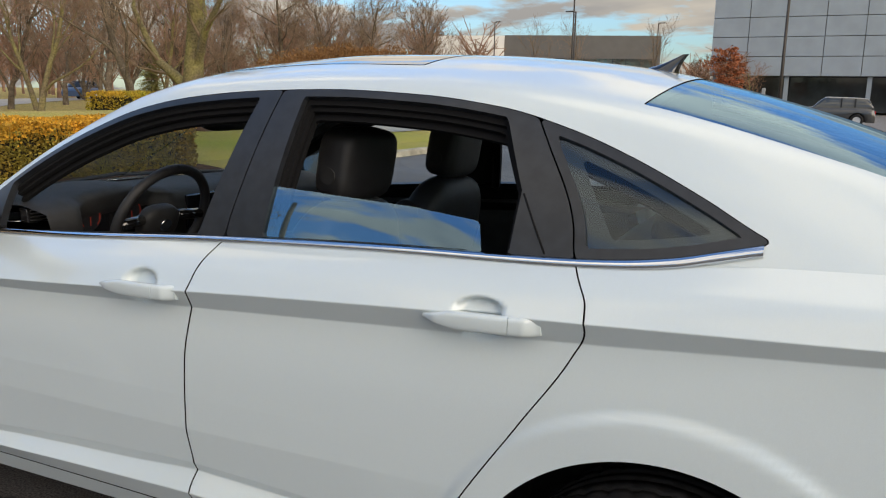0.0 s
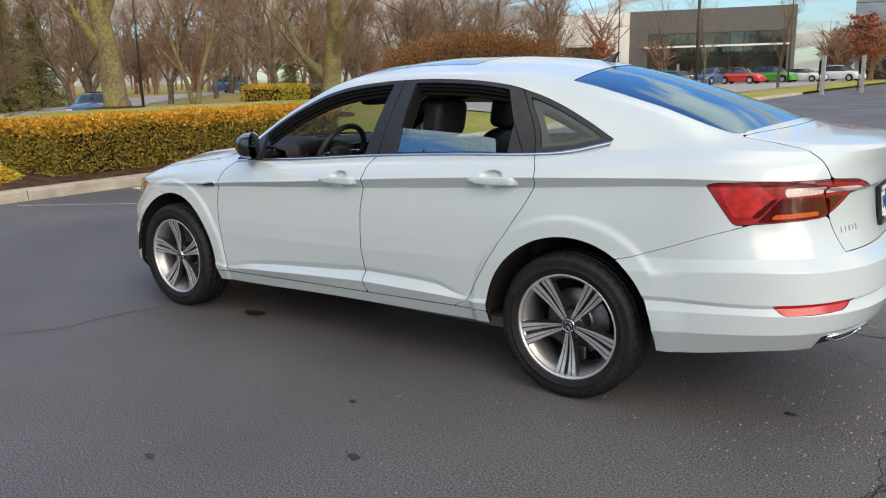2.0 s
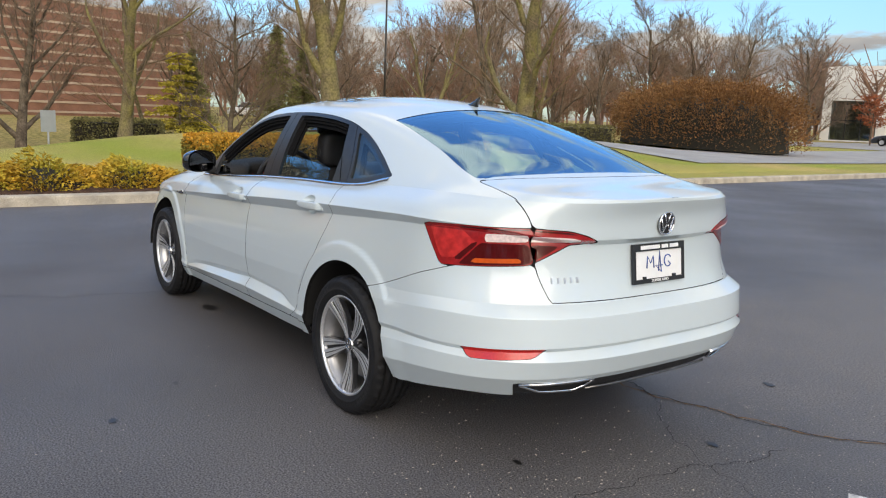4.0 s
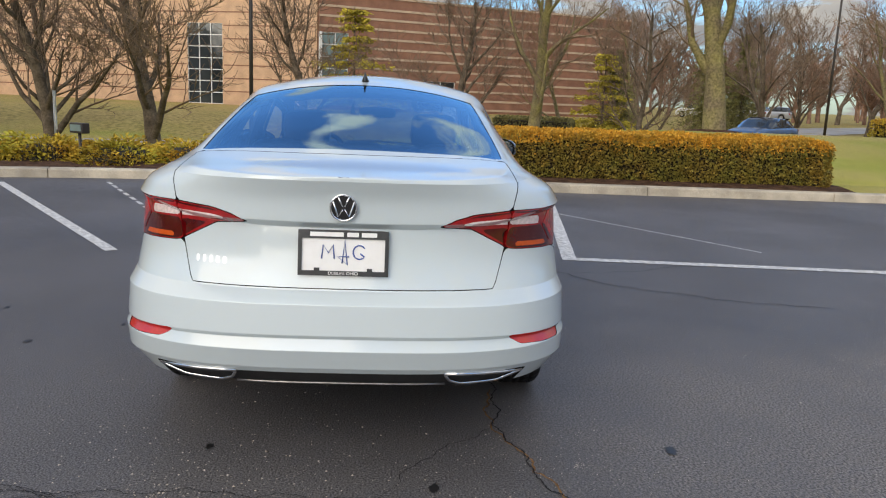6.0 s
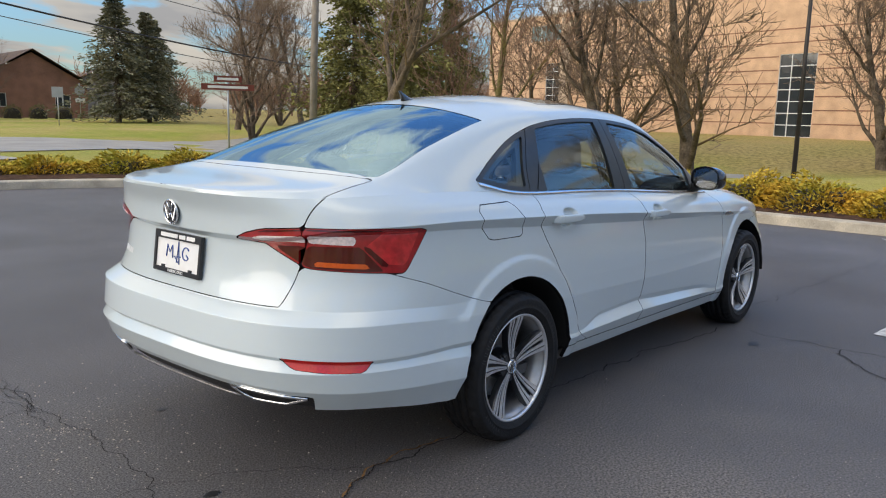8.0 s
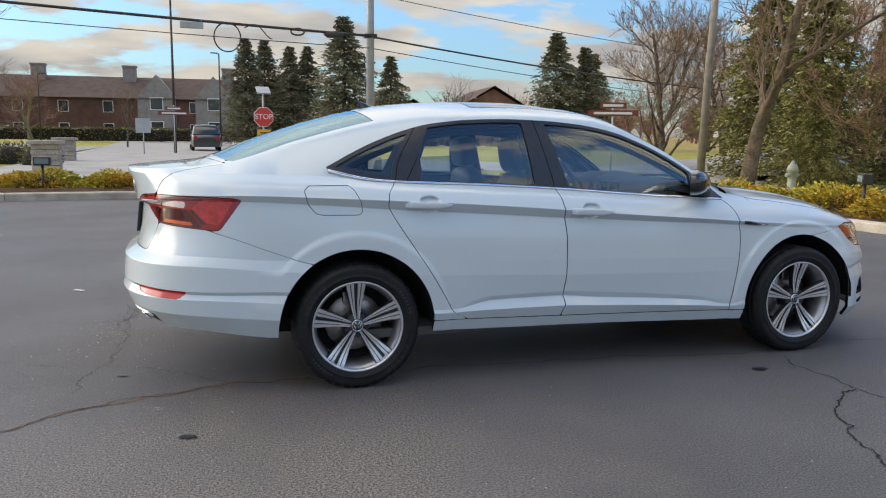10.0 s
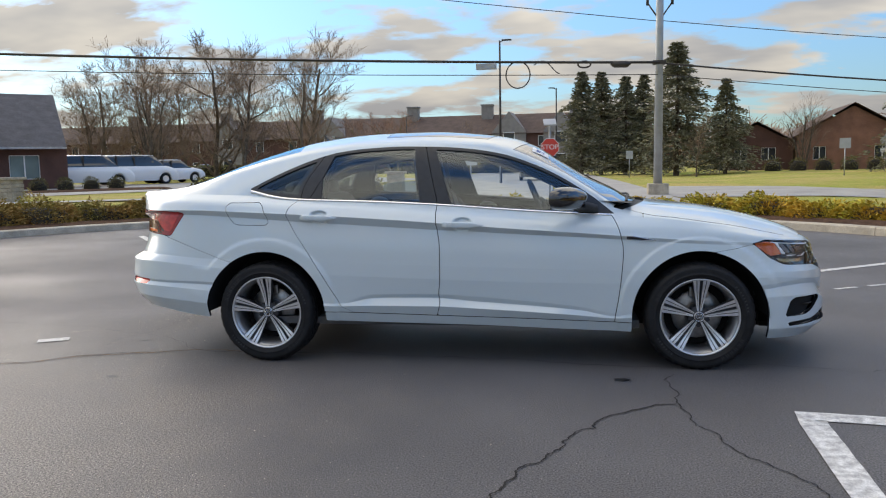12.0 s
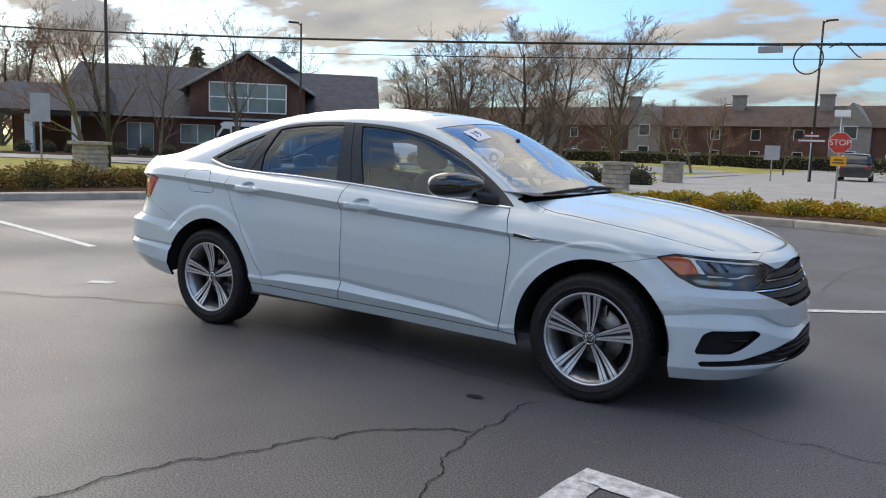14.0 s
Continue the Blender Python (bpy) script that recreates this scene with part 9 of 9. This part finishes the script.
# ---- other vehicles ----
def vehicle(kind, label, paint_m, x, y, turn, z=None):
    spec = {
        "sedan": (4.6, 0.90, [(-2.3, 0.70), (-2.2, 0.95), (-1.6, 1.0), (1.0, 0.95), (2.0, 0.80), (2.3, 0.55)], [(-1.85, 0.98), (-1.0, 1.40), (0.1, 1.43), (1.05, 0.96)], 0.33, 1.35),
        "suv": (4.6, 0.93, [(-2.3, 0.80), (-2.25, 1.08), (1.0, 1.08), (1.9, 0.98), (2.3, 0.70)], [(-2.22, 1.06), (-1.85, 1.60), (0.25, 1.66), (1.05, 1.06)], 0.36, 1.36),
        "van": (5.6, 1.0, [(-2.8, 1.0), (-2.75, 1.25), (1.6, 1.25), (2.5, 1.05), (2.8, 0.75)], [(-2.72, 1.24), (-2.66, 1.93), (0.9, 1.98), (1.75, 1.24)], 0.36, 1.75),
    }[kind]
    L, W, hood, cab, wr, wb = spec
    ob = thing("parked_" + kind, label, "car", at=(x, y, (gz(x, y) + 0.04 if gz(x, y) > -0.95 else 0.0) if z is None else z), turn=turn)
    top = curve(*hood)
    rows = []
    for px_ in np.linspace(hood[0][0], hood[-1][0], 40):
        e = min(1, (px_ - hood[0][0] + 0.02) / 0.5, (hood[-1][0] - px_ + 0.02) / 0.7) ** 0.35
        zt, w = float(top(px_)), W * (0.80 + 0.20 * e)
        zb = 0.24
        for_arch = 0.0
        for hx in (-wb, wb):
            if abs(px_ - hx) < wr + 0.06:
                for_arch = max(for_arch, wr + math.sqrt(max(0, (wr + 0.06) ** 2 - (px_ - hx) ** 2)) - zb)
        zlo = zb + for_arch
        prof = [(w * 0.93, zlo), (w, max(zlo + 0.02, 0.45)), (w * 1.0, max(zlo + 0.04, zt * 0.72)), (w * 0.95, zt - 0.03), (w * 0.78, zt), (0, zt + 0.03)]
        rows.append([(px_, a, b) for a, b in prof] + [(px_, -a, b) for a, b in reversed(prof[:-1])])
    m = Mesh().grid(rows)
    m.add(rows[0], [tuple(range(11))]).add(rows[-1], [tuple(reversed(range(11)))])
    part("body", m, paint_m, ob, "", True)
    ct = curve(*cab)
    rows = []
    for px_ in np.linspace(cab[0][0], cab[-1][0], 26):
        zt = float(ct(px_))
        zb = float(top(px_)) - 0.02
        t = (zt - zb) / 0.7
        rows.append([(px_, s * a, b) for s, a, b in ((1, W * 0.93, zb), (1, W * (0.93 - 0.16 * t), max(zb, zt - 0.05)), (1, W * 0.62, max(zb, zt)), (-1, W * 0.62, max(zb, zt)), (-1, W * (0.93 - 0.16 * t), max(zb, zt - 0.05)), (-1, W * 0.93, zb))])
    part("glazing", Mesh().grid(rows), DARK_GLASS, ob, "dark glazing")
    rr = []
    n0 = [p for p in np.linspace(cab[1][0] - 0.05, cab[2][0] + 0.12, 12)]
    for px_ in n0:
        zt = float(ct(px_)) + 0.012
        rr.append([(px_, W * 0.765, zt - 0.06), (px_, W * 0.62, zt), (px_, 0, zt + 0.02), (px_, -W * 0.62, zt), (px_, -W * 0.765, zt - 0.06)])
    part("roof", Mesh().grid(rr), paint_m, ob)
    for s in (1, -1):
        for fx in (0.28, 0.62):
            bx = cab[1][0] + (cab[2][0] - cab[1][0]) * fx + 0.05
            zt = float(ct(bx))
            part("pillar", Mesh().box(bx - 0.04, bx + 0.04, min(s * W * 0.79, s * W * 0.93), max(s * W * 0.79, s * W * 0.93), float(top(bx)), zt - 0.04), BLACK_TRIM, ob)
        part("tail_lamp", Mesh().box(hood[0][0] - 0.015, hood[0][0] + 0.12, min(s * W * 0.6, s * W * 0.86), max(s * W * 0.6, s * W * 0.86), 0.72, 0.92, 0.015), RED_LENS, ob)
        part("head_lamp", Mesh().box(hood[-1][0] - 0.32, hood[-1][0] - 0.10, min(s * W * 0.55, s * W * 0.84), max(s * W * 0.55, s * W * 0.84), 0.58, 0.72, 0.015), WHITE_LENS, ob)
        for hx in (-wb, wb):
            wh = part("wheel", Mesh().lathe([(wr * 0.6, -0.1), (wr, -0.09), (wr, 0.09), (wr * 0.92, 0.11), (wr * 0.66, 0.10), (wr * 0.62, 0.06), (0, 0.05)], 24), RUBBER, ob)
            wh.matrix_basis = pose(hx, s * (W - 0.12), wr, 0, 0, 0 if s > 0 else 180)
            part("rim", Mesh().lathe([(wr * 0.62, 0.085), (wr * 0.58, 0.075), (0.05, 0.07), (0.0, 0.08)], 10, smooth_shade=False), ALLOY, wh)
    return ob


P_RED, P_GREEN, P_WHITE = paint("red_paint", (0.50, 0.030, 0.018)), paint("green_paint", (0.06, 0.30, 0.03)), paint("plain_white_paint", (0.70, 0.70, 0.69))
P_GREY, P_BLACK, P_BLUE, P_SILVER = paint("grey_paint", (0.16, 0.165, 0.165)), paint("black_paint", (0.018, 0.02, 0.024)), paint("blue_paint", (0.045, 0.095, 0.20)), paint("silver_paint", (0.38, 0.40, 0.43))
vehicle("suv", "bright red parked car on the showroom forecourt", P_RED, 20.8, -82.0, 170)
vehicle("suv", "bright green parked car beside a red one", P_GREEN, 18.8, -87.5, 165)
vehicle("sedan", "white parked car on the showroom forecourt", P_WHITE, 16.5, -90.5, 165)
vehicle("suv", "white parked car near the metal hall", P_WHITE, 13.0, -92.0, 160)
vehicle("sedan", "black parked car at the showroom", P_BLACK, 28.0, -70.0, 5)
vehicle("sedan", "grey parked car at the showroom", P_GREY, 24.0, -69.0, 12)
vehicle("sedan", "white parked car by the showroom glass", P_WHITE, 27.0, -79.0, 60)
vehicle("suv", "blue-grey parked car by the showroom glass", P_BLUE, 23.5, -81.0, 75)
vehicle("suv", "black parked off-road car on the lot", P_BLACK, -0.9, -50.0, 3)
vehicle("suv", "dark blue car on the street beyond the lawn", P_BLUE, 63.0, -50.0, 118)
vehicle("sedan", "blue car on the street behind the clipped hedge", P_BLUE, 32.8, -17.6, 130)
vehicle("suv", "grey car on the street with red tail lamps", P_GREY, 21.6, 22.6, 105)
vehicle("suv", "dark grey car driving away on the street", P_BLACK, -1.5, 50.0, 92)


def shuttle_bus(x, y, turn):
    """A boxy minibus: short sloping nose, tall body, a band of dark side windows."""
    ob = thing("shuttle_bus", "white boxy shuttle bus with dark window band", "bus", at=(x, y, gz(x, y) + 0.04), turn=turn)
    side = [(-2.45, 0.28), (2.35, 0.28), (2.45, 0.45), (2.42, 0.85), (1.75, 1.08), (1.20, 1.85), (1.30, 2.02), (1.05, 2.16), (-2.38, 2.16), (-2.45, 2.08)]
    part("body", Mesh().prism(side, -0.88, 0.88, "xz"), P_WHITE, ob, "white box body", True)
    part("windscreen", Mesh().add([(1.78, -0.78, 1.11), (1.78, 0.78, 1.11), (1.27, 0.74, 1.80), (1.27, -0.74, 1.80)], [(0, 1, 2, 3)]), DARK_GLASS, ob)
    for s in (1, -1):
        w = Mesh().prism([(-2.1, 1.28), (0.62, 1.28), (0.62, 1.90), (-2.1, 1.90)], min(s * 0.875, s * 0.892), max(s * 0.875, s * 0.892), "xz")
        part("side_window", w, DARK_GLASS, ob, "dark side window band")
        w = Mesh().prism([(0.74, 1.12), (1.52, 1.12), (1.12, 1.74), (0.74, 1.74)], min(s * 0.875, s * 0.892), max(s * 0.875, s * 0.892), "xz")
        part("cab_window", w, DARK_GLASS, ob)
        part("lettering_bar", Mesh().box(-1.5, 0.3, min(s * 0.884, s * 0.888), max(s * 0.884, s * 0.888), 1.02, 1.10), P_GREY, ob)
        part("wing_mirror", Mesh().box(1.50, 1.60, min(s * 0.95, s * 1.14), max(s * 0.95, s * 1.14), 1.22, 1.50, 0.02).tube([(1.55, s * 0.86, 1.2), (1.55, s * 1.0, 1.3)], 0.02, 6), BLACK_TRIM, ob)
        part("tail_lamp", Mesh().box(-2.47, -2.40, min(s * 0.70, s * 0.84), max(s * 0.70, s * 0.84), 0.8, 1.05), RED_LENS, ob)
        for hx in (-1.5, 1.65):
            wh = part("wheel", Mesh().lathe([(0.20, -0.1), (0.34, -0.09), (0.34, 0.09), (0.31, 0.11), (0.22, 0.10), (0.20, 0.06), (0, 0.05)], 24), RUBBER, ob)
            wh.matrix_basis = pose(hx, s * 0.80, 0.30, 0, 0, 0 if s > 0 else 180)
    return ob


shuttle_bus(-33.4, 30.1, 223.6)
vehicle("van", "white van on the forecourt", P_WHITE, -29.7, 41.0, 50)
vehicle("van", "silver van on the forecourt", P_WHITE, -28.4, 44.6, 55)
vehicle("suv", "white car on the forecourt", P_WHITE, -27.5, 48.0, 60)
for k in range(6):
    vehicle("sedan", "parked car before the townhouses", (P_WHITE, P_GREY, P_RED, P_SILVER, P_BLACK, P_WHITE)[k], -44.0 + 7.5 * k, 88.0 + 1.0 * k * 0.7, 86)
for k in range(4):
    vehicle("suv", "white parked car far beyond the trees", (P_WHITE, P_SILVER)[k % 2], 86.0 + 3 * k, -34.0 - 4.5 * k, 40)
